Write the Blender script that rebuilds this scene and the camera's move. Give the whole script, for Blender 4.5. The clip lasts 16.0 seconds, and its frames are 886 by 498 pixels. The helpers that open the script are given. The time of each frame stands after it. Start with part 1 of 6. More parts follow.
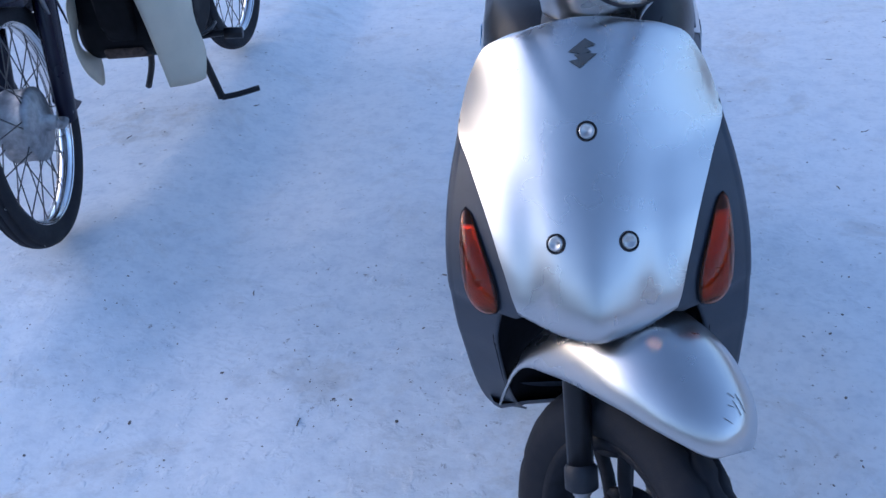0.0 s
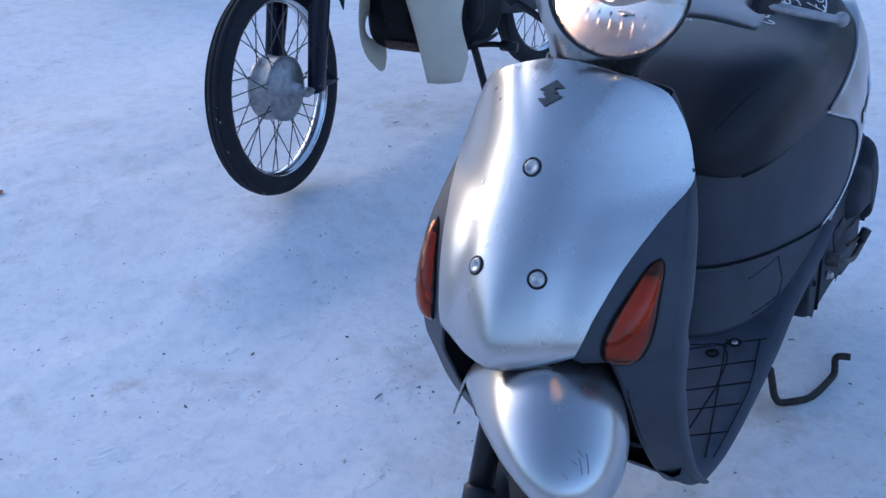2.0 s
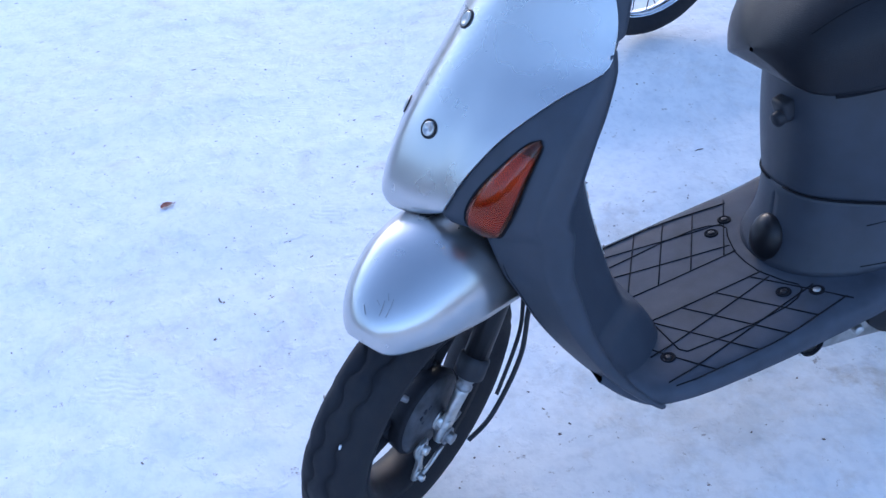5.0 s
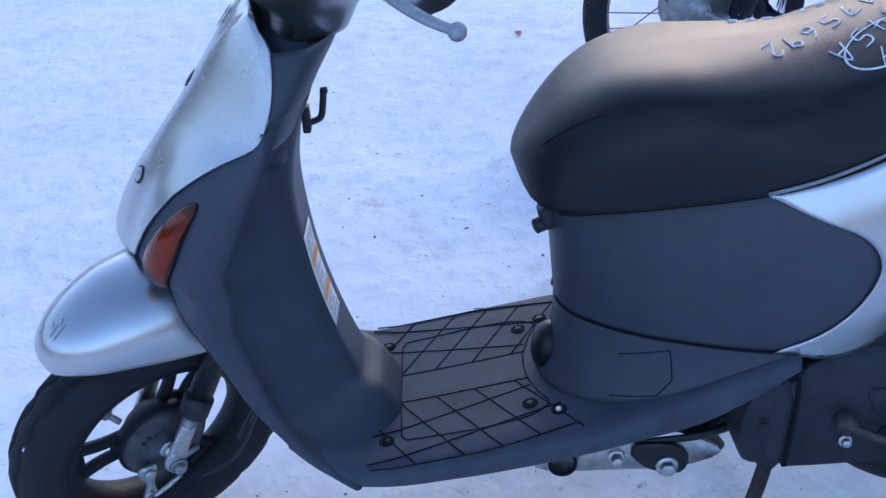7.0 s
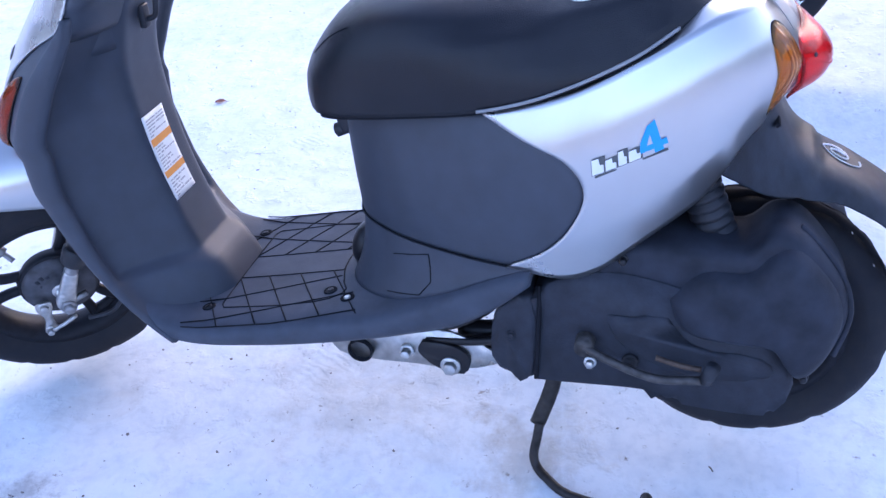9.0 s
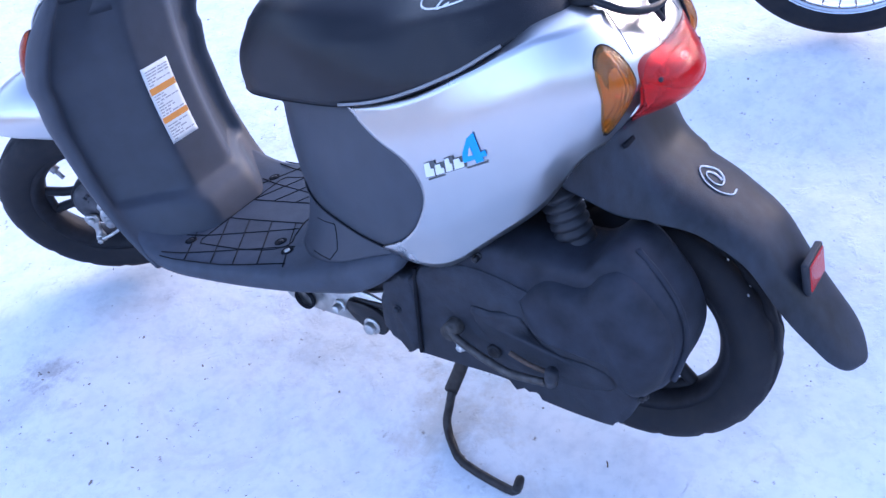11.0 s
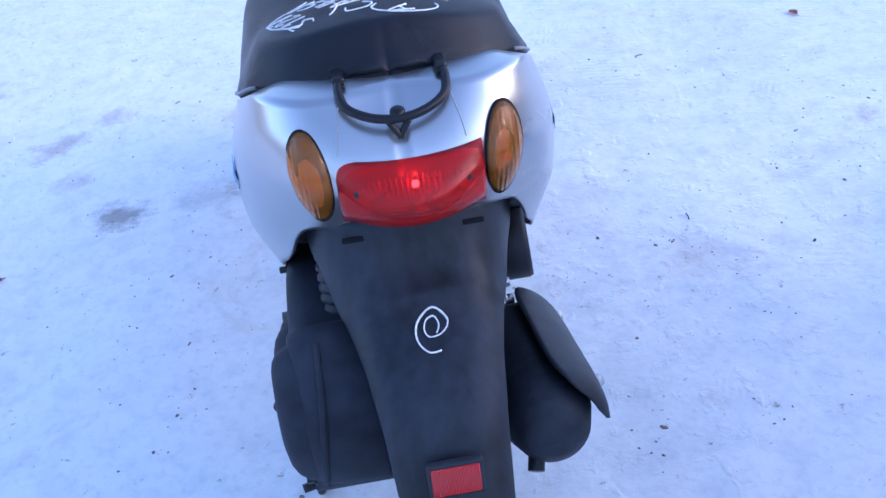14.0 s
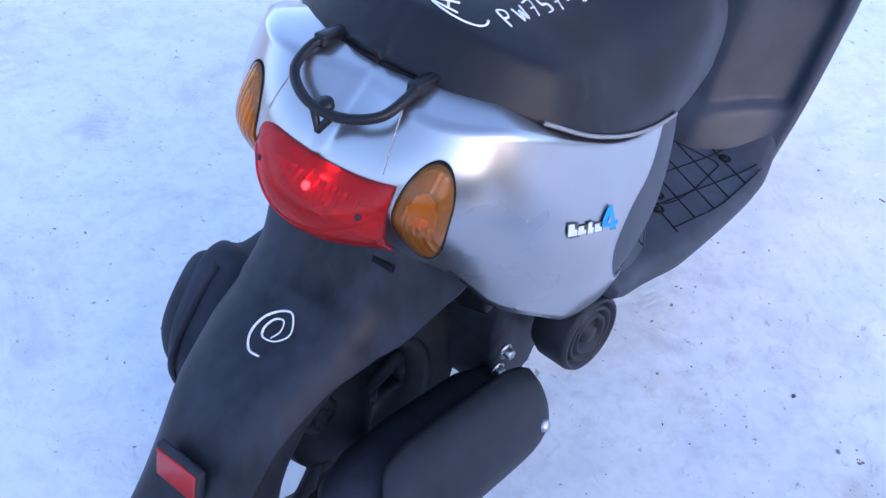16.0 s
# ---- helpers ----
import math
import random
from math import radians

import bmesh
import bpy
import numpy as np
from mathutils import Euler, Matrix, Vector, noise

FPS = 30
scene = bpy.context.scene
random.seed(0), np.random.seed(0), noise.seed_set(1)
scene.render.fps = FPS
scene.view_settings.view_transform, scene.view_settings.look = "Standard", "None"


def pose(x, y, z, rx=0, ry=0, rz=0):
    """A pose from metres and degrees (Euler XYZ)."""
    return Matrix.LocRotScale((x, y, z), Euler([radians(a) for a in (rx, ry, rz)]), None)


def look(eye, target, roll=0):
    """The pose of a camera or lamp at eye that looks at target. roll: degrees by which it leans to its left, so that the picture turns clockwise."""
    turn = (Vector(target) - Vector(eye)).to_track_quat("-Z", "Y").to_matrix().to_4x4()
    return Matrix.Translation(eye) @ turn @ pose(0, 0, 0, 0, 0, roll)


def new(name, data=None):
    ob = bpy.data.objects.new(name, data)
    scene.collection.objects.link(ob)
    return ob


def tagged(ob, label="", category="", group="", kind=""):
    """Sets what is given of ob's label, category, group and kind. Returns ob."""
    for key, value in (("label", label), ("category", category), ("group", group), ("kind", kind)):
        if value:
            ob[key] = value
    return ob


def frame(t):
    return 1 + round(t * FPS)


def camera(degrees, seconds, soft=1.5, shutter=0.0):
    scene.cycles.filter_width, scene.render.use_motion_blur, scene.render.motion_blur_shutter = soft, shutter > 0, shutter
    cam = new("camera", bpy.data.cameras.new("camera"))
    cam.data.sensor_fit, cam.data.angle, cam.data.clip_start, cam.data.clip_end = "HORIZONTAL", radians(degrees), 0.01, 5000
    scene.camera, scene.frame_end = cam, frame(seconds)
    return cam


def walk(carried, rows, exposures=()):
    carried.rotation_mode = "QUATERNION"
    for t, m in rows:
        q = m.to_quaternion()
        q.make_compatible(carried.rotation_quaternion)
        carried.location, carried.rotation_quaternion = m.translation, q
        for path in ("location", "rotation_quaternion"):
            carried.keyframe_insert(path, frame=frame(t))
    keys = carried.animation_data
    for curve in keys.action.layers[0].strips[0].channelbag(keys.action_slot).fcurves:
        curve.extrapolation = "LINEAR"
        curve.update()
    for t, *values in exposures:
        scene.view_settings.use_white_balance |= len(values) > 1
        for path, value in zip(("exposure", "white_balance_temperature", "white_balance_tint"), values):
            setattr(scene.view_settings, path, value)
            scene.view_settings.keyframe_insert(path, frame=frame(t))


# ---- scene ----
cam = camera(45.7, 16.0)
PATH = [
    (0, (-0.001, -0.969, 1.188), (-0.274, 0.747, 0.198), -5.4),
    (0.5, (0.125, -0.986, 1.191), (-0.338, 0.724, 0.264), -3.6),
    (1, (0.265, -0.891, 1.204), (-0.42, 0.774, 0.334), -3.7),
    (1.5, (0.396, -0.864, 1.208), (-0.45, 0.739, 0.363), -2.7),
    (2, (0.53, -0.874, 1.169), (-0.455, 0.619, 0.273), -2.1),
    (2.5, (0.635, -0.846, 1.165), (-0.496, 0.484, 0.189), -2.1),
    (3, (0.743, -0.728, 1.157), (-0.572, 0.394, 0.149), -3.1),
    (3.2, (0.782, -0.688, 1.154), (-0.588, 0.36, 0.141), -3.2),
    (5.3, (1.12, -0.174, 1.143), (-0.508, 0.235, 0.057), -4.9),
    (5.5, (1.147, -0.111, 1.143), (-0.5, 0.241, 0.064), -4.5),
    (6, (1.191, 0.085, 1.161), (-0.499, 0.276, 0.108), -4.0),
    (6.5, (1.197, 0.243, 1.146), (-0.529, 0.356, 0.143), -2.7),
    (7, (1.192, 0.414, 1.159), (-0.527, 0.412, 0.137), -3.2),
    (7.5, (1.21, 0.578, 1.135), (-0.5, 0.457, 0.105), -4.1),
    (8, (1.229, 0.739, 1.146), (-0.443, 0.502, 0.075), -4.3),
    (8.5, (1.235, 0.904, 1.159), (-0.384, 0.532, 0.045), -5.3),
    (9, (1.269, 1.052, 1.144), (-0.335, 0.555, 0.058), -5.5),
    (9.2, (1.262, 1.127, 1.125), (-0.331, 0.549, 0.063), -6.3),
    (11.3, (1.017, 1.658, 1.221), (-0.205, 0.577, 0.064), -9.8),
    (11.5, (0.982, 1.713, 1.198), (-0.199, 0.566, 0.063), -9.5),
    (12, (0.792, 1.853, 1.217), (-0.193, 0.578, 0.032), -12.0),
    (12.5, (0.614, 1.973, 1.217), (-0.211, 0.581, 0.042), -11.6),
    (13, (0.431, 2.02, 1.212), (-0.23, 0.556, 0.02), -9.7),
    (13.5, (0.235, 2.027, 1.216), (-0.21, 0.522, -0.024), -9.0),
    (14, (0.02, 2.059, 1.224), (-0.051, 0.46, 0.025), -10.0),
    (14.5, (-0.162, 2.007, 1.226), (0.079, 0.406, 0.051), -7.3),
    (15, (-0.311, 1.903, 1.238), (0.161, 0.385, 0.024), -3.0),
    (15.5, (-0.421, 1.781, 1.247), (0.252, 0.408, -0.043), 1.3),
    (16, (-0.524, 1.664, 1.217), (0.346, 0.462, -0.124), 3.1),
]
EXPOSURES = [
    (0, 1.14, 5290, 20), (1, 0.78, 5270, 20), (1.5, 0.90, 5260, 20), (2.0, 1.08, 5270, 19), (3.2, 1.32, 5230, 18), (5.5, 1.90, 5430, 22), (6, 1.97, 5520, 26), (6.5, 1.64, 5370, 23), (7, 1.48, 5310, 22), (8, 1.84, 5480, 26), (8.5, 2.10, 5620, 27), (9, 2.26, 5700, 31),
    (11.5, 2.38, 5500, 30), (12.5, 2.66, 5500, 34), (13.5, 2.14, 5280, 27), (14, 1.88, 5280, 27), (14.5, 1.88, 5480, 26), (15.5, 1.79, 5450, 27), (16, 2.00, 5560, 27),
]
walk(cam, [(t, look(eye, target, roll)) for t, eye, target, roll in PATH], EXPOSURES)

# ---------------------------------------------------------------- light
SUN_ELEVATION, SUN_TURN = radians(13), radians(284)
world = bpy.data.worlds.new("world")
scene.world = world
world.use_nodes = True
wn = world.node_tree
sky = wn.nodes.new("ShaderNodeTexSky")
sky.sky_type, sky.sun_disc = "NISHITA", False
sky.sun_elevation, sky.sun_rotation = SUN_ELEVATION, SUN_TURN
sky.air_density, sky.dust_density, sky.ozone_density = 1.0, 1.2, 1.0
wn.links.new(sky.outputs["Color"], wn.nodes["Background"].inputs["Color"])
wn.nodes["Background"].inputs["Strength"].default_value = 0.15
sun_data = bpy.data.lights.new("sun", "SUN")
sun_data.energy, sun_data.angle, sun_data.color = 0.09, radians(70), (1.0, 0.95, 0.88)
sun = new("sun", sun_data)
sun.matrix_world = look((0, 0, 0), (-math.sin(SUN_TURN) * math.cos(SUN_ELEVATION), -math.cos(SUN_TURN) * math.cos(SUN_ELEVATION), -math.sin(SUN_ELEVATION)))


# ---------------------------------------------------------------- small tools
def sp(x, *pts):
    """Smooth curve through a few (x, value) knots."""
    xs = [p[0] for p in pts]
    if x <= xs[0]:
        return pts[0][1]
    if x >= xs[-1]:
        return pts[-1][1]
    i = max(k for k in range(len(xs)) if xs[k] <= x)
    i = min(i, len(xs) - 2)

    def slope(k):
        a, b = max(k - 1, 0), min(k + 1, len(xs) - 1)
        return (pts[b][1] - pts[a][1]) / (xs[b] - xs[a])
    h = xs[i + 1] - xs[i]
    u = (x - xs[i]) / h
    p0, p1, m0, m1 = pts[i][1], pts[i + 1][1], slope(i) * h, slope(i + 1) * h
    lo, hi = min(p0, p1), max(p0, p1)
    v = (2 * u ** 3 - 3 * u * u + 1) * p0 + (u ** 3 - 2 * u * u + u) * m0 + (3 * u * u - 2 * u ** 3) * p1 + (u ** 3 - u * u) * m1
    return min(max(v, lo - 0.15 * (hi - lo)), hi + 0.15 * (hi - lo))


def smooth(a, b, x):
    t = min(max((x - a) / (b - a), 0.0), 1.0)
    return t * t * (3 - 2 * t)


def lerp(a, b, t):
    return a + (b - a) * t


def sheet(bm, fn, us, vs, close_u=False, close_v=False):
    """Quads over fn(u, v) for the given parameter values."""
    rows = [[bm.verts.new(fn(u, v)) for u in us] for v in vs]
    nv, nu = len(vs), len(us)
    for j in range(nv if close_v else nv - 1):
        for i in range(nu if close_u else nu - 1):
            q = [rows[j][i], rows[j][(i + 1) % nu], rows[(j + 1) % nv][(i + 1) % nu], rows[(j + 1) % nv][i]]
            bm.faces.new(q)
    return rows


def steps(a, b, n):
    return [a + (b - a) * i / n for i in range(n + 1)]


def ring(n):
    return [2 * math.pi * i / n for i in range(n)]


def part(name, bm, material, parent=None, label="", m=None, solid=0.0, flat=False, merge=False, bevel=0.0, offset=-1.0):
    """Link a bmesh as one mesh object under a thing or a part."""
    if merge:
        bmesh.ops.remove_doubles(bm, verts=bm.verts, dist=1e-5)
    bmesh.ops.recalc_face_normals(bm, faces=bm.faces)
    if m is not None:
        bm.transform(m)
    for fc in bm.faces:
        fc.smooth = not flat
    me = bpy.data.meshes.new(name)
    bm.to_mesh(me)
    bm.free()
    me.materials.append(material)
    ob = new(name, me)
    if parent:
        ob.parent = parent
    if solid:
        mo = ob.modifiers.new("thickness", "SOLIDIFY")
        mo.thickness, mo.offset = solid, offset
    if bevel:
        mo = ob.modifiers.new("edges", "BEVEL")
        mo.width, mo.segments, mo.limit_method, mo.angle_limit = bevel, 2, "ANGLE", radians(35)
    if label:
        tagged(ob, label)
    return ob


def smooth_path(pts, n=6):
    """More points along a Catmull-Rom curve through pts."""
    pts = [Vector(p) for p in pts]
    out = []
    for i in range(len(pts) - 1):
        a, b, c, d = pts[max(i - 1, 0)], pts[i], pts[i + 1], pts[min(i + 2, len(pts) - 1)]
        for k in range(n):
            t = k / n
            out.append(0.5 * (2 * b + (c - a) * t + (2 * a - 5 * b + 4 * c - d) * t * t + (3 * b - a - 3 * c + d) * t ** 3))
    return out + [pts[-1]]


def tube(bm, pts, r, seg=8, n=6, flat_factor=1.0):
    """A round bar along pts; r is one radius or one for each end."""
    path = smooth_path(pts, n) if n > 1 else [Vector(p) for p in pts]
    r0, r1 = r if isinstance(r, tuple) else (r, r)
    rows, side = [], None
    for i, p in enumerate(path):
        d = (path[min(i + 1, len(path) - 1)] - path[max(i - 1, 0)]).normalized()
        if side is None:
            side = d.cross(Vector((0, 0, 1)) if abs(d.z) < 0.9 else Vector((1, 0, 0)))
        side = (side - d * side.dot(d)).normalized()
        up = d.cross(side)
        rr = lerp(r0, r1, i / (len(path) - 1))
        rows.append([bm.verts.new(p + rr * (math.cos(a) * side + flat_factor * math.sin(a) * up)) for a in ring(seg)])
    for j in range(len(rows) - 1):
        for i in range(seg):
            bm.faces.new((rows[j][i], rows[j][(i + 1) % seg], rows[j + 1][(i + 1) % seg], rows[j + 1][i]))
    bm.faces.new(rows[0]), bm.faces.new(rows[-1])
    return bm


def lathe(bm, profile, seg=32, m=None):
    """Turn (radius, height) knots round the x axis; m places it."""
    rows = []
    for r, h in profile:
        if r < 1e-6:
            rows.append([bm.verts.new((h, 0, 0))])
        else:
            rows.append([bm.verts.new((h, r * math.cos(a), r * math.sin(a))) for a in ring(seg)])
    for a, b in zip(rows, rows[1:]):
        for i in range(seg):
            q = [a[i % len(a)], a[(i + 1) % len(a)], b[(i + 1) % len(b)], b[i % len(b)]]
            q = list(dict.fromkeys(q))
            if len(q) > 2:
                bm.faces.new(q)
    if m is not None:
        bmesh.ops.transform(bm, matrix=m, verts=[v for row in rows for v in row])
    return bm


def block(bm, size, m, bevel=0.0, seg=2):
    """A box with worn edges."""
    made = bmesh.ops.create_cube(bm, size=1.0, matrix=m @ Matrix.Diagonal((*size, 1)))
    if bevel:
        edges = list({e for v in made["verts"] for e in v.link_edges})
        bmesh.ops.bevel(bm, geom=edges, offset=bevel, segments=seg, affect="EDGES", profile=0.6)
    return bm


def slab(bm, outline, x0, x1, bevel=0.006, seg=3, round_n=4):
    """A plate or casting: an outline in (y, z), rounded, from x0 to x1."""
    pts = smooth_path([(0, y, z) for y, z in outline] + [(0, *outline[0])], round_n)[:-1]
    lo = [bm.verts.new((x0, p.y, p.z)) for p in pts]
    hi = [bm.verts.new((x1, p.y, p.z)) for p in pts]
    a, b = bm.faces.new(lo), bm.faces.new(hi[::-1])
    n = len(pts)
    for i in range(n):
        bm.faces.new((lo[i], hi[i], hi[(i + 1) % n], lo[(i + 1) % n]))
    if bevel:
        bmesh.ops.bevel(bm, geom=list({e for fc in (a, b) for e in fc.edges}), offset=bevel, segments=seg, affect="EDGES", profile=0.5)
    return bm


def aim(p, d):
    """A pose at p whose x axis points along d."""
    return Matrix.Translation(p) @ Vector(d).to_track_quat("X", "Z").to_matrix().to_4x4()


def bolt(bm, p, d, r, h):
    """Hexagon head on a washer."""
    lathe(bm, [(0, 0), (r * 1.45, 0), (r * 1.45, h * 0.25), (r * 0.9, h * 0.28), (0, h * 0.28)], 16, aim(p, d))
    lathe(bm, [(r, h * 0.28), (r, h * 0.9), (r * 0.8, h), (0, h)], 6, aim(p, d))
    return bm


# ---------------------------------------------------------------- materials
def mat(name, base, rough=0.5, metal=0.0, vary=0.12, scale=40.0, bump=0.0, bump_scale=300.0, coat=0.0, spec=0.34, rough_vary=0.1, tint=None, patch=0.5, stretch=(1, 1, 1)):
    """A plain surface with stains at one scale and grain at another."""
    m = bpy.data.materials.new(name)
    m.use_nodes = True
    nt = m.node_tree
    b = nt.nodes["Principled BSDF"]
    b.inputs["Metallic"].default_value = metal
    b.inputs["Specular IOR Level"].default_value = spec
    b.inputs["Coat Weight"].default_value = coat
    b.inputs["Coat Roughness"].default_value = 0.12
    co = nt.nodes.new("ShaderNodeTexCoord")
    mp = nt.nodes.new("ShaderNodeMapping")
    mp.inputs["Scale"].default_value = stretch
    nt.links.new(co.outputs["Object"], mp.inputs["Vector"])
    big, fine = nt.nodes.new("ShaderNodeTexNoise"), nt.nodes.new("ShaderNodeTexNoise")
    big.inputs["Scale"].default_value, big.inputs["Detail"].default_value, big.inputs["Roughness"].default_value = scale * 0.15, 5, 0.6
    fine.inputs["Scale"].default_value, fine.inputs["Detail"].default_value = scale, 3
    for n in (big, fine):
        nt.links.new(mp.outputs["Vector"], n.inputs["Vector"])
    mix = nt.nodes.new("ShaderNodeMix")
    mix.data_type, mix.inputs["Factor"].default_value = "FLOAT", patch
    nt.links.new(big.outputs["Fac"], mix.inputs["A"])
    nt.links.new(fine.outputs["Fac"], mix.inputs["B"])
    ramp = nt.nodes.new("ShaderNodeValToRGB")
    dark = tint or tuple(c * (1 - 2 * vary) for c in base)
    ramp.color_ramp.elements[0].position, ramp.color_ramp.elements[1].position = 0.35, 0.65
    ramp.color_ramp.elements[0].color = (*dark, 1)
    ramp.color_ramp.elements[1].color = (*[min(c * (1 + vary), 1) for c in base], 1)
    nt.links.new(mix.outputs["Result"], ramp.inputs["Fac"])
    nt.links.new(ramp.outputs["Color"], b.inputs["Base Color"])
    rr = nt.nodes.new("ShaderNodeMapRange")
    rr.inputs["From Min"].default_value, rr.inputs["From Max"].default_value = 0.3, 0.7
    rr.inputs["To Min"].default_value, rr.inputs["To Max"].default_value = max(rough - rough_vary, 0.02), min(rough + rough_vary, 1)
    nt.links.new(big.outputs["Fac"], rr.inputs["Value"])
    nt.links.new(rr.outputs["Result"], b.inputs["Roughness"])
    if bump:
        gr = nt.nodes.new("ShaderNodeTexNoise")
        gr.inputs["Scale"].default_value, gr.inputs["Detail"].default_value = bump_scale, 4
        nt.links.new(mp.outputs["Vector"], gr.inputs["Vector"])
        bp = nt.nodes.new("ShaderNodeBump")
        bp.inputs["Strength"].default_value, bp.inputs["Distance"].default_value = bump, 0.001
        nt.links.new(gr.outputs["Fac"], bp.inputs["Height"])
        nt.links.new(bp.outputs["Normal"], b.inputs["Normal"])
    return m


def clear(name, colour, rough=0.03, ior=1.45, transmission=1.0, emission=0.0, bump=0.0, bump_scale=150.0):
    m = bpy.data.materials.new(name)
    m.use_nodes = True
    b = m.node_tree.nodes["Principled BSDF"]
    b.inputs["Base Color"].default_value = (*colour, 1)
    b.inputs["Roughness"].default_value = rough
    b.inputs["IOR"].default_value = ior
    b.inputs["Transmission Weight"].default_value = transmission
    if bump:
        wv = m.node_tree.nodes.new("ShaderNodeTexWave")
        wv.inputs["Scale"].default_value, wv.inputs["Distortion"].default_value = bump_scale, 0.5
        co = m.node_tree.nodes.new("ShaderNodeTexCoord")
        bp = m.node_tree.nodes.new("ShaderNodeBump")
        bp.inputs["Strength"].default_value, bp.inputs["Distance"].default_value = bump, 0.002
        m.node_tree.links.new(co.outputs["Object"], wv.inputs["Vector"])
        m.node_tree.links.new(wv.outputs["Fac"], bp.inputs["Height"])
        m.node_tree.links.new(bp.outputs["Normal"], b.inputs["Normal"])
    return m


def lamp(name, colour, strength):
    m = bpy.data.materials.new(name)
    m.use_nodes = True
    b = m.node_tree.nodes["Principled BSDF"]
    b.inputs["Base Color"].default_value = (*colour, 1)
    b.inputs["Emission Color"].default_value = (*colour, 1)
    b.inputs["Emission Strength"].default_value = strength
    return m


SILVER = mat("silver_paint", (0.510, 0.512, 0.518), 0.28, 0.95, 0.02, 25, 0.012, 900, coat=0.35, rough_vary=0.02)
GREY = mat("grey_plastic", (0.038, 0.046, 0.064), 0.50, 0.0, 0.10, 30, 0.25, 900, rough_vary=0.06, spec=0.48)
FOOTGREY = mat("matte_footboard_plastic", (0.054, 0.064, 0.086), 0.66, 0.0, 0.14, 30, 0.35, 700, rough_vary=0.05, spec=0.30)
BLACK = mat("black_plastic", (0.023, 0.025, 0.032), 0.5, 0.0, 0.15, 40, 0.2, 600)
FENDER = mat("black_fender_plastic", (0.019, 0.024, 0.035), 0.48, 0.0, 0.45, 60, 0.25, 700, stretch=(1, 1, 0.45), rough_vary=0.16, patch=0.25)
VINYL = mat("seat_vinyl", (0.0095, 0.0105, 0.0150), 0.36, 0.0, 0.12, 30, 0.5, 700, rough_vary=0.06, spec=0.30)
RUBBER = mat("tyre_rubber", (0.014, 0.015, 0.020), 0.75, 0.0, 0.25, 60, 0.5, 500, tint=(0.024, 0.024, 0.027), spec=0.2)
CAST = mat("dark_cast_metal", (0.031, 0.035, 0.047), 0.6, 0.3, 0.2, 50, 0.5, 260, rough_vary=0.12)
WHEELBLACK = mat("dull_black_rim", (0.013, 0.014, 0.019), 0.55, 0.0, 0.25, 70, 0.3, 400, spec=0.2)
GROOVE = mat("groove_black", (0.012, 0.013, 0.017), 0.8, 0.0, 0.1, 80, spec=0.1)
STEEL = mat("bare_steel", (0.55, 0.55, 0.54), 0.35, 0.95, 0.15, 90, 0.2, 500, rough_vary=0.12)
ALLOY = mat("dull_alloy", (0.36, 0.36, 0.37), 0.5, 0.85, 0.2, 70, 0.35, 400)
CHROME = mat("chrome", (0.75, 0.75, 0.76), 0.12, 1.0, 0.05, 60, rough_vary=0.06)
BLACKMETAL = mat("black_painted_metal", (0.012, 0.012, 0.015), 0.36, 0.1, 0.12, 60, 0.1, 400)
RUST = mat("rusty_bracket", (0.10, 0.07, 0.055), 0.7, 0.3, 0.3, 90, 0.6, 300)
WHITE = mat("white_marker", (0.80, 0.80, 0.80), 0.6, 0.0, 0.1, 120)
PAPER = mat("label_white", (0.78, 0.78, 0.76), 0.5, 0.0, 0.04, 60)
ORANGE = mat("label_orange", (0.75, 0.30, 0.06), 0.5, 0.0, 0.04, 60)
INKGREY = mat("label_ink_grey", (0.38, 0.38, 0.39), 0.6, 0.0, 0.05, 60)
BLUE = mat("decal_blue", (0.02, 0.33, 0.72), 0.4, 0.0, 0.04, 60)
TRIM = mat("pale_trim", (0.26, 0.26, 0.27), 0.4, 0.0, 0.08, 60)
DRUM = mat("stained_drum", (0.085, 0.088, 0.10), 0.6, 0.4, 0.3, 45, 0.4, 300)
DECALGREY = mat("decal_grey", (0.09, 0.095, 0.10), 0.5, 0.0, 0.05, 60)
SPOKE = mat("dull_spoke", (0.10, 0.10, 0.105), 0.5, 0.5, 0.2, 80)
CREAM = mat("cream_plastic", (0.56, 0.52, 0.42), 0.42, 0.0, 0.06, 14, 0.1, 300)
NAVY = mat("dark_navy_paint", (0.006, 0.006, 0.020), 0.30, 0.0, 0.1, 20, coat=0.0, spec=0.25)
AMBER = clear("amber_lens", (0.95, 0.36, 0.03), 0.06, 1.45, 0.85, bump=0.30, bump_scale=60)
AMBER_FRONT = clear("orange_lens", (0.54, 0.120, 0.016), 0.03, 1.4, 0.95, bump=0.12, bump_scale=60)
RED = clear("red_lens", (0.90, 0.05, 0.05), 0.05, 1.3, 0.85, bump=0.1, bump_scale=90)
REDREFLECTOR = clear("red_reflector", (0.7, 0.03, 0.03), 0.08, 1.45, 0.3, bump=0.5, bump_scale=200)
GLASS = clear("lamp_glass", (1, 1, 1), 0.01, 1.25, 1.0)
BULB = lamp("lit_bulb", (1.0, 0.50, 0.18), 20.0)
TAILBULB = lamp("lit_tail_bulb", (1.0, 0.18, 0.09), 7.0)
MIRROR = mat("lamp_reflector", (0.80, 0.76, 0.70), 0.24, 1.0, 0.02, 60, 0.25, 45, rough_vary=0.06)


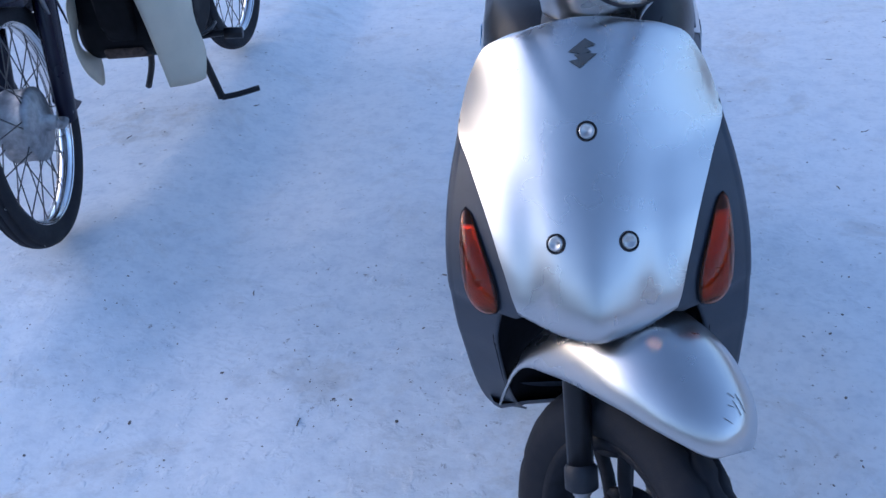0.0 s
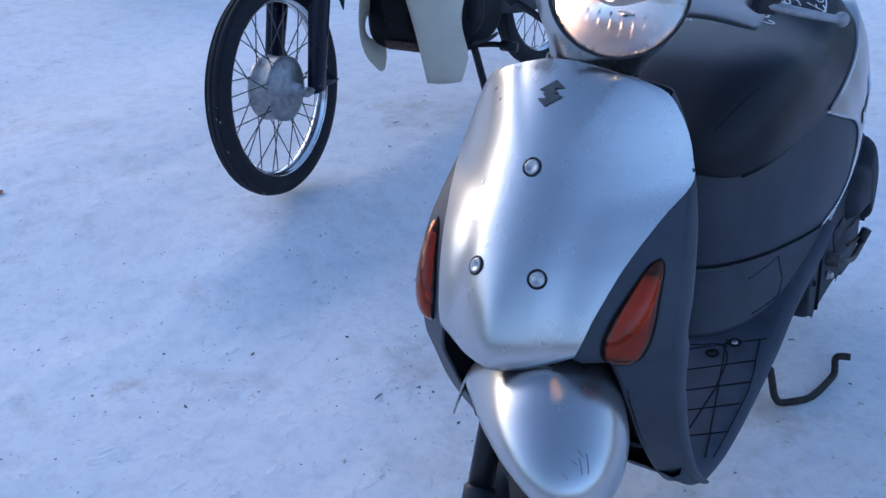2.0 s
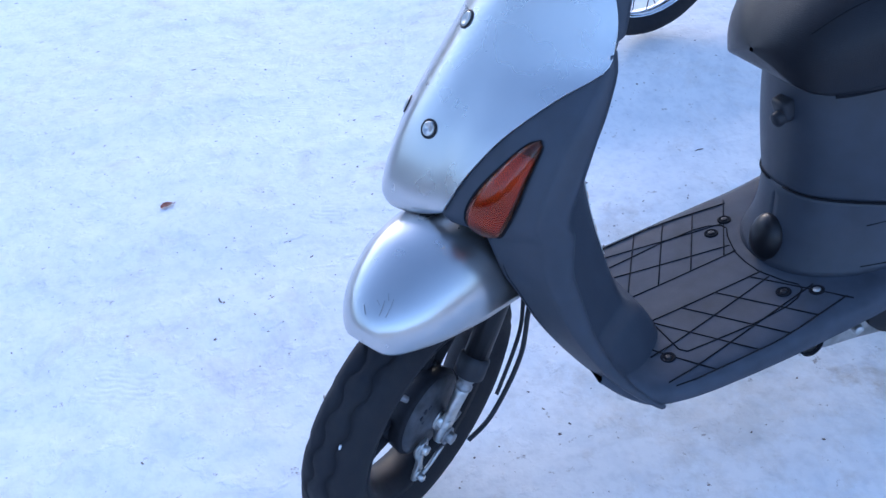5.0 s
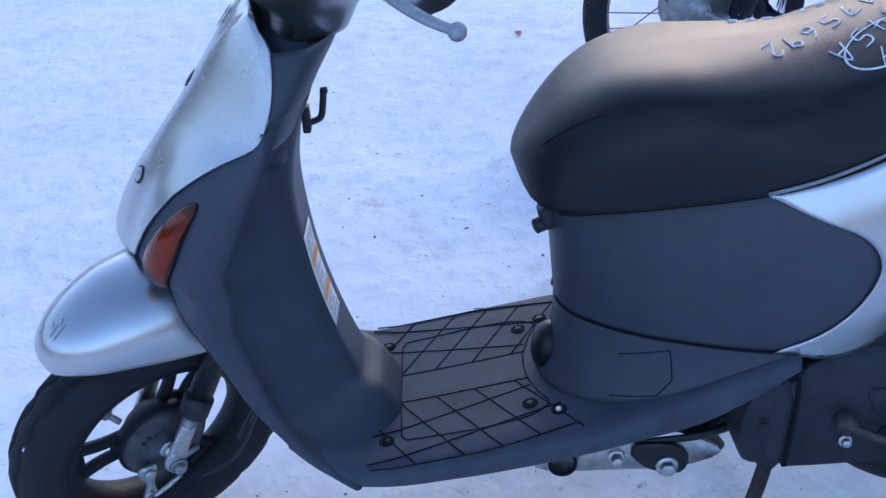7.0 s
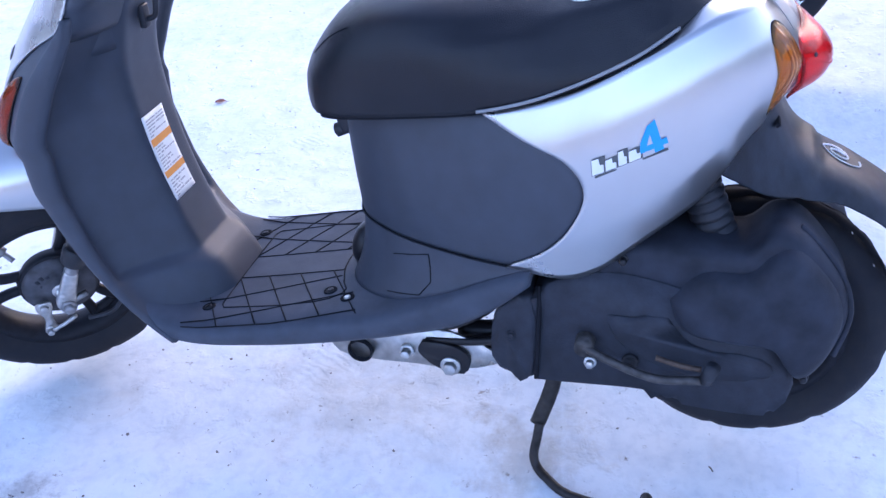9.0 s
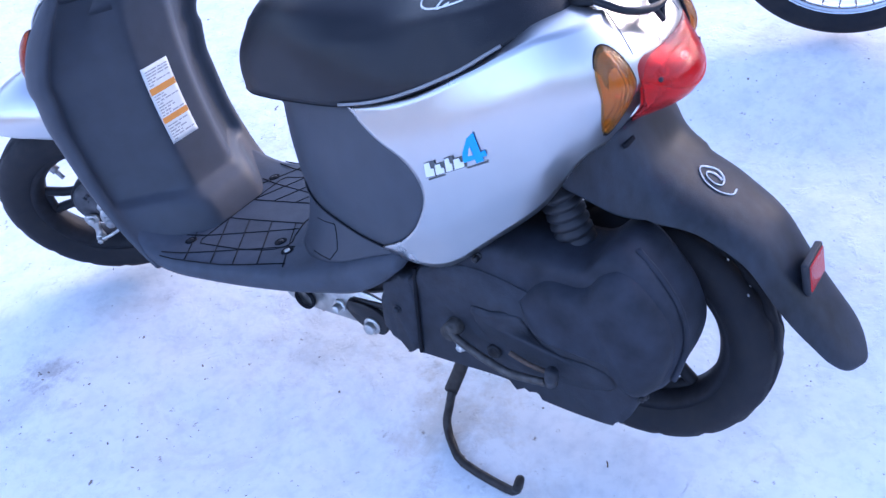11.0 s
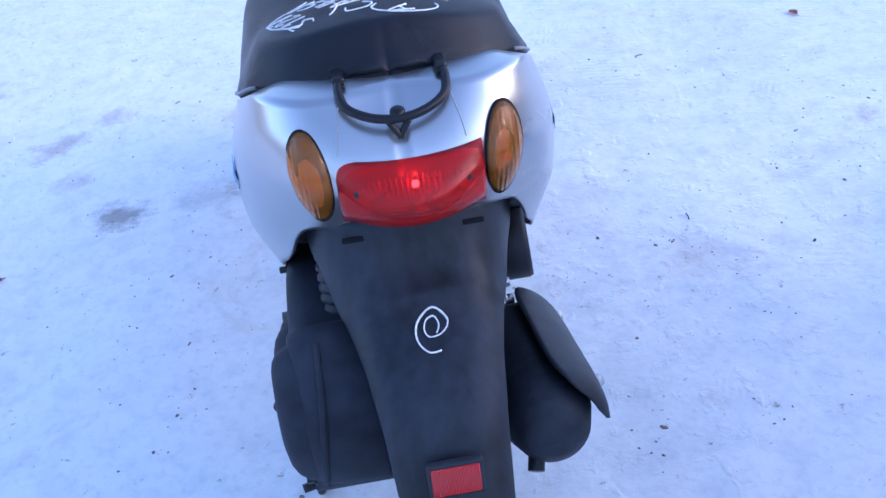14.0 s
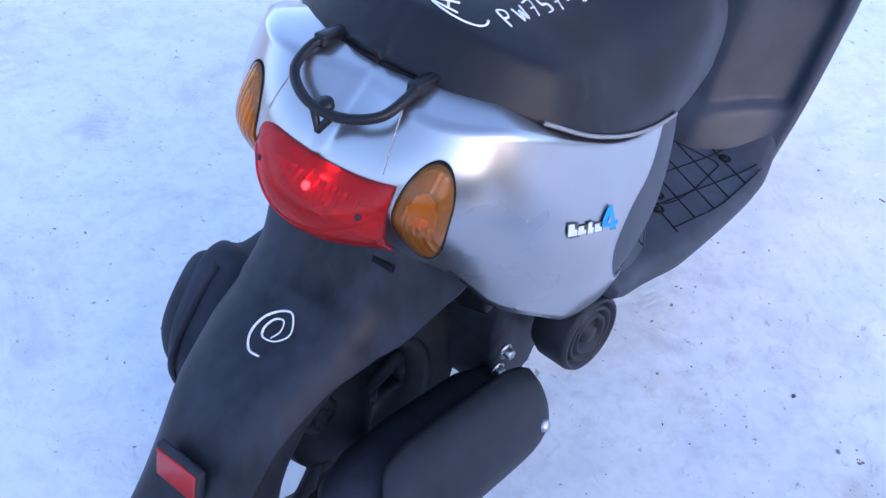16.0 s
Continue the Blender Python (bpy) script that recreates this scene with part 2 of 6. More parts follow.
def snow_material():
    m = bpy.data.materials.new("trampled_snow")
    m.use_nodes = True
    nt = m.node_tree
    b = nt.nodes["Principled BSDF"]
    b.inputs["Roughness"].default_value = 0.75
    b.inputs["Specular IOR Level"].default_value = 0.25
    co = nt.nodes.new("ShaderNodeTexCoord")

    def noise_node(scale, detail, rough=0.6, lac=2.0, distortion=0.0):
        n = nt.nodes.new("ShaderNodeTexNoise")
        n.inputs["Scale"].default_value, n.inputs["Detail"].default_value = scale, detail
        n.inputs["Roughness"].default_value, n.inputs["Distortion"].default_value = rough, distortion
        nt.links.new(co.outputs["Object"], n.inputs["Vector"])
        return n

    def ramp(node, lo, hi, c0, c1):
        r = nt.nodes.new("ShaderNodeValToRGB")
        r.color_ramp.elements[0].position, r.color_ramp.elements[1].position = lo, hi
        r.color_ramp.elements[0].color, r.color_ramp.elements[1].color = (*c0, 1), (*c1, 1)
        nt.links.new(node.outputs["Fac"], r.inputs["Fac"])
        return r

    def mix(kind, fac, a, c):
        n = nt.nodes.new("ShaderNodeMix")
        n.data_type, n.blend_type = "RGBA", kind
        n.inputs["Factor"].default_value = fac
        nt.links.new(a.outputs[0] if a.bl_idname != "ShaderNodeMix" else a.outputs["Result"], n.inputs["A"])
        nt.links.new(c.outputs[0], n.inputs["B"])
        return n
    broad = ramp(noise_node(0.9, 6), 0.3, 0.7, (0.78, 0.785, 0.79), (0.88, 0.88, 0.885))
    mid = ramp(noise_node(16, 5, 0.6), 0.34, 0.54, (0.905, 0.915, 0.93), (1, 1, 1))
    fine = ramp(noise_node(60, 3, 0.5), 0.32, 0.50, (0.93, 0.935, 0.94), (1, 1, 1))
    dirt = ramp(noise_node(3.2, 10, 0.75, distortion=0.6), 0.33, 0.46, (0.72, 0.66, 0.60), (1, 1, 1))
    specks = ramp(noise_node(34, 6, 0.7), 0.30, 0.36, (0.42, 0.36, 0.31), (1, 1, 1))
    flecks = ramp(noise_node(85, 4, 0.6), 0.27, 0.31, (0.40, 0.35, 0.31), (1, 1, 1))
    c = mix("MULTIPLY", 1.0, broad, mid)
    for extra, f in ((fine, 1.0), (dirt, 0.45), (specks, 0.85), (flecks, 0.8)):
        n = nt.nodes.new("ShaderNodeMix")
        n.data_type, n.blend_type = "RGBA", "MULTIPLY"
        n.inputs["Factor"].default_value = f
        nt.links.new(c.outputs["Result"], n.inputs["A"])
        nt.links.new(extra.outputs[0], n.inputs["B"])
        c = n
    # trodden-in dirt where feet and tyres have turned
    edge = noise_node(11, 8, 0.75)
    for x, y, size, colour, strength in ((0.62, 0.07, 0.11, (0.42, 0.39, 0.37), 0.9), (0.73, -0.13, 0.09, (0.6, 0.52, 0.45), 0.6), (-0.02, 0.50, 0.30, (0.74, 0.68, 0.60), 0.5), (0.12, 0.80, 0.16, (0.66, 0.58, 0.48), 0.6),
                                         (-0.51, 0.62, 0.12, (0.70, 0.64, 0.57), 0.5), (1.40, -0.55, 0.5, (0.62, 0.58, 0.55), 0.6), (-1.27, 1.70, 0.22, (0.72, 0.66, 0.58), 0.6), (-0.30, 0.36, 0.16, (0.78, 0.74, 0.69), 0.35), (1.4, 0.6, 0.3, (0.78, 0.76, 0.74), 0.4),
                                         (0.80, -0.30, 0.10, (0.60, 0.54, 0.49), 0.8), (0.68, -0.40, 0.08, (0.66, 0.60, 0.55), 0.7), (1.50, -0.95, 0.26, (0.60, 0.55, 0.51), 0.7), (0.42, 0.06, 0.13, (0.70, 0.69, 0.70), 0.7), (1.01, 0.73, 0.09, (0.74, 0.75, 0.78), 0.6),
                                         (1.53, 0.15, 0.20, (0.40, 0.40, 0.42), 0.9), (0.33, 0.04, 0.07, (0.55, 0.52, 0.50), 0.8), (0.35, -0.28, 0.06, (0.62, 0.57, 0.52), 0.7), (-0.99, 0.24, 0.07, (0.60, 0.52, 0.45), 0.7)):
        d = nt.nodes.new("ShaderNodeVectorMath")
        d.operation = "DISTANCE"
        d.inputs[1].default_value = (x, y, 0)
        nt.links.new(co.outputs["Object"], d.inputs[0])
        near = nt.nodes.new("ShaderNodeMapRange")
        near.inputs["From Min"].default_value, near.inputs["From Max"].default_value = 0.0, size
        near.inputs["To Min"].default_value, near.inputs["To Max"].default_value = 0.30, 0.0
        nt.links.new(d.outputs["Value"], near.inputs["Value"])
        rough_edge = nt.nodes.new("ShaderNodeMath")
        rough_edge.operation = "ADD"
        nt.links.new(near.outputs["Result"], rough_edge.inputs[0])
        nt.links.new(edge.outputs["Fac"], rough_edge.inputs[1])
        mask = nt.nodes.new("ShaderNodeMapRange")
        mask.inputs["From Min"].default_value, mask.inputs["From Max"].default_value = 0.58, 0.78
        mask.inputs["To Max"].default_value = strength
        nt.links.new(rough_edge.outputs[0], mask.inputs["Value"])
        inside = nt.nodes.new("ShaderNodeMath")
        inside.operation = "LESS_THAN"
        inside.inputs[1].default_value = size
        nt.links.new(d.outputs["Value"], inside.inputs[0])
        both = nt.nodes.new("ShaderNodeMath")
        both.operation = "MULTIPLY"
        nt.links.new(mask.outputs["Result"], both.inputs[0])
        nt.links.new(inside.outputs[0], both.inputs[1])
        n = nt.nodes.new("ShaderNodeMix")
        n.data_type, n.blend_type = "RGBA", "MULTIPLY"
        nt.links.new(both.outputs[0], n.inputs["Factor"])
        nt.links.new(c.outputs["Result"], n.inputs["A"])
        n.inputs["B"].default_value = (*colour, 1)
        c = n
    nt.links.new(c.outputs["Result"], b.inputs["Base Color"])
    h1, h2 = noise_node(24, 5, 0.55), noise_node(120, 3, 0.5)
    lumps = nt.nodes.new("ShaderNodeMapRange")
    lumps.interpolation_type = "SMOOTHSTEP"
    lumps.inputs["From Min"].default_value, lumps.inputs["From Max"].default_value = 0.54, 0.68
    lumps.inputs["To Max"].default_value = 0.34
    nt.links.new(noise_node(22, 5, 0.55, distortion=0.25).outputs["Fac"], lumps.inputs["Value"])
    crust = nt.nodes.new("ShaderNodeMath")
    crust.operation = "MULTIPLY_ADD"
    crust.inputs[1].default_value = 0.55
    nt.links.new(h1.outputs["Fac"], crust.inputs[0])
    nt.links.new(lumps.outputs["Result"], crust.inputs[2])
    add = nt.nodes.new("ShaderNodeMath")
    add.operation = "MULTIPLY_ADD"
    add.inputs[1].default_value = 0.14
    nt.links.new(h2.outputs["Fac"], add.inputs[0])
    nt.links.new(crust.outputs[0], add.inputs[2])
    # sole and tyre treads pressed into parts of it
    tread_height = add
    for turn, scale, seed in ((0.5, 22.0, 3.0), (-0.9, 27.0, 17.0), (1.9, 18.0, 41.0)):
        mp = nt.nodes.new("ShaderNodeMapping")
        mp.inputs["Rotation"].default_value = (0, 0, turn)
        mp.inputs["Location"].default_value = (seed, seed * 0.7, 0)
        nt.links.new(co.outputs["Object"], mp.inputs["Vector"])
        wave = nt.nodes.new("ShaderNodeTexWave")
        wave.inputs["Scale"].default_value, wave.inputs["Distortion"].default_value = scale, 5.0
        wave.inputs["Detail"].default_value, wave.inputs["Detail Scale"].default_value = 2, 1.5
        nt.links.new(mp.outputs["Vector"], wave.inputs["Vector"])
        where = nt.nodes.new("ShaderNodeTexNoise")
        where.inputs["Scale"].default_value, where.inputs["Detail"].default_value, where.inputs["Roughness"].default_value = 4.2, 3, 0.5
        nt.links.new(mp.outputs["Vector"], where.inputs["Vector"])
        mask = nt.nodes.new("ShaderNodeMapRange")
        mask.inputs["From Min"].default_value, mask.inputs["From Max"].default_value = 0.63, 0.74
        mask.inputs["To Max"].default_value = 0.17
        nt.links.new(where.outputs["Fac"], mask.inputs["Value"])
        press = nt.nodes.new("ShaderNodeMath")
        press.operation = "MULTIPLY_ADD"
        nt.links.new(wave.outputs["Fac"], press.inputs[0])
        nt.links.new(mask.outputs["Result"], press.inputs[1])
        nt.links.new(tread_height.outputs[0], press.inputs[2])
        tread_height = press
    bp = nt.nodes.new("ShaderNodeBump")
    bp.inputs["Strength"].default_value, bp.inputs["Distance"].default_value = 0.8, 0.0050
    nt.links.new(tread_height.outputs[0], bp.inputs["Height"])
    nt.links.new(bp.outputs["Normal"], b.inputs["Normal"])
    return m


SNOW = snow_material()


# ---------------------------------------------------------------- ground: one sheet, fine near the scooter, out to the horizon
def ground_height(x, y):
    far = 1 - smooth(3.5, 6.0, math.hypot(x, y - 0.6))
    h = 0.008 * noise.noise((x * 1.1, y * 1.1, 0.3)) + 0.006 * noise.noise((x * 4.7, y * 4.7, 5.1))
    h += 0.0034 * noise.noise((x * 11, y * 15, 9.7)) + 0.0019 * noise.noise((x * 29, y * 37, 2.2)) - 0.008 * max(noise.noise((x * 7, y * 9, 6.6)) - 0.30, 0)
    rise = 0.080 * smooth(-0.80, -1.12, x) * (1 - smooth(1.9, 2.9, -x)) * smooth(0.25, 0.85, y) * (1 - smooth(2.8, 4.0, y))
    return h * far - 0.004 + rise


def axis_points(near, step, reach):
    pts = steps(-near, near, int(round(2 * near / step)))
    d, s, out = near, step, []
    while d < reach:
        s *= 1.5
        d += s
        out.append(d)
    return [-d for d in reversed(out)] + pts + out


bm = bmesh.new()
gx = [-0.4 + a for a in axis_points(2.4, 0.015, 400)]
gy = [0.9 + a for a in axis_points(2.4, 0.015, 400)]
sheet(bm, lambda u, v: (u, v, ground_height(u, v)), gx, gy)
ground = part("ground", bm, SNOW)
tagged(ground, "trampled bluish snow with brown dirt specks and tread marks", "snow", kind="structure")

# unseen far ring, shaped like woods; added to darken reflections and close the place
bm = bmesh.new()


def backdrop_fn(a, t):
    top = 10.5 + 2.6 * noise.noise((3 * math.cos(a), 3 * math.sin(a), 1.0)) + 1.3 * noise.noise((14 * math.cos(a), 14 * math.sin(a), 4.0)) + 0.8 * noise.noise((60 * math.cos(a), 60 * math.sin(a), 7.0))
    r = 62 + 1.5 * t + noise.noise((40 * math.cos(a), 40 * math.sin(a), 9.0 + 3 * t))
    return (r * math.cos(a), r * math.sin(a), -0.5 + (top + 0.5) * t)


sheet(bm, backdrop_fn, ring(360), steps(0, 1, 5), close_u=True)
backdrop = part("backdrop", bm, mat("backdrop_brown", (0.24, 0.19, 0.155), 0.95, 0.0, 0.35, 3, spec=0.1), solid=0.5)
tagged(backdrop, "unseen brown ring shaped like far woods, added to darken reflections", "woods", kind="structure")

# ---------------------------------------------------------------- the scooter's frame
LEAN_SCOOTER = 2.7
scooter = new("scooter")
scooter.matrix_world = Matrix.Translation((0.033, 0, 0)) @ pose(0, 0, 0, 0, -LEAN_SCOOTER, 0)
tagged(scooter, "silver and dark grey motor scooter parked on its stand on snow", "scooter")

RAKE, TURNED, FORK_TURNED = radians(26), radians(36), radians(38.2)
STEER_AT, STEER_UP = Vector((0, -0.035, 0.2)), Vector((0, math.sin(RAKE), math.cos(RAKE)))
BAR_TILT = Matrix.Translation((0, 0.3, 0.92)) @ Matrix.Rotation(radians(-2.6), 4, "Y") @ Matrix.Translation((0, -0.3, -0.92))
STEER = Matrix.Translation((0.009, 0.004, -0.010)) @ Matrix.Translation(STEER_AT) @ Matrix.Rotation(TURNED, 4, STEER_UP) @ Matrix.Translation(-STEER_AT) @ BAR_TILT

FORK = Matrix.Translation((0.015, -0.004, 0.207)) @ Matrix.Rotation(FORK_TURNED, 4, STEER_UP) @ Matrix.Translation((0, 0.057, -0.204))


def stem(z):
    """Where the steering axis runs at height z."""
    return STEER_AT.y + (z - STEER_AT.z) * math.tan(RAKE)


# ---- front cover and leg shield
def cover_mid(z):
    return sp(z, (0.495, 0.016), (0.517, 0.006), (0.556, 0.019), (0.60, 0.043), (0.63, 0.064), (0.707, 0.124), (0.778, 0.170), (0.81, 0.196), (0.835, 0.218))


def cover_sweep(z):
    return sp(z, (0.50, 1.85), (0.60, 1.95), (0.64, 2.2), (0.68, 2.55), (0.84, 2.6))


def cover_half(z):
    return sp(z, (0.500, 0.088), (0.52, 0.095), (0.56, 0.104), (0.604, 0.118), (0.65, 0.141), (0.676, 0.157), (0.70, 0.152), (0.73, 0.142), (0.755, 0.130), (0.775, 0.117), (0.790, 0.103), (0.800, 0.090), (0.807, 0.074), (0.812, 0.050))


def shell_y(x, z):
    """The front face of the leg shield, silver and grey alike."""
    x = abs(x)
    if z >= 0.5:
        c = lerp(0.0018, 0.0065, smooth(0.60, 0.74, z))
        soft = (x * x + c) ** 0.8 - c ** 0.8
        ridge = -0.006 * math.exp(-(x / 0.022) ** 2) * smooth(0.66, 0.54, z)
        hollow = 0.006 * math.exp(-((x - 0.068) / 0.022) ** 2) * smooth(0.72, 0.56, z)
        facet = 0.006 * (1 - smooth(0.75, 1.12, x / (0.010 + 0.62 * max(z - 0.705, 0)))) * smooth(0.70, 0.80, z)
        return cover_mid(z) + cover_sweep(z) * soft + ridge + hollow + facet
    ys = sp(z, (0.20, 0.285), (0.23, 0.251), (0.276, 0.210), (0.35, 0.163), (0.42, 0.133), (0.448, 0.122), (0.50, 0.118))
    return ys - lerp(0.35, 0.72, smooth(0.2, 0.5, z)) * (0.17 - x)


def shell_point(x, z, out=0.0):
    """A point on the front face, lifted by out along its normal, and that normal."""
    e = 0.002
    p = Vector((x, shell_y(x, z), z))
    n = (Vector((x + e, shell_y(x + e, z), z)) - p).cross(Vector((x, shell_y(x, z + e), z + e)) - p).normalized()
    if n.y > 0:
        n = -n
    return p + n * out, n


def cover_fn(u, v):
    zb = lerp(0.503, 0.812, v)
    x = u * cover_half(zb)
    z = zb + 0.018 * (abs(u) ** 2.2) * smooth(0.30, 0.0, v) - 0.012 * (abs(u) ** 2.5) * smooth(0.85, 1.0, v)
    roll = smooth(0.66, 0.72, z)
    y = shell_y(x, z) + 0.003 * roll * smooth(0.88, 1.0, abs(u)) ** 2 + 0.004 * smooth(0.93, 1.0, v) ** 2
    return (x, y, z)


bm = bmesh.new()
sheet(bm, cover_fn, [math.sin(a) for a in steps(-math.pi / 2, math.pi / 2, 48)], steps(0, 0.9, 44) + steps(0.906, 1, 20))
front_cover = part("front_cover", bm, SILVER, scooter, "brushed-looking silver painted front cover", solid=0.004, offset=0.0)

# three fixing screws with washers
for x, z in ((0.0, 0.707), (0.039, 0.603), (-0.040, 0.604)):
    p, n = shell_point(x, z, 0.0028)
    bm = bmesh.new()
    lathe(bm, [(0, -0.004), (0.0118, -0.004), (0.0118, 0.0002), (0.0098, 0.0008), (0.0092, -0.001), (0, -0.001)], 24, aim(p, n))
    washer = part("screw_collar", bm, BLACKMETAL, front_cover)
    bm = bmesh.new()
    lathe(bm, [(0.0088, -0.001), (0.0088, 0.0010), (0.0068, 0.0022), (0.0060, 0.0014), (0.0028, 0.0014), (0.0022, 0.0002), (0, 0.0002)], 24, aim(p, n))
    part("screw", bm, STEEL, front_cover, "zinc-plated screw head")

# emblem as two plain slanted shapes
bm = bmesh.new()
for sgn in (1, -1):
    shape = [(-0.0155, 0.0020), (0.0036, 0.0140), (0.0148, 0.0070), (0.0040, 0.0052), (0.0095, 0.0008), (0.0, -0.0005)]
    vs = []
    for a, b in shape:
        p, n = shell_point(sgn * a, 0.779 + sgn * b * 0.95, 0.0045)
        vs.append(bm.verts.new(p))
    bm.faces.new(vs)
part("emblem", bm, DECALGREY, front_cover, "dark grey slanted emblem", solid=0.0008, flat=True)


def lip_half(z):
    return sp(z, (0.20, 0.167), (0.25, 0.169), (0.30, 0.172), (0.40, 0.176), (0.50, 0.181), (0.55, 0.181), (0.60, 0.176), (0.64, 0.168), (0.676, 0.158), (0.70, 0.153))


def lip_depth(z):
    return sp(z, (0.20, 0.012), (0.30, 0.020), (0.40, 0.032), (0.53, 0.042), (0.61, 0.038), (0.66, 0.022), (0.70, 0.004))


def column_y(z):
    return sp(z, (0.20, 0.352), (0.235, 0.345), (0.262, 0.333), (0.282, 0.319), (0.294, 0.303), (0.303, 0.294), (0.355, 0.274), (0.43, 0.253), (0.50, 0.241), (0.582, 0.236), (0.65, 0.249), (0.70, 0.271), (0.76, 0.305), (0.80, 0.318))


def shield_in(z):
    if z >= 0.5:
        return max(cover_half(z) - 0.02, lerp(0.114, 0.05, smooth(0.498, 0.528, z)))
    return sp(z, (0.20, 0.118), (0.26, 0.124), (0.34, 0.127), (0.42, 0.127), (0.46, 0.124), (0.5, 0.114))


def back_y(x, z):
    """The rider's side of the leg shield, with the column bulging in the middle."""
    xr = lip_half(z)
    ylip = shell_y(xr, z) + lip_depth(z)
    s = smooth(xr - 0.012, 0.042, abs(x))
    q = min(max((xr - abs(x)) / (xr - 0.04), 0), 1)
    dip = -0.017 * smooth(0.08, 0.24, q) * (1 - smooth(0.62, 1.0, q)) * smooth(0.290, 0.304, z)
    return lerp(ylip + 0.002, column_y(z), s) + dip


def shield_fn(side):
    def fn(u, z):
        xr = lip_half(z)
        if u < 1.0:
            x = lerp(shield_in(z), xr - 0.006, u)
            y = shell_y(x, z) + 0.004
        elif u < 2.0:
            a = (u - 1) * math.pi
            d = lip_depth(z) * 0.5
            x = xr - 0.006 + 0.008 * math.sin(a)
            y = shell_y(xr - 0.006, z) + 0.004 + d * (1 - math.cos(a))
        else:
            x = lerp(xr - 0.008, 0.0, u - 2)
            y = back_y(x, z)
        return (side * x, y, z)
    return fn


bm = bmesh.new()
for side in (1, -1):
    sheet(bm, shield_fn(side), steps(0, 0.98, 12) + steps(1.0, 1.95, 8) + steps(2.0, 3.0, 26), steps(0.205, 0.270, 8) + steps(0.274, 0.318, 18) + steps(0.326, 0.692, 34))
leg_shield = part("leg_shield", bm, GREY, scooter, "dark grey plastic leg shield with rounded rim", merge=True, solid=0.003)

# wheel well lining behind the fender
bm = bmesh.new()
sheet(bm, lambda u, z: (u * (0.128 if z < 0.45 else lerp(0.128, 0.095, smooth(0.45, 0.53, z))), shell_y(0.126, z) + 0.006 + lerp(0.012, 0.066, smooth(0.22, 0.36, z)) * math.sqrt(max(1 - u ** 4, 0)) * lerp(1.0, 0.55, smooth(0.44, 0.53, z)), z), [math.sin(a) for a in steps(-math.pi / 2, math.pi / 2, 24)], steps(0.215, 0.545, 22))
part("wheel_well", bm, GROOVE, leg_shield, "black wheel well lining", solid=0.003)

# steering column cover
bm = bmesh.new()


def neck_fn(a, z):
    c, s = math.cos(a), math.sin(a)
    rx = sp(z, (0.62, 0.095), (0.68, 0.080), (0.74, 0.062), (0.80, 0.046))
    ry = sp(z, (0.62, 0.05), (0.70, 0.052), (0.80, 0.048))
    return (rx * math.copysign(abs(c) ** 0.8, c), column_y(z) - ry + ry * math.copysign(abs(s) ** 0.8, s), z)


sheet(bm, neck_fn, ring(32), steps(0.62, 0.805, 12), close_u=True)
part("column_cover", bm, GREY, scooter, "dark grey steering column cover", solid=0.003)

# back of the front cover, closing it against the column
bm = bmesh.new()


def cover_back(a, z):
    hw = max(cover_half(z) - 0.004, 0.03)
    if z < 0.70:
        hw = min(hw, lip_half(z) - 0.010)
    ye = shell_y(hw, z) + 0.006
    c, s = math.cos(a), math.sin(a)
    return (hw * c, ye + (max(column_y(z) - 0.004, ye + 0.01) - ye) * s ** 0.75, z)


sheet(bm, cover_back, steps(0, math.pi, 36), steps(0.655, 0.768, 18))
part("cover_back", bm, GREY, leg_shield, solid=0.002)

# luggage hook
bm = bmesh.new()
y0 = column_y(0.66)
block(bm, (0.018, 0.010, 0.034), pose(0.004, y0 + 0.003, 0.650), 0.003)
tube(bm, [(0.004, y0 + 0.004, 0.644), (0.004, y0 + 0.020, 0.650), (0.004, y0 + 0.025, 0.668), (0.004, y0 + 0.027, 0.684)], 0.0042, 8)
tube(bm, [(0.004, y0 + 0.024, 0.684), (0.004, y0 + 0.032, 0.685)], 0.0042, 8, 1)
part("luggage_hook", bm, BLACK, scooter, "black folding luggage hook")

# warning label on the column

def label_point(a, b, out):
    """a across, b down the label, 0 to 1."""
    z = lerp(0.510, 0.377, b)
    x = lerp(0.046, -0.014, a) + lerp(0.0, -0.002, b)
    return Vector((x, back_y(x, z) + out, z))


def label_patch(bm, a0, a1, b0, b1, out):
    sheet(bm, lambda u, v: label_point(u, v, out), steps(a0, a1, 5), steps(b0, b1, 5))


bm = bmesh.new()
sheet(bm, lambda u, v: label_point(u, v, 0.0015), steps(0, 1, 8), steps(0, 1, 14))
warning_label = part("warning_label", bm, PAPER, leg_shield, "white warning sticker with two orange bands and small print", solid=0.0006)
for b0, b1 in ((0.27, 0.355), (0.66, 0.735)):
    bm = bmesh.new()
    label_patch(bm, 0.02, 0.98, b0, b1, 0.0024)
    part("orange_band", bm, ORANGE, warning_label)
rng = random.Random(4)
bm = bmesh.new()
for b in [0.05 + 0.036 * k for k in range(26)]:
    if 0.25 < b < 0.37 or 0.64 < b < 0.75:
        continue
    a = 0.08
    while a < 0.86:
        w = rng.uniform(0.05, 0.24)
        label_patch(bm, a, min(a + w, 0.93), b, b + 0.016, 0.0024)
        a += w + rng.uniform(0.02, 0.06)
        if rng.random() < 0.12:
            break
part("small_print", bm, INKGREY, warning_label)

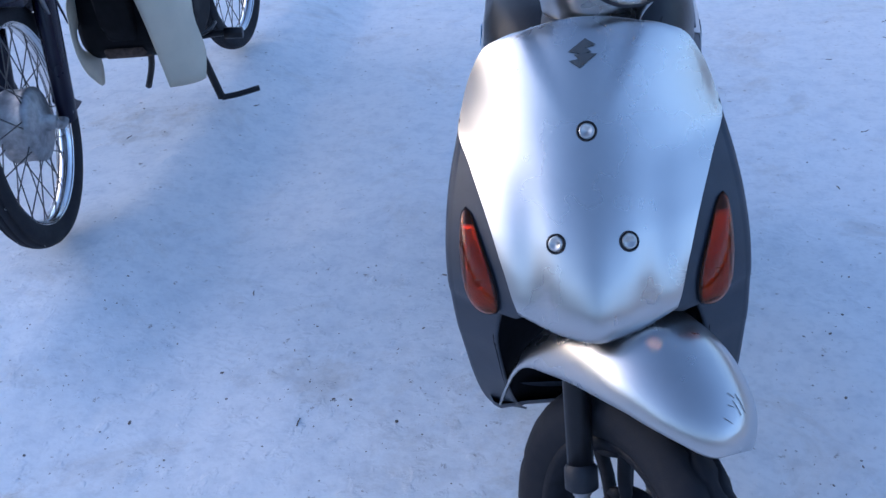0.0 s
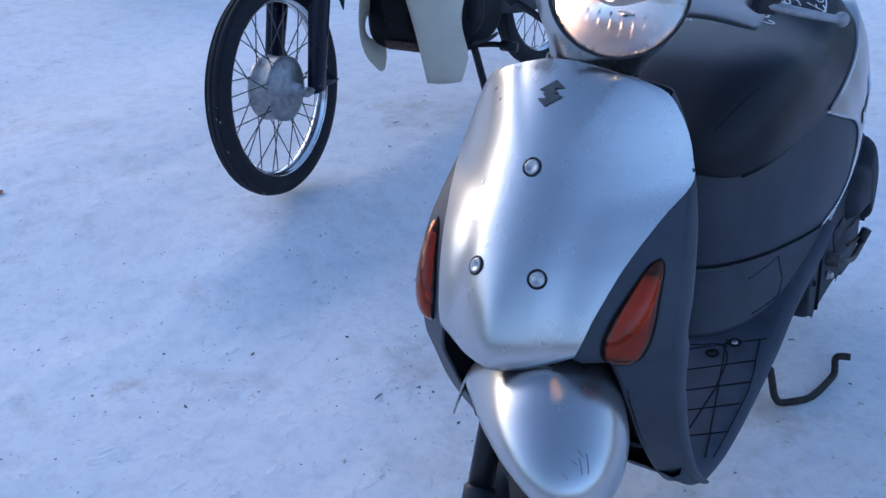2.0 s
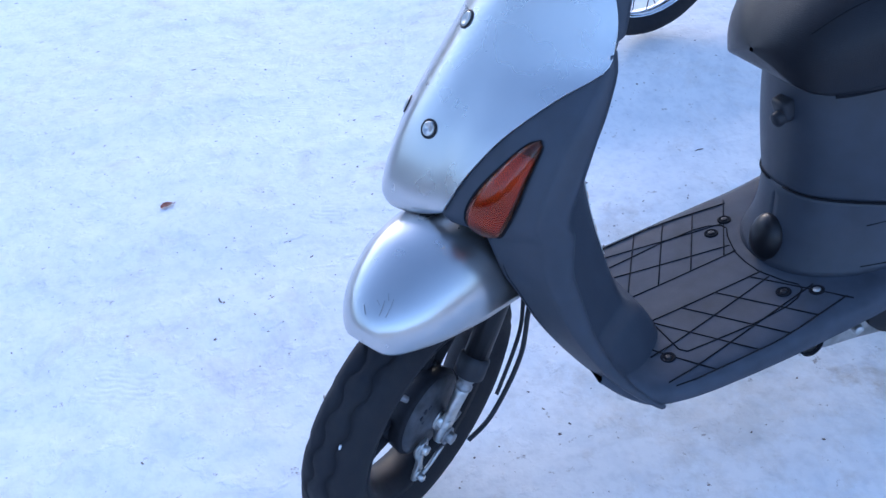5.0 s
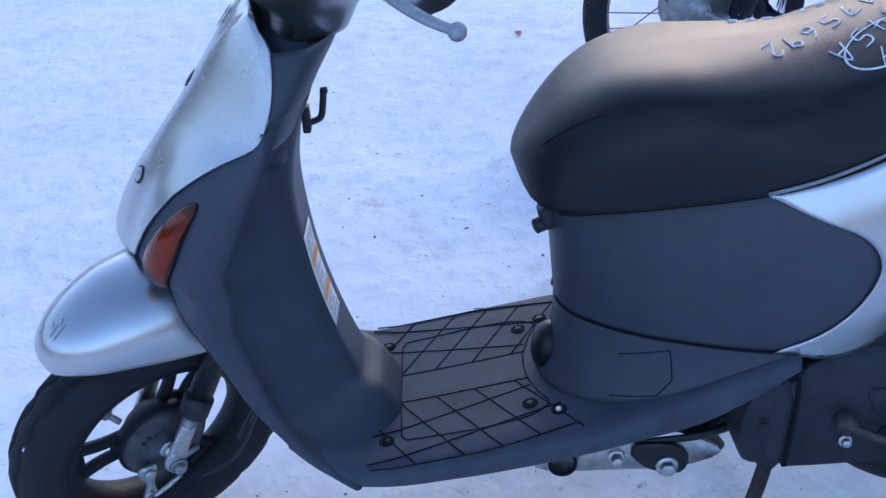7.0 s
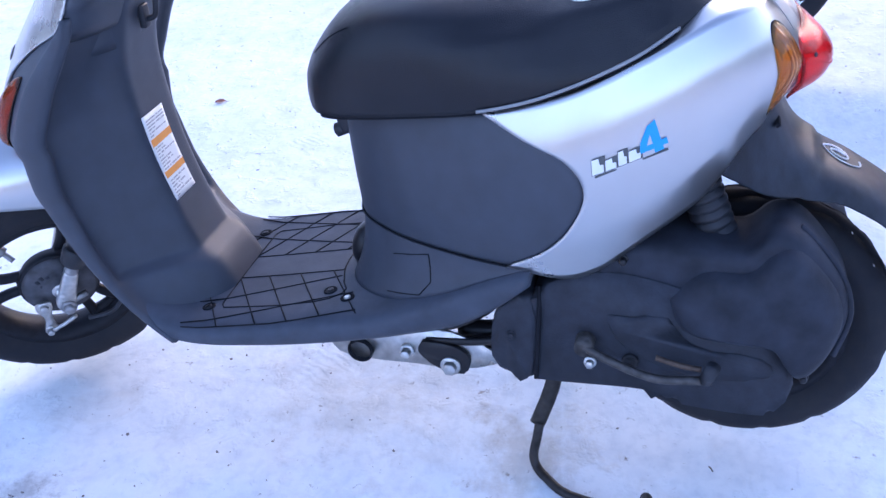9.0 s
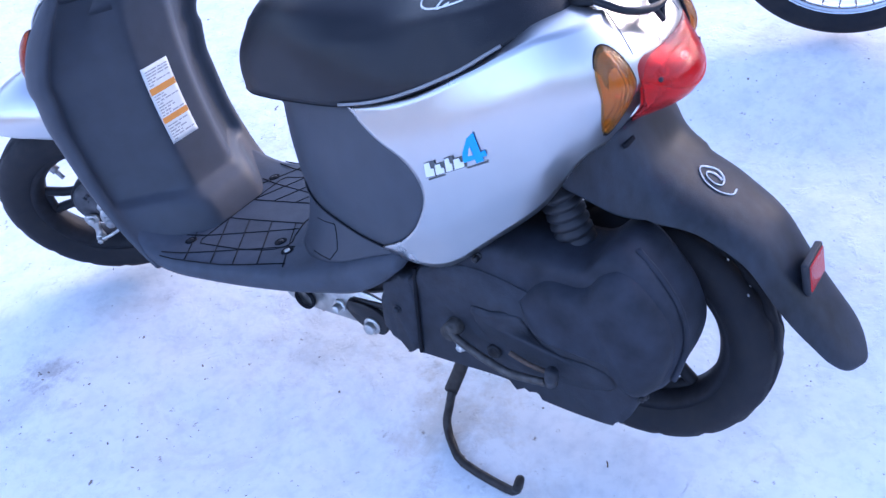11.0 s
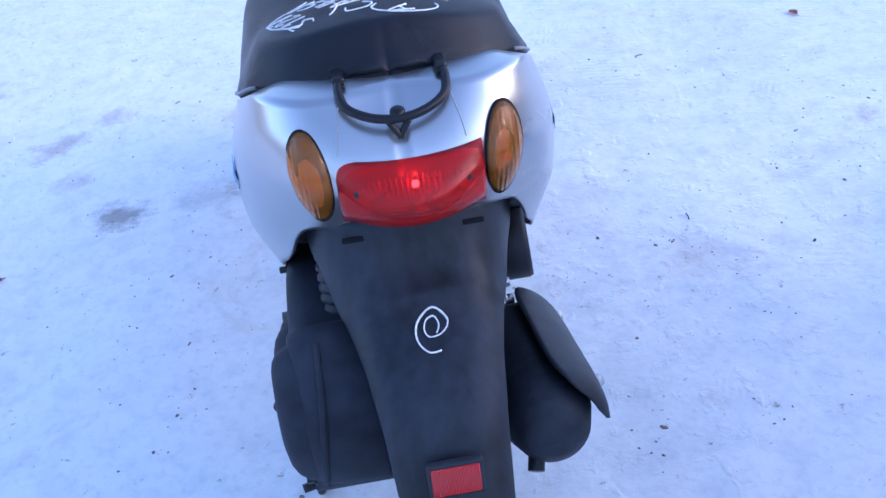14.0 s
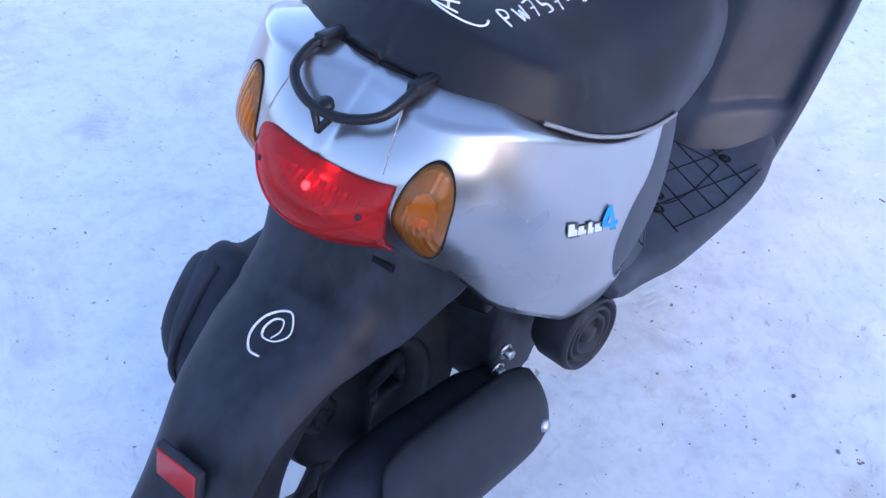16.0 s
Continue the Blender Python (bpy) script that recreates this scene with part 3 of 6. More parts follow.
# front indicators
for side in (1, -1):
    def lens_point(a, s, out, grow=1.0):
        base = Vector((lerp(0.130, 0.151, s), 0, lerp(0.499, 0.613, s)))
        w = grow * 0.0215 * sp(min(max(s, 0.0), 1.0), (0, 0.0), (0.02, 0.36), (0.06, 0.62), (0.14, 0.86), (0.28, 1.0), (0.45, 0.95), (0.65, 0.74), (0.82, 0.53), (0.92, 0.38), (0.975, 0.22), (1, 0.0))
        x, z = base.x + a * w * 0.96, base.z - a * w * 0.28
        p, n = shell_point(x, z, out)
        return Vector((side * p.x, p.y, p.z))
    bm = bmesh.new()
    sheet(bm, lambda a, s: lens_point(a, s, -0.004 + 0.017 * (1 - a * a) ** 0.5 * math.sin(math.pi * s) ** 0.4), [math.sin(t) for t in steps(-math.pi / 2, math.pi / 2, 14)], steps(0.004, 0.996, 26))
    ind = part("front_indicator", bm, AMBER_FRONT, scooter, "orange front indicator lens", solid=0.002)
    bm = bmesh.new()
    sheet(bm, lambda a, s: lens_point(a, s, -0.0005, 1.06), [math.sin(t) for t in steps(-math.pi / 2, math.pi / 2, 8)], steps(0.0, 1.0, 26))
    part("indicator_gasket", bm, GROOVE, ind, "black gap round the lens", solid=0.001)
    bm = bmesh.new()
    sheet(bm, lambda a, s: lens_point(a, s, 0.0004, 0.78), [math.sin(t) for t in steps(-math.pi / 2, math.pi / 2, 8)], steps(0.10, 0.86, 20))
    part("indicator_bowl", bm, MIRROR, ind, solid=0.0006)
    bm = bmesh.new()
    p = lens_point(-0.1, 0.36, 0.000)
    lathe(bm, [(0, 0), (0.006, 0.001), (0.007, 0.004), (0.004, 0.008), (0, 0.009)], 12, aim(p, (side * 0.5, -1, 0.1)))
    part("indicator_bulb", bm, AMBER, ind)


# ---- floorboard
def floor_z(y):
    return sp(y, (0.205, 0.300), (0.23, 0.272), (0.26, 0.249), (0.295, 0.236), (0.325, 0.2355), (0.552, 0.275), (0.62, 0.289), (0.70, 0.322), (0.76, 0.355), (0.83, 0.388))


def skirt_z(y):
    return sp(y, (0.205, 0.262), (0.24, 0.228), (0.285, 0.203), (0.41, 0.211), (0.55, 0.232), (0.66, 0.256), (0.72, 0.275), (0.78, 0.315), (0.83, 0.360))


def floor_half(y):
    return sp(y, (0.205, 0.160), (0.29, 0.169), (0.36, 0.175), (0.45, 0.176), (0.60, 0.174), (0.70, 0.172), (0.80, 0.186), (0.83, 0.190))


def floor_fn(u, y):
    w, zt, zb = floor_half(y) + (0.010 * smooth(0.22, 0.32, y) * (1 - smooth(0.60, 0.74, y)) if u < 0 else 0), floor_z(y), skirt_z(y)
    prof = [(0.0, zt), (w - 0.05, zt), (w - 0.018, zt - 0.001), (w - 0.004, zt - 0.007), (w, zt - 0.016), (w - 0.003, lerp(zt, zb, 0.8)), (w - 0.012, zb), (w - 0.05, zb + 0.006), (0.0, zb + 0.012)]
    k = int(abs(u))
    side = 1 if u >= 0 else -1
    x, z = prof[min(k, 8)]
    return (side * x, y, z)


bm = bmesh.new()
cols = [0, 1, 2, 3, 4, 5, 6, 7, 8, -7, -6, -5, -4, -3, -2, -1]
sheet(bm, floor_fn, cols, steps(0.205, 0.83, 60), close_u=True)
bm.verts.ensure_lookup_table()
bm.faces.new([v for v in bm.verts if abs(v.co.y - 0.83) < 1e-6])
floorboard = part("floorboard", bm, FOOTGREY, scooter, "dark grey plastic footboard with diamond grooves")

def groove(a, b, r=0.0009):
    bm = bmesh.new()
    pts = [(lerp(a[0], b[0], t), lerp(a[1], b[1], t)) for t in steps(0, 1, 5)]
    tube(bm, [(x, y, floor_z(y) + 0.0002) for x, y in pts], r, 5, 1)
    part("groove", bm, GROOVE, floorboard)


for side in (1, -1):
    def line(*pts):
        for a, b in zip(pts, pts[1:]):
            groove((side * a[0], a[1]), (side * b[0], b[1]), 0.0011)
    line((0.032, 0.343), (0.032, 0.520))
    line((0.101, 0.305), (0.049, 0.520))
    line((0.158, 0.300), (0.112, 0.500), (0.100, 0.555))
    line((0.168, 0.305), (0.168, 0.450), (0.163, 0.490), (0.147, 0.574))
    line((0.085, 0.314), (0.167, 0.363))
    for y in (0.342, 0.392, 0.445, 0.500):
        far = 0.166 if y < 0.44 else 0.156
        line((0.032, y), (far, y + 0.62 * (far - 0.032)))
    # lid of the compartment in the floor
    line((0.0, 0.343), (0.106, 0.345), (0.116, 0.352), (0.121, 0.446), (0.118, 0.500), (0.112, 0.522), (0.100, 0.538), (0.088, 0.540), (0.070, 0.530), (0.030, 0.517), (0.0, 0.515))
for x, y, lit in ((-0.113, 0.323, 0), (0.112, 0.325, 0), (-0.109, 0.549, 0), (0.114, 0.551, 1), (-0.092, 0.516, 0), (0.090, 0.516, 0)):
    bm = bmesh.new()
    lathe(bm, [(0.0105, -0.002), (0.0105, 0.0014), (0.0085, 0.0022), (0.0070, 0.0010), (0.0, 0.0008)], 20, aim((x, y, floor_z(y)), (0, -0.17, 1)))
    hole = part("screw_recess", bm, GROOVE, floorboard)
    bm = bmesh.new()
    lathe(bm, [(0.0052, 0.0), (0.0052, 0.0020), (0.002, 0.0030), (0, 0.0018)], 14, aim((x, y, floor_z(y)), (0, -0.17, 1)))
    part("floor_screw", bm, STEEL if lit else BLACKMETAL, hole)


# ---- body round the seat post
PLAN = [(0.545, 0.0), (0.549, 0.032), (0.565, 0.066), (0.60, 0.100), (0.65, 0.134), (0.70, 0.158), (0.77, 0.183), (0.85, 0.196), (0.92, 0.196), (1.0, 0.183), (1.05, 0.164), (1.088, 0.137), (1.116, 0.103), (1.133, 0.062), (1.138, 0.0)]
_len = [0.0]
for (ya, wa), (yb, wb) in zip(PLAN, PLAN[1:]):
    _len.append(_len[-1] + math.hypot(yb - ya, wb - wa))
PLAN_S = [v / _len[-1] for v in _len]
PLAN_Y = list(zip(PLAN_S, [p[0] for p in PLAN]))
PLAN_W = list(zip(PLAN_S, [p[1] for p in PLAN]))
_fine = steps(0, 1, 400)
_fine_y = [sp(s, *PLAN_Y) for s in _fine]


def plan_s(y):
    return float(np.interp(y, _fine_y, _fine))


def body_low(y):
    return sp(y, (0.545, 0.386), (0.80, 0.384), (0.87, 0.378), (0.91, 0.392), (0.97, 0.440), (1.04, 0.497), (1.09, 0.550), (1.14, 0.560))


def body_high(y):
    return sp(y, (0.545, 0.556), (0.60, 0.568), (0.70, 0.582), (0.773, 0.592), (0.876, 0.620), (0.97, 0.667), (1.02, 0.693), (1.056, 0.706), (1.14, 0.710))


def body_fn(s, h):
    y, w = sp(s, *PLAN_Y), max(sp(s, *PLAN_W), 0.0)
    z = lerp(body_low(y), body_high(y), h)
    rear = smooth(0.55, 1.0, s)
    g = sp(h, (0, 0.90), (0.25, 0.975), (0.5, 1.0), (0.75, 0.975), (1.0, 0.885))
    g = lerp(g, sp(h, (0, 0.84), (0.3, 0.97), (0.5, 1.0), (0.75, 0.95), (0.9, 0.865), (1.0, 0.79)), rear)
    under = smooth(0.46, 0.56, s) * (1 - smooth(0.72, 0.84, s))
    g -= 0.06 * under * max(0.24 - h, 0.0) / 0.24
    z -= 0.010 * under * max(0.24 - h, 0.0) / 0.24
    y += rear ** 3 * sp(h, (0, -0.045), (0.3, -0.014), (0.5, 0.000), (0.62, -0.007), (0.70, -0.015), (0.80, -0.029), (0.90, -0.047), (1, -0.068)) + 0.012 * (1 - smooth(0.0, 0.25, s)) * (1 - h)
    return Vector((w * g, y, z))


def edge_s(h):
    """Where the grey side panel ends and the silver cover begins."""
    return plan_s(sp(h, (0, 0.798), (0.16, 0.846), (0.33, 0.886), (0.5, 0.901), (0.70, 0.876), (0.85, 0.822), (1.0, 0.773)))


def body_at(y, z, side, out):
    """A point on the side of the body at y, z, lifted a little."""
    h = (z - body_low(y)) / (body_high(y) - body_low(y))
    s = plan_s(y)
    p = body_fn(s, h)
    n = (body_fn(s + 0.004, h) - p).cross(body_fn(s, h + 0.01) - p).normalized()
    if n.x < 0:
        n = -n
    p = p + n * out
    return Vector((side * p.x, p.y, p.z))


bm = bmesh.new()
for side in (1, -1):
    sheet(bm, lambda u, h: (lambda p: (side * p.x, p.y, p.z))(body_fn(u * (edge_s(h) + 0.004), h)), steps(0, 1, 40), steps(0, 1, 26))
part("side_panel", bm, GREY, scooter, "dark grey body panel under the seat", merge=True, solid=0.003)

bm = bmesh.new()
for side in (1, -1):
    def tail_fn(u, h):
        e = edge_s(h)
        p = body_fn(lerp(e, 1.0, u), h)
        q = body_fn(min(lerp(e, 1.0, u) + 0.004, 1.0), h)
        lift = 0.004
        d = (q - p)
        n = Vector((abs(d.y) + 1e-4, max(-d.x, 0), 0)).normalized()
        return (side * max(p.x + n.x * lift * (1 if u < 0.985 else 0), 0), p.y + n.y * lift, p.z)
    sheet(bm, tail_fn, steps(0, 1, 60), steps(0, 1, 30))

    def shelf_fn(u, t):
        x, y, z = tail_fn(u, 1.0)
        k = smooth(0.40, 0.75, u)
        rise = 0.003
        return (x * (1 - (0.12 + 0.28 * k) * t), y - 0.060 * t * k, z + rise * math.sin(0.5 * math.pi * t))
    sheet(bm, shelf_fn, steps(0, 1, 60), steps(0, 1, 6))
tail_cover = part("tail_cover", bm, SILVER, scooter, "silver painted rear body cover", merge=True, solid=0.004)

# fine seams of the tail's centre piece
for side in (1, -1):
    bm = bmesh.new()
    s1 = plan_s(1.131)
    tube(bm, [(lambda p: (side * p.x, p.y + 0.0042, p.z + 0.0005))(body_fn(s1, h)) for h in steps(0.70, 0.99, 12)], 0.0006, 5, 1)
    part("seam", bm, INKGREY, tail_cover)

# lower collar between footboard and side panel
bm = bmesh.new()


def collar_fn(side):
    def fn(s, t):
        y, w = sp(s, *PLAN_Y), max(sp(s, *PLAN_W), 0.0)
        top = body_fn(s, 0.0)
        e = 0.01
        dy, dw = sp(min(s + e, 1), *PLAN_Y) - sp(max(s - e, 0), *PLAN_Y), sp(min(s + e, 1), *PLAN_W) - sp(max(s - e, 0), *PLAN_W)
        n = Vector((dy, -dw)).normalized()
        grow = lerp(0.026, 0.0, smooth(0.10, 0.5, s))
        x, yy = top.x + n.x * grow * t ** 2.5, top.y + n.y * grow * t ** 2.5
        x = max(x, 0.0)
        z = lerp(top.z, min(floor_z(yy) - 0.002, top.z - 0.004), t)
        wmax = floor_half(yy)
        return (side * min(x, max(wmax - 0.004, top.x)), yy, z)
    return fn


for side in (1, -1):
    sheet(bm, collar_fn(side), steps(0, plan_s(0.835), 36), steps(0, 1, 12))
collar = part("lower_cover", bm, GREY, scooter, "dark grey lower body cover", merge=True, solid=0.003)
bm = bmesh.new()
for side in (1, -1):
    tube(bm, [(lambda p: (side * (p.x + 0.0012), p.y - 0.001, p.z))(body_fn(s, 0.0)) for s in steps(0.02, plan_s(0.80), 24)], 0.0016, 6, 1)
part("panel_seam", bm, GROOVE, collar)
# service lid on the lower cover
for side in (1, -1):
    bm = bmesh.new()
    lid = [(0.625, 0.352), (0.685, 0.372), (0.690, 0.335), (0.675, 0.315), (0.622, 0.300)]
    for (a, b), (c, d) in zip(lid, lid[1:]):
        for t0, t1 in ((0, 0.5), (0.5, 1)):
            ends = []
            for t in (t0, t1):
                y, z = lerp(a, c, t), lerp(b, d, t)
                s = plan_s(y)
                fz, tz = floor_z(y), body_fn(s, 0).z
                ends.append(Vector(collar_fn(side)(s, min(max((tz - z) / (tz - fz), 0), 1))))
            tube(bm, ends, 0.0009, 5, 1)
    part("lid_seam", bm, GROOVE, collar)

# dark cap at the foot of the seat post, and the seat lock
bm = bmesh.new()
bmesh.ops.create_uvsphere(bm, u_segments=24, v_segments=14, radius=1.0, matrix=pose(0.002, 0.548, 0.302, -12, 0, 0) @ Matrix.Diagonal((0.031, 0.022, 0.036, 1)))
part("oil_cap", bm, BLACKMETAL, scooter, "glossy black cap at the rear of the footboard")
bm = bmesh.new()
block(bm, (0.030, 0.022, 0.030), pose(0.018, 0.548, 0.508, 20, 0, 0), 0.006)
lathe(bm, [(0.010, 0), (0.010, 0.010), (0.006, 0.012), (0, 0.012)], 16, aim((0.022, 0.540, 0.498), (0.2, -1, -0.3)))
part("helmet_hook", bm, BLACK, scooter, "black helmet hook under the seat nose")


# ---- seat
def seat_half(y):
    return sp(y, (0.503, 0.0), (0.508, 0.040), (0.520, 0.078), (0.545, 0.112), (0.60, 0.145), (0.70, 0.168), (0.77, 0.178), (0.85, 0.180), (0.92, 0.177), (0.98, 0.160), (1.018, 0.128), (1.038, 0.094), (1.049, 0.050), (1.052, 0.0))


def seat_low(y):
    return sp(y, (0.503, 0.590), (0.52, 0.562), (0.545, 0.556), (0.60, 0.566), (0.70, 0.581), (0.773, 0.593), (0.85, 0.614), (0.95, 0.659), (1.00, 0.688), (1.052, 0.711))


def seat_top(y):
    return sp(y, (0.503, 0.594), (0.523, 0.626), (0.554, 0.664), (0.578, 0.685), (0.611, 0.703), (0.65, 0.713), (0.70, 0.719), (0.77, 0.723), (0.85, 0.731), (0.92, 0.748), (0.96, 0.756), (0.99, 0.754), (1.002, 0.751), (1.012, 0.746), (1.032, 0.731), (1.046, 0.719), (1.052, 0.713))


SEAT_JOIN = 0.93
SEAT_Y = [0.5035, 0.505, 0.508, 0.513] + steps(0.52, SEAT_JOIN, 40)


RIM = np.array([(seat_half(y), y) for y in steps(0.70, 1.0, 60) + steps(1.002, 1.052, 40)])


def seat_upper(x, y):
    """Height behind the saddle's dip: walls rising to a ridge, a domed top inside."""
    d2 = (RIM[:, 0] - x) ** 2 + (RIM[:, 1] - y) ** 2
    k = int(np.argmin(d2))
    d, yr = math.sqrt(float(d2[k])), float(RIM[k, 1])
    tail = smooth(0.95, 1.04, yr)
    wall = seat_low(yr) + 0.005 * (1 - math.exp(-d / 0.003)) + lerp(1.75, 1.02, tail) * d
    top = sp(y, (0.70, 0.719), (0.77, 0.723), (0.85, 0.731), (0.92, 0.748), (0.96, 0.756), (1.0, 0.7575), (1.052, 0.7545)) - 0.030 * (x / 0.135) ** 2
    w, soft = wall - top, 0.0022
    return top + min(w, 0) - soft * math.log(1 + math.exp(-abs(w) / soft))


def seat_inset(u):
    return sp(u, (0, 0.0), (0.18, 0.93), (0.25, 0.985), (0.4, 0.955), (0.5, 0.885), (0.57, 0.825), (0.60, 0.79), (0.64, 0.735), (0.75, 0.55), (0.86, 0.31), (1, 0.0))


def seat_tail_fn(u, k):
    """Behind the join the loops follow the outline; k: 0 at the join, 1 at the back in the middle."""
    a = k * math.pi / 2
    y = SEAT_JOIN + (1.052 - SEAT_JOIN) * math.sin(a) ** 0.9
    rim = Vector((seat_half(y) if k < 1 else 0.0, y, 0))
    p = Vector((0, lerp(SEAT_JOIN, 0.985, k), 0)).lerp(rim, seat_inset(u))
    low = seat_low(y)
    z = lerp(low, max(seat_upper(p.x, p.y), low), smooth(0.21, 0.25, u))
    return Vector((p.x, p.y, z))


def seat_fn(u, y):
    """u: 0 under the middle, up the side, 1 on top of the middle."""
    w, zb, zt = seat_half(y), seat_low(y), seat_top(y)
    sharp, front = smooth(0.68, 0.88, y), 1 - smooth(0.53, 0.70, y)
    dip = 0.35 * math.exp(-((y - 0.78) / 0.10) ** 2)
    # rounded saddle in front, walls up to a ridge and a gently domed top behind
    fx = sp(u, (0, 0.0), (0.18, 0.93), (0.25, 0.985), (0.4, 1.0), (0.55, 0.985 - 0.04 * front), (0.66, 0.93 - 0.13 * front), (0.75, 0.83 - 0.20 * front), (0.86, 0.55 - 0.16 * front), (1, 0.0))
    fz = sp(u, (0, 0.0), (0.18, 0.0), (0.25, 0.07), (0.4, 0.30), (0.55, 0.56 - dip * 0.1), (0.66, 0.76 - dip * 0.2), (0.75, 0.90 - dip * 0.16), (0.86, 0.985 - dip * 0.05), (1, 1.0))
    rx = seat_inset(u)
    rz = sp(u, (0, 0.0), (0.18, 0.0), (0.25, 0.08), (0.4, 0.31), (0.5, 0.50), (0.57, 0.635), (0.60, 0.675), (0.64, 0.715), (0.75, 0.83), (0.86, 0.945), (1, 1.0))
    sx, sz = lerp(fx, rx, sharp), lerp(fz, rz, sharp)
    x, z = w * sx, lerp(zb, zt, sz)
    rear = smooth(0.80, SEAT_JOIN, y) * smooth(0.21, 0.25, u)
    if rear > 0:
        z = lerp(z, max(seat_upper(x, y), zb), rear)
    return Vector((x, y, z))


bm = bmesh.new()
us = [0, 0.12, 0.18, 0.21, 0.25, 0.3] + steps(0.36, 1.0, 32)
for side in (1, -1):
    sheet(bm, lambda u, y: (lambda p: (side * p.x, p.y, p.z))(seat_fn(u, y)), us, SEAT_Y)
    sheet(bm, lambda u, k: (lambda p: (side * p.x, p.y, p.z))(seat_tail_fn(u, k)), us, steps(0, 1, 36))
seat = part("seat", bm, VINYL, scooter, "worn black vinyl seat with white marker writing", merge=True)
bm = bmesh.new()
for side in (1, -1):
    tube(bm, [(side * (p.x * 0.965 + 0.0), p.y, p.z - 0.002) for p in [seat_fn(0.22, y) for y in SEAT_Y[7:-1]] + [seat_tail_fn(0.22, k) for k in steps(0, 1, 20)]], 0.0042, 6, 1)
part("seat_edge", bm, GROOVE, seat, "black seat base edge")
for side in (1, -1):
    bm = bmesh.new()
    tube(bm, [(side * (seat_half(y) * 0.988 + 0.0014), y, seat_low(y) + 0.0045) for y in steps(0.772, 1.000, 30)], 0.0022, 8, 1)
    part("seat_piping", bm, TRIM, seat, "pale grey piping along the seat edge")
bm = bmesh.new()
tube(bm, [p + Vector((0, 0, 0.0004)) for p in [seat_fn(0.70, y) for y in steps(0.535, 0.60, 10)]], 0.0007, 5, 1)
part("stitching", bm, GROOVE, seat)


def seat_surface(x, y):
    """Height of the seat's upper face."""
    if y > SEAT_JOIN:
        return seat_upper(abs(x), y)
    lo, hi = 0.40, 1.0
    for _ in range(24):
        mid = 0.5 * (lo + hi)
        if seat_fn(mid, y).x > abs(x):
            lo = mid
        else:
            hi = mid
    return seat_fn(hi, y).z


STROKES = {
    "1": [[(0.1, 0.7), (0.4, 1.0), (0.3, 0.0)]],
    "2": [[(0.0, 0.75), (0.3, 1.0), (0.55, 0.75), (0.0, 0.0), (0.6, 0.08)]],
    "3": [[(0.0, 0.95), (0.5, 0.95), (0.2, 0.55), (0.55, 0.3), (0.3, 0.0), (0.0, 0.1)]],
    "4": [[(0.2, 1.0), (0.05, 0.45), (0.6, 0.5)], [(0.5, 0.9), (0.38, 0.0)]],
    "5": [[(0.6, 1.0), (0.15, 0.95), (0.1, 0.55), (0.5, 0.5), (0.45, 0.1), (0.0, 0.0)]],
    "6": [[(0.5, 1.0), (0.1, 0.5), (0.1, 0.05), (0.5, 0.1), (0.45, 0.45), (0.1, 0.35)]],
    "7": [[(0.0, 0.95), (0.6, 1.0), (0.2, 0.0)], [(0.15, 0.5), (0.5, 0.55)]],
    "9": [[(0.5, 0.8), (0.2, 1.0), (0.05, 0.7), (0.4, 0.6), (0.55, 0.9), (0.4, 0.0)]],
    "A": [[(0.0, 0.0), (0.35, 1.0), (0.6, 0.0)], [(0.1, 0.35), (0.55, 0.4)]],
    "C": [[(0.6, 0.85), (0.25, 1.0), (0.0, 0.4), (0.25, 0.0), (0.6, 0.15)]],
    "P": [[(0.1, 0.0), (0.15, 1.0), (0.55, 0.85), (0.45, 0.5), (0.12, 0.5)]],
    "W": [[(0.0, 0.8), (0.1, 0.0), (0.3, 0.6), (0.42, 0.0), (0.65, 0.85)]],
    "-": [[(0.1, 0.4), (0.5, 0.45)]],
}


def writing(text, at, turn, size, step, parent):
    """Marker strokes laid over the seat's upper face."""
    bm = bmesh.new()
    c, s = math.cos(radians(turn)), math.sin(radians(turn))
    for k, ch in enumerate(text):
        for stroke in STROKES[ch]:
            pts = []
            for p in smooth_path([(px, py, 0) for px, py in stroke], 4):
                u, v = step * k + (p.x + 0.18 * p.y) * size, p.y * size
                x, y = at[0] + c * u - s * v, at[1] + s * u + c * v
                pts.append((x, y, seat_surface(x, y) + 0.0005))
            tube(bm, pts, 0.0013, 6, 1, 0.6)
    return part("handwriting", bm, WHITE, parent, "white marker writing")


# lines running forward along the seat, tops of the letters to the scooter's left
writing("3127", (0.068, 0.976), -68, 0.027, 0.0225, seat)
writing("CA45A", (0.000, 0.972), -56, 0.030, 0.030, seat)
writing("175692", (-0.038, 0.934), -59, 0.029, 0.0305, seat)
writing("A", (-0.040, 0.996), -60, 0.026, 0.02, seat)
writing("PW757-255", (-0.080, 0.970), -90, 0.021, 0.0216, seat)
for cx, cy, rx, ry, turn, a0, a1 in ((0.084, 0.926, 0.060, 0.036, -66, -165, 140), (-0.030, 0.985, 0.036, 0.017, -6, -30, 205)):
    bm = bmesh.new()
    pts = []
    for a in steps(a0, a1, 28):
        x, y = rx * math.cos(radians(a)), ry * math.sin(radians(a))
        c, s = math.cos(radians(turn)), math.sin(radians(turn))
        px, py = cx + c * x - s * y, cy + s * x + c * y
        pts.append((px, py, seat_surface(px, py) + 0.0006))
    tube(bm, pts, 0.0013, 6, 1, 0.6)
    part("marker_loop", bm, WHITE, seat)

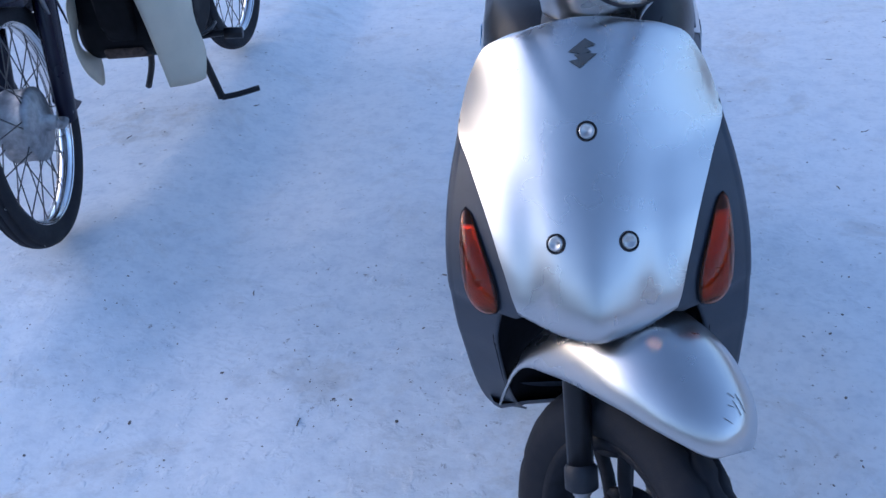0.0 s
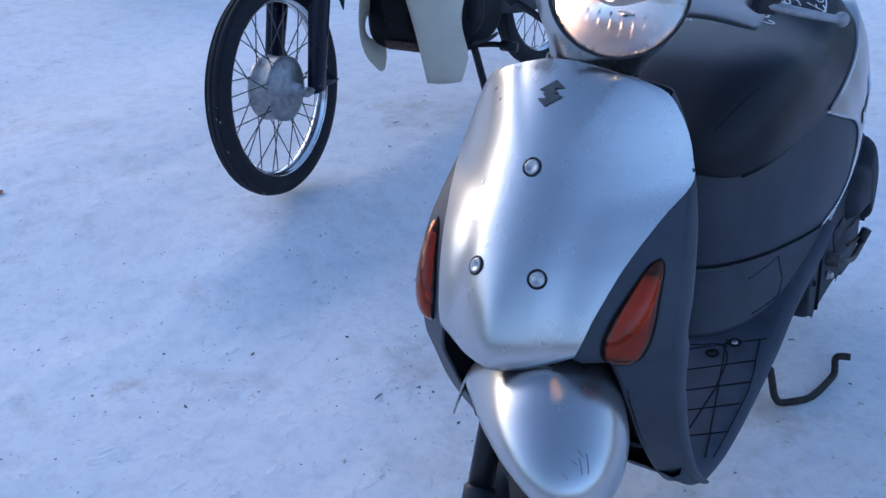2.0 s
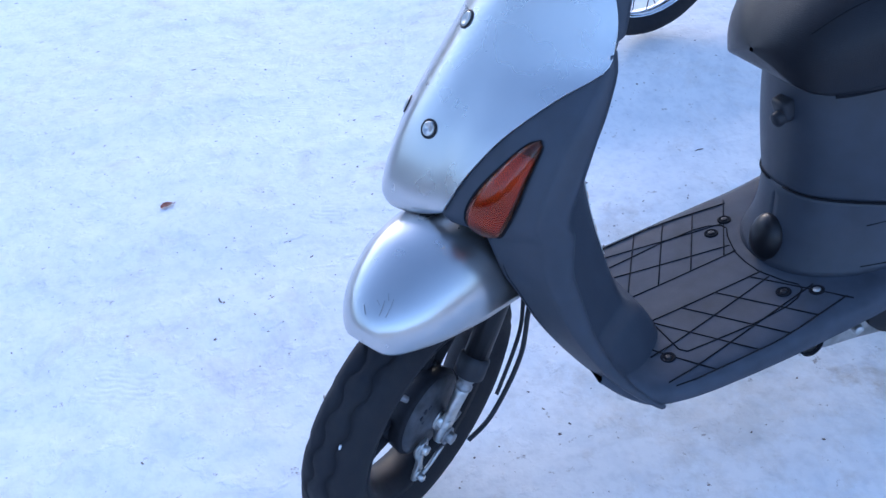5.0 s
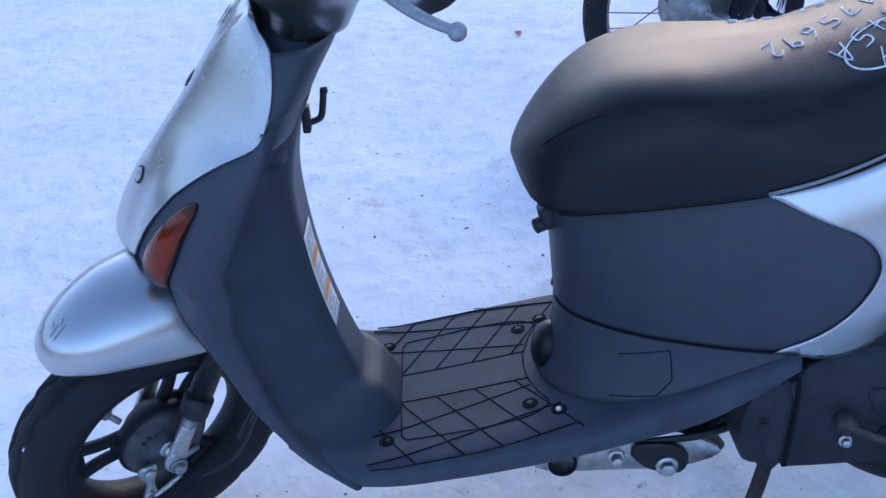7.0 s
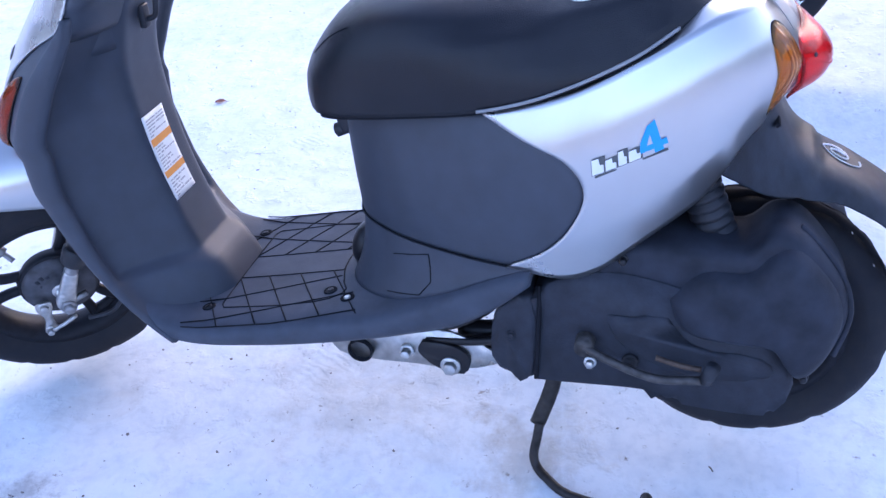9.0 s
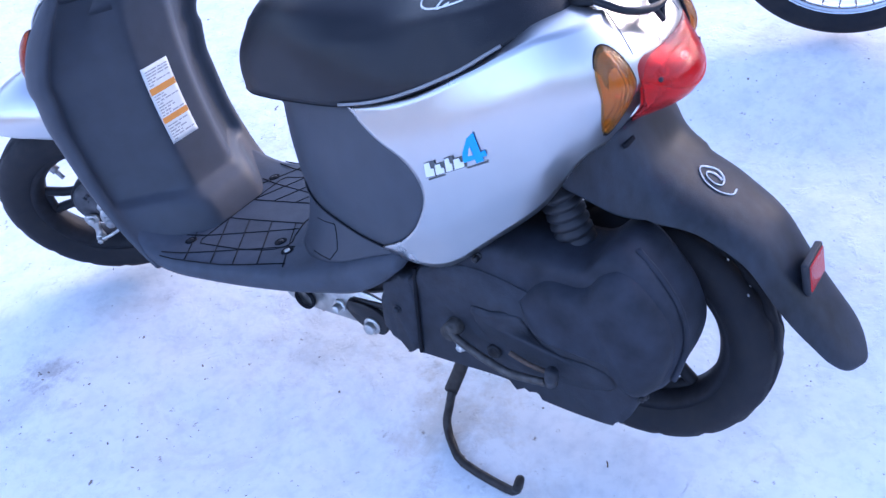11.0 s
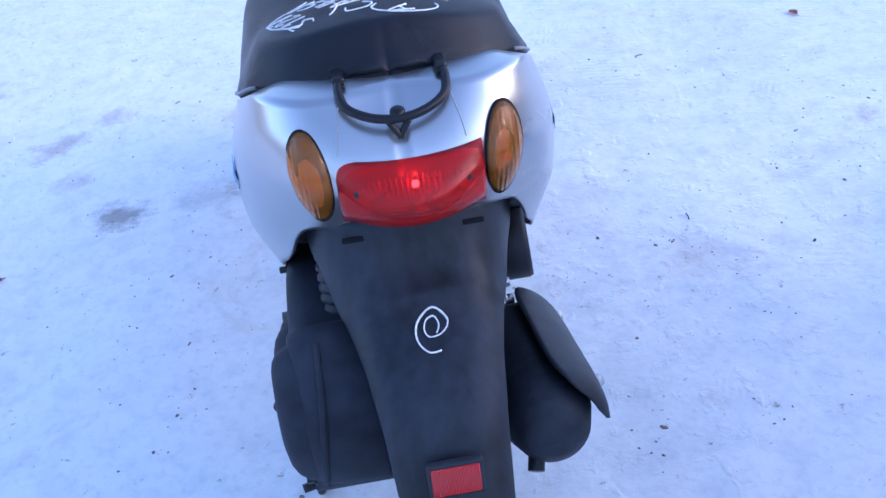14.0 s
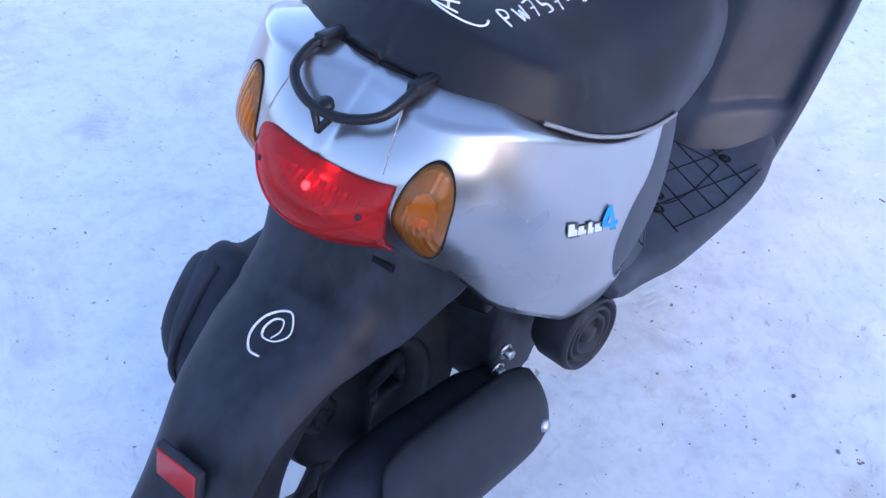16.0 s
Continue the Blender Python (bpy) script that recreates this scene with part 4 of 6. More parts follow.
# ---- tail lamps
def tail_lens(u, v):
    """u across from indicator to indicator, v up the lens; strongly bulged to the rear."""
    x = 0.078 * u
    z = lerp(0.576 + 0.007 * u * u, 0.656 + 0.004 * u * u, v)
    mid = sp(v, (0, 1.130), (0.08, 1.150), (0.22, 1.168), (0.5, 1.176), (0.72, 1.168), (0.88, 1.153), (1.0, 1.136))
    end = sp(v, (0, 1.124), (0.3, 1.139), (0.6, 1.138), (1.0, 1.124))
    return Vector((x - 0.005, lerp(mid, end, abs(u) ** 2.1), z))


bm = bmesh.new()
sheet(bm, tail_lens, steps(-1, 1, 36), steps(0, 1, 18))
tail_lamp = part("tail_lamp", bm, RED, scooter, "red tail lamp lens, lit", solid=0.003)
bm = bmesh.new()
sheet(bm, lambda u, v: tail_lens(u, v) + Vector((0, -0.026 * (1 - u * u) * math.sin(math.pi * (0.12 + 0.76 * v)) - 0.006, 0)), steps(-0.97, 0.97, 20), steps(0.03, 0.97, 10))
part("lamp_bowl", bm, mat("lamp_bowl_red", (0.62, 0.10, 0.09), 0.25, 0.6, 0.1, 60), tail_lamp)
bm = bmesh.new()
for k in range(-11, 12):
    u = k / 13.5
    top, low = tail_lens(u, 0.90), tail_lens(u, 0.56 + 0.22 * u * u)
    back = Vector((0, -0.010 - 0.010 * (1 - u * u), 0))
    tube(bm, [top + back, low + back], 0.0015, 5, 1)
part("reflector_ribs", bm, mat("lamp_ribs", (0.75, 0.30, 0.28), 0.25, 0.6, 0.05, 60), tail_lamp, "ribbed reflector behind the upper lens")
bm = bmesh.new()
bmesh.ops.create_uvsphere(bm, u_segments=14, v_segments=8, radius=0.0040, matrix=pose(-0.007, 1.155, 0.636))
part("tail_bulb", bm, TAILBULB, tail_lamp, "glowing bulb behind the red lens")
bm = bmesh.new()
for v0 in (0.52,):
    tube(bm, [tail_lens(u, v0 + 0.30 * u * u - 0.14) + Vector((0, 0.0004, 0)) for u in steps(-0.96, 0.96, 24)], 0.0012, 6, 1)
part("lens_rib", bm, RED, tail_lamp)
for side in (1, -1):
    bm = bmesh.new()
    lathe(bm, [(0.0030, -0.001), (0.0030, 0.001), (0.002, 0.0016), (0, 0.0010)], 12, aim(tail_lens(side * 0.76, 0.66), (side * 0.5, 1, 0)))
    part("lens_screw", bm, CAST, tail_lamp)

for side in (1, -1):
    def amber_point(r, a, out):
        dx, dz = math.cos(a), math.sin(a)
        x = 0.1000 + 0.0225 * r * dx * (0.95 + 0.12 * dz) + 0.004 * r * dz
        z = 0.6290 + 0.056 * r * dz * (1 - 0.10 * dx * (1 if dz > 0 else -0.3))

        def on_body(s):
            y0 = sp(s, *PLAN_Y)
            return body_fn(s, min(max((z - body_low(y0)) / (body_high(y0) - body_low(y0)), 0.0), 1.0))
        lo, hi = plan_s(0.95), 1.0
        for _ in range(22):
            mid = 0.5 * (lo + hi)
            if on_body(mid).x > x:
                lo = mid
            else:
                hi = mid
        p = on_body(lo)
        p = p + Vector((0.55, 0.82, 0.15)).normalized() * out
        return Vector((side * p.x - 0.004, p.y, p.z))
    bm = bmesh.new()
    sheet(bm, lambda a, r: amber_point(r, a, 0.0065 + 0.009 * (1 - r ** 2.6)), ring(40), [0.02] + steps(0.12, 1.0, 10), close_u=True)
    rear_ind = part("rear_indicator", bm, AMBER, scooter, "amber rear indicator lens", solid=0.002)
    bm = bmesh.new()
    sheet(bm, lambda a, r: amber_point(r, a, 0.0062), ring(40), steps(0.55, 1.035, 6), close_u=True)
    part("indicator_gasket", bm, GROOVE, rear_ind, "black rim round the lens", solid=0.004)
    bm = bmesh.new()
    bmesh.ops.create_uvsphere(bm, u_segments=12, v_segments=8, radius=0.006, matrix=Matrix.Translation(amber_point(0.1, 0, 0.001)))
    part("indicator_bulb", bm, ORANGE, rear_ind)

# grab rail behind the seat
bm = bmesh.new()
rail = [(0.053, 1.035, 0.716), (0.054, 1.062, 0.719), (0.056, 1.084, 0.716), (0.050, 1.108, 0.708), (0.027, 1.124, 0.702), (0, 1.129, 0.700)]
tube(bm, rail + [(-x, y, z) for x, y, z in rail[-2::-1]], 0.0048, 10, 6)
grab_rail = part("grab_rail", bm, BLACKMETAL, scooter, "black tubular grab rail behind the seat")
for side in (1, -1):
    bm = bmesh.new()
    block(bm, (0.013, 0.036, 0.012), pose(side * 0.054, 1.056, 0.717, 8, 0, 0), 0.003)
    part("rail_foot", bm, BLACKMETAL, grab_rail)
bm = bmesh.new()
tube(bm, [(0.012, 1.126, 0.699), (0.002, 1.131, 0.684), (0.0, 1.133, 0.679)], (0.004, 0.003), 8, 3)
tube(bm, [(-0.012, 1.126, 0.699), (-0.002, 1.131, 0.684), (0.0, 1.133, 0.679)], (0.004, 0.003), 8, 3)
lathe(bm, [(0.008, 0), (0.008, 0.006), (0.005, 0.008), (0, 0.008)], 12, aim((0, 1.122, 0.700), (0, 0.3, 1)))
part("rail_bracket", bm, BLACKMETAL, grab_rail)

# decals: plain slanted shapes in the lettering's colours
for side in (1, -1):
    def dec(a, b, out=0.0062):
        """a along the mark, b across it, in millimetres from its lower end."""
        if side > 0:
            y, z = 0.912 + a * 0.001 * 0.95 - b * 0.00030, 0.532 + a * 0.00042 + b * 0.00092
        else:
            y, z = 0.995 - a * 0.001 * 0.95 + b * 0.00030, 0.580 - a * 0.00042 + b * 0.00095
        return body_at(y, z, side, out)

    def shape(name, pts, material, out):
        bm = bmesh.new()
        bm.faces.new([bm.verts.new(dec(a, b, out)) for a, b in pts])
        return part(name, bm, material, tail_cover, solid=0.0004, flat=True)
    shape("decal_bar", [(2, -3), (86, -3), (86, -0.5), (2, -0.5)], DECALGREY, 0.0052)
    for a0, w, h in ((0, 15, 19), (15.5, 14, 14), (30.5, 11, 18), (42.5, 15, 14)):
        lean = 0.22 * h
        shape("decal_outline", [(a0 - 1, 0.5), (a0 + w + 0.6, 0.5), (a0 + w + lean + 0.8, h + 1), (a0 + lean - 0.6, h + 1)], DECALGREY, 0.0052)
        shape("decal_white", [(a0, 1.5), (a0 + w - 1.6, 1.5), (a0 + w + lean * 0.5 - 1.4, h * 0.55), (a0 + w * 0.6 + lean * 0.6, h * 0.6), (a0 + w * 0.55 + lean, h), (a0 + lean, h)], PAPER, 0.0060)
    shape("decal_blue", [(56, 6), (60, 18), (72, 34), (82, 38), (82, 13), (88, 13), (88, 6), (82, 6), (82, 1), (72, 1), (72, 6)], BLUE, 0.0062)
    shape("decal_gap", [(66, 13), (72.5, 24), (72.5, 13)], SILVER, 0.0070)

# ---- rear fender
def fender_mid(v):
    y = sp(v, (0, 1.112), (0.10, 1.128), (0.20, 1.146), (0.30, 1.176), (0.42, 1.226), (0.56, 1.282), (0.70, 1.322), (0.85, 1.365), (1.0, 1.406))
    z = sp(v, (0, 0.572), (0.10, 0.540), (0.20, 0.514), (0.30, 0.495), (0.42, 0.470), (0.56, 0.432), (0.70, 0.378), (0.85, 0.321), (1.0, 0.263))
    return Vector((0, y, z))


def fender_half(v):
    w = sp(v, (0, 0.126), (0.10, 0.118), (0.20, 0.103), (0.30, 0.089), (0.42, 0.077), (0.56, 0.069), (0.7, 0.064), (0.88, 0.057))
    end = max(v - 0.88, 0) / 0.12
    return w * math.sqrt(max(1 - end * end, 0.0))


def fender_fn(u, v):
    p = fender_mid(v)
    d = (fender_mid(min(v + 0.01, 1)) - fender_mid(max(v - 0.01, 0))).normalized()
    n = Vector((0, -d.z, d.y))
    if n.y < 0:
        n = -n
    p = p - n * 0.005 * smooth(0.285, 0.305, v)
    fall = lerp(0.085, 0.018, smooth(0.0, 0.42, v)) * abs(u) ** 5 + 0.006 * u * u
    fall *= 1 - 0.6 * smooth(0.75, 1.0, v)
    return p + Vector((u * fender_half(v), 0, 0)) - n * fall


bm = bmesh.new()
sheet(bm, fender_fn, [math.sin(a) for a in steps(-math.pi / 2, math.pi / 2, 24)], steps(0, 0.93, 40) + [0.95, 0.965, 0.98, 0.99, 0.997])
rear_fender = part("rear_fender", bm, FENDER, scooter, "scuffed black plastic rear mudguard", solid=0.004)
for side in (1, -1):
    p, q = fender_fn(side * 0.55, 0.055), fender_fn(side * 0.55, 0.075)
    bm = bmesh.new()
    block(bm, (0.024, 0.006, 0.006), Matrix.Translation(p + Vector((0, 0.001, 0))) @ pose(0, 0, 0, 30, 0, 0), 0.001)
    part("slot", bm, GROOVE, rear_fender)
# loop written in white marker
bm = bmesh.new()
loop = [(0.012, -0.030), (-0.008, -0.030), (-0.022, -0.014), (-0.020, 0.008), (-0.004, 0.026), (0.012, 0.030), (0.028, 0.010), (0.018, -0.006), (-0.002, -0.010), (-0.009, 0.000), (-0.004, 0.014), (0.008, 0.018), (0.014, 0.006), (0.009, -0.006)]
pts = []
for a, b in loop:
    u, v = -a * 0.78 / 0.090, 0.366 - b * 1.80
    p = fender_fn(u, v)
    d = fender_fn(u, v + 0.01) - p
    n = Vector((0, -d.z, d.y)).normalized()
    pts.append(p + (n if n.y > 0 else -n) * 0.0012)
tube(bm, pts, 0.0013, 6, 5, 0.6)
part("marker_loop", bm, WHITE, rear_fender, "white marker loop")
# reflector
bm = bmesh.new()
rp = fender_mid(0.70)
REFL = Matrix.Translation(rp + Vector((0, 0.003, 0.002))) @ pose(0, 0, 0, 8, 0, 0)
block(bm, (0.060, 0.010, 0.044), REFL, 0.003)
refl_frame = part("reflector_frame", bm, BLACK, rear_fender, "black reflector frame")
bm = bmesh.new()
block(bm, (0.052, 0.006, 0.036), REFL @ pose(0, 0.004, 0), 0.0015)
part("reflector", bm, REDREFLECTOR, refl_frame, "red reflector")


# ---- wheels
def tyre_bm(r, half, rim, seg=96, groove_depth=0.003):
    """A tyre with two zigzag grooves and cross cuts, turning about x."""
    bm = bmesh.new()

    def fn(k, a):
        zig = 0.0035 * (1 if int(round(a / (2 * math.pi) * seg)) % 4 < 2 else -1)
        knots = [(-0.62, rim - 0.004, 0), (-0.78, rim + 0.004, 0), (-0.97, lerp(rim, r, 0.35), 0), (-1.0, lerp(rim, r, 0.55), 0), (-0.88, r - 0.016, 0), (-0.66, r - 0.0065, 0),
                 (-0.40, r - 0.0022, zig), (-0.36, r - 0.0022 - groove_depth, zig), (-0.28, r - 0.0022 - groove_depth, zig), (-0.24, r - 0.001, zig), (0, r, 0),
                 (0.24, r - 0.001, -zig), (0.28, r - 0.0022 - groove_depth, -zig), (0.36, r - 0.0022 - groove_depth, -zig), (0.40, r - 0.0022, -zig),
                 (0.66, r - 0.0065, 0), (0.88, r - 0.016, 0), (1.0, lerp(rim, r, 0.55), 0), (0.97, lerp(rim, r, 0.35), 0), (0.78, rim + 0.004, 0), (0.62, rim - 0.004, 0)]
        x, rr, dx = knots[k]
        step = int(round(a / (2 * math.pi) * seg))
        if k in (4, 5, 15, 16) and step % 6 == (0 if k < 10 else 3):
            rr -= 0.0035
        return (x * half + dx, rr * math.cos(a), rr * math.sin(a))
    sheet(bm, fn, list(range(21)), ring(seg), close_v=True)
    return bm


def alloy_wheel(name, parent, m, r=0.2, half=0.041, rim=0.135, label=""):
    tyre = part(name, tyre_bm(r, half, rim), RUBBER, parent, label, m=m)
    bm = bmesh.new()
    lathe(bm, [(rim - 0.020, -0.011), (rim - 0.009, -0.028), (rim + 0.001, -0.031), (rim + 0.002, -0.027), (rim - 0.004, -0.022), (rim - 0.006, 0.022), (rim + 0.002, 0.027), (rim + 0.001, 0.031), (rim - 0.009, 0.028), (rim - 0.020, 0.011), (rim - 0.020, -0.011)], 64)
    part("rim", bm, WHEELBLACK, tyre, "black cast rim", m=m, merge=True)
    for k in range(3):
        bm = bmesh.new()
        a0 = 2 * math.pi * k / 3 + 1.0
        c, s = math.cos(a0), math.sin(a0)

        def at(rad, off):
            return (0, rad * c - off * s, rad * s + off * c)
        # two arms with a slot between them
        for sgn in (1, -1):
            tube(bm, [at(0.045, sgn * 0.016), at(0.080, sgn * 0.017), at(rim - 0.018, sgn * 0.027)], (0.0085, 0.0095), 8, 4, 1.0)
        tube(bm, [at(0.045, -0.014), at(0.045, 0.014)], 0.010, 8, 1)
        tube(bm, [at(0.060, -0.014), at(0.060, 0.014)], 0.008, 8, 1)
        tube(bm, [at(rim - 0.022, -0.024), at(rim - 0.022, 0.024)], 0.009, 8, 1)
        part("spoke", bm, WHEELBLACK, tyre, m=m)
    bm = bmesh.new()
    lathe(bm, [(0, -0.040), (0.018, -0.040), (0.024, -0.030), (0.040, -0.020), (0.046, -0.010), (0.062, 0.004), (0.065, 0.022), (0.062, 0.027), (0.0, 0.027)], 40)
    part("hub", bm, WHEELBLACK, tyre, m=m)
    return tyre


CLINGING = mat("clinging_snow", (0.78, 0.79, 0.81), 0.8, 0.0, 0.05, 200)


def tread_snow(wheel, m, r, half, count, seed):
    """Crumbs of snow pressed into the tread and its shoulders."""
    draw = random.Random(seed)
    bm = bmesh.new()
    for _ in range(count):
        a, k = draw.uniform(0, 2 * math.pi), draw.choice((-1, 1)) * draw.uniform(0.28, 0.86)
        rr = r - 0.0025 - 0.0135 * max(abs(k) - 0.36, 0) / 0.5
        size = draw.uniform(0.0008, 0.0019)
        mm = Matrix.Translation((k * half, rr * math.cos(a), rr * math.sin(a))) @ Euler((a, 0, 0)).to_matrix().to_4x4() @ Matrix.Diagonal((size, size * 0.8, size * draw.uniform(0.8, 2.6), 1))
        bmesh.ops.create_icosphere(bm, subdivisions=1, radius=1.0, matrix=mm)
    tagged(part("tread_snow", bm, CLINGING, wheel, "white crumbs of snow in the tread", m=m), kind="stuff")


FW = FORK @ pose(0, -0.057, 0.204)
front_wheel = alloy_wheel("front_wheel", scooter, FW, label="black front tyre with snow-dusted tread on a three-spoke rim")
tread_snow(front_wheel, FW, 0.2, 0.041, 26, 8)
bm = bmesh.new()
lathe(bm, [(0.060, 0.020), (0.060, 0.028), (0.055, 0.033), (0.034, 0.035), (0.020, 0.038), (0.013, 0.044), (0, 0.044)], 40)
drum = part("brake_panel", bm, DRUM, front_wheel, "dull grey brake drum panel", m=FW)
bm = bmesh.new()
for k, (a, b) in enumerate(((-0.030, 0.020), (-0.022, 0.026), (-0.012, 0.024), (-0.026, 0.008), (-0.016, 0.011), (-0.006, 0.012))):
    block(bm, (0.002, 0.006, 0.008), pose(0.0350, a, b + 0.004, 20, 0, 0), 0.0005, 1)
part("cast_marks", bm, CAST, drum, m=FW)
bm = bmesh.new()
bolt(bm, (0.042, 0, 0), (1, 0, 0), 0.010, 0.010)
lathe(bm, [(0.0065, 0.042), (0.0065, 0.058), (0.005, 0.060), (0, 0.060)], 14)
part("axle_nut", bm, STEEL, front_wheel, "zinc-plated axle nut", m=FW)
bm = bmesh.new()
slab(bm, [(-0.024, -0.016), (-0.046, -0.014), (-0.050, -0.030), (-0.042, -0.050), (-0.052, -0.082), (-0.040, -0.088), (-0.030, -0.082), (-0.032, -0.050), (-0.024, -0.030)], 0.040, 0.045, 0.001, 1, 3)
bolt(bm, (0.044, -0.036, -0.024), (1, 0, 0), 0.0075, 0.010)
bolt(bm, (0.044, -0.042, -0.078), (1, 0, 0), 0.006, 0.012)
tube(bm, [(0.050, -0.044, -0.078), (0.050, -0.016, -0.070), (0.050, 0.006, -0.058)], 0.0032, 8, 2)
part("brake_arm", bm, STEEL, front_wheel, "steel brake arm", m=FW)
bm = bmesh.new()
tube(bm, [(0.012, -0.062, 0.088), (0.022, -0.050, 0.074)], 0.0045, 10, 1)
lathe(bm, [(0.009, 0), (0.009, 0.010), (0, 0.010)], 12, aim((0.008, -0.066, 0.093), (0.4, 0.6, -0.7)))
part("tyre_valve", bm, ALLOY, front_wheel, m=FW)

# fork legs, links and boots
for side in (1, -1):
    bm = bmesh.new()
    top, low = Vector((side * 0.052, stem(0.52) - 0.012, 0.52)), Vector((side * 0.056, -0.014, 0.281))
    d = (low - top).normalized()
    tube(bm, [top, low], 0.0165, 16, 1)
    fork = part("fork_leg", bm, BLACKMETAL, scooter, "black fork leg", m=FORK)
    bm = bmesh.new()
    lathe(bm, [(0.0165, -0.020), (0.0205, -0.016), (0.0205, 0.010), (0.015, 0.014), (0, 0.014)], 20, aim(low, d))
    part("fork_boot", bm, BLACK, fork, m=FORK)
    bm = bmesh.new()
    lathe(bm, [(0.010, 0.010), (0.0115, 0.013), (0.0115, 0.018), (0.0095, 0.020), (0.0095, 0.024), (0.0115, 0.026), (0.0115, 0.031), (0.009, 0.034), (0, 0.034)], 18, aim(low, d))
    part("fork_collar", bm, ALLOY, fork, m=FORK)
    # flat bare link from the collar to the wheel's swing arm
    bm = bmesh.new()
    e = Vector((side * 0.050, -0.060, 0.175))
    h = low + d * 0.030
    across = Vector((0, (e - h).z, -(e - h).y)).normalized()
    rows = []
    for t, w, th in ((0, 0.009, 0.009), (0.10, 0.012, 0.008), (0.5, 0.0135, 0.006), (0.85, 0.016, 0.006), (1.0, 0.013, 0.006), (1.08, 0.006, 0.006)):
        c = h.lerp(e, t)
        rows.append([bm.verts.new(c + across * (a * w) + Vector((b * th, 0, 0))) for a, b in ((1, 0.5), (0.55, 1), (-0.55, 1), (-1, 0.5), (-1, -0.5), (-0.55, -1), (0.55, -1), (1, -0.5))])
    for p, q in zip(rows, rows[1:]):
        for k in range(8):
            bm.faces.new((p[k], p[(k + 1) % 8], q[(k + 1) % 8], q[k]))
    bm.faces.new(rows[0]), bm.faces.new(rows[-1])
    part("fork_link", bm, STEEL, fork, "bare metal fork link", m=FORK)
    bm = bmesh.new()
    bolt(bm, e + Vector((side * 0.006, 0.006, 0.002)), (side, 0, 0), 0.009, 0.012)
    tube(bm, [e, Vector((side * 0.046, -0.057, 0.204))], 0.010, 10, 1)
    tube(bm, [e + Vector((0, 0.004, 0.004)), e + Vector((0, 0.040, 0.016))], 0.0055, 8, 1)
    part("link_bolt", bm, ALLOY, fork, m=FORK)
# brake cable
bm = bmesh.new()
tube(bm, [(0.066, stem(0.5) + 0.03, 0.50), (0.080, 0.075, 0.36), (0.088, 0.060, 0.26), (0.082, 0.020, 0.170), (0.078, -0.030, 0.160)], 0.0035, 8)
tube(bm, [(0.055, stem(0.5) + 0.05, 0.50), (0.055, 0.10, 0.38), (0.070, 0.082, 0.28), (0.078, 0.030, 0.200)], 0.003, 8)
part("brake_cable", bm, BLACK, scooter, "black brake cable", m=FORK)

# front mudguard
def nose_top(y):
    return sp(y, (-0.175, 0.434), (-0.171, 0.447), (-0.157, 0.464), (-0.125, 0.484), (-0.07, 0.505), (0.0, 0.510), (0.05, 0.497), (0.09, 0.465), (0.14, 0.405))


def nose_low(y):
    return sp(y, (-0.175, 0.430), (-0.169, 0.424), (-0.14, 0.430), (-0.08, 0.431), (0.0, 0.416), (0.06, 0.395), (0.10, 0.376), (0.122, 0.352), (0.133, 0.32), (0.14, 0.290))


def nose_half(y):
    return sp(y, (-0.1755, 0.0), (-0.173, 0.018), (-0.163, 0.036), (-0.140, 0.056), (-0.105, 0.073), (-0.05, 0.087), (0.05, 0.091), (0.14, 0.084))


def nose_fn(u, y):
    a = u * math.pi / 2
    s, c = math.sin(abs(a)), math.cos(a)
    w = nose_half(y)
    return (math.copysign(w * s ** 0.95, u), y, lerp(nose_low(y), nose_top(y), max(c, 0) ** 0.96))


bm = bmesh.new()
sheet(bm, nose_fn, steps(-1, 1, 40), [-0.1754, -0.175, -0.174, -0.1725, -0.170, -0.167, -0.163, -0.158] + steps(-0.152, 0.14, 38))
front_fender = part("front_fender", bm, SILVER, scooter, "silver front mudguard with small scratches", m=FORK, solid=0.003)
bm = bmesh.new()
for a, b, c, d in ((0.12, -0.136, 0.20, -0.154), (0.04, -0.142, 0.10, -0.156), (-0.05, -0.145, 0.02, -0.148), (0.02, -0.134, 0.08, -0.140), (-0.22, -0.154, -0.12, -0.161)):
    tube(bm, [Vector(nose_fn(lerp(a, c, t), lerp(b, d, t))) + Vector((0, -0.0004, 0.0006)) for t in (0, 0.35, 0.7, 1)], 0.00045, 5, 1)
part("scratches", bm, INKGREY, front_fender, "dark scratches", m=FORK)

RW = pose(0, 1.102, 0.230)
rear_wheel = alloy_wheel("rear_wheel", scooter, RW, r=0.194, half=0.043, label="black rear tyre on a cast rim")
tread_snow(rear_wheel, RW, 0.194, 0.043, 40, 9)
bm = bmesh.new()
lathe(bm, [(0.0, 0.03), (0.06, 0.03), (0.062, 0.05), (0.02, 0.062), (0, 0.062)], 30)
part("rear_drum", bm, CAST, rear_wheel, m=RW)

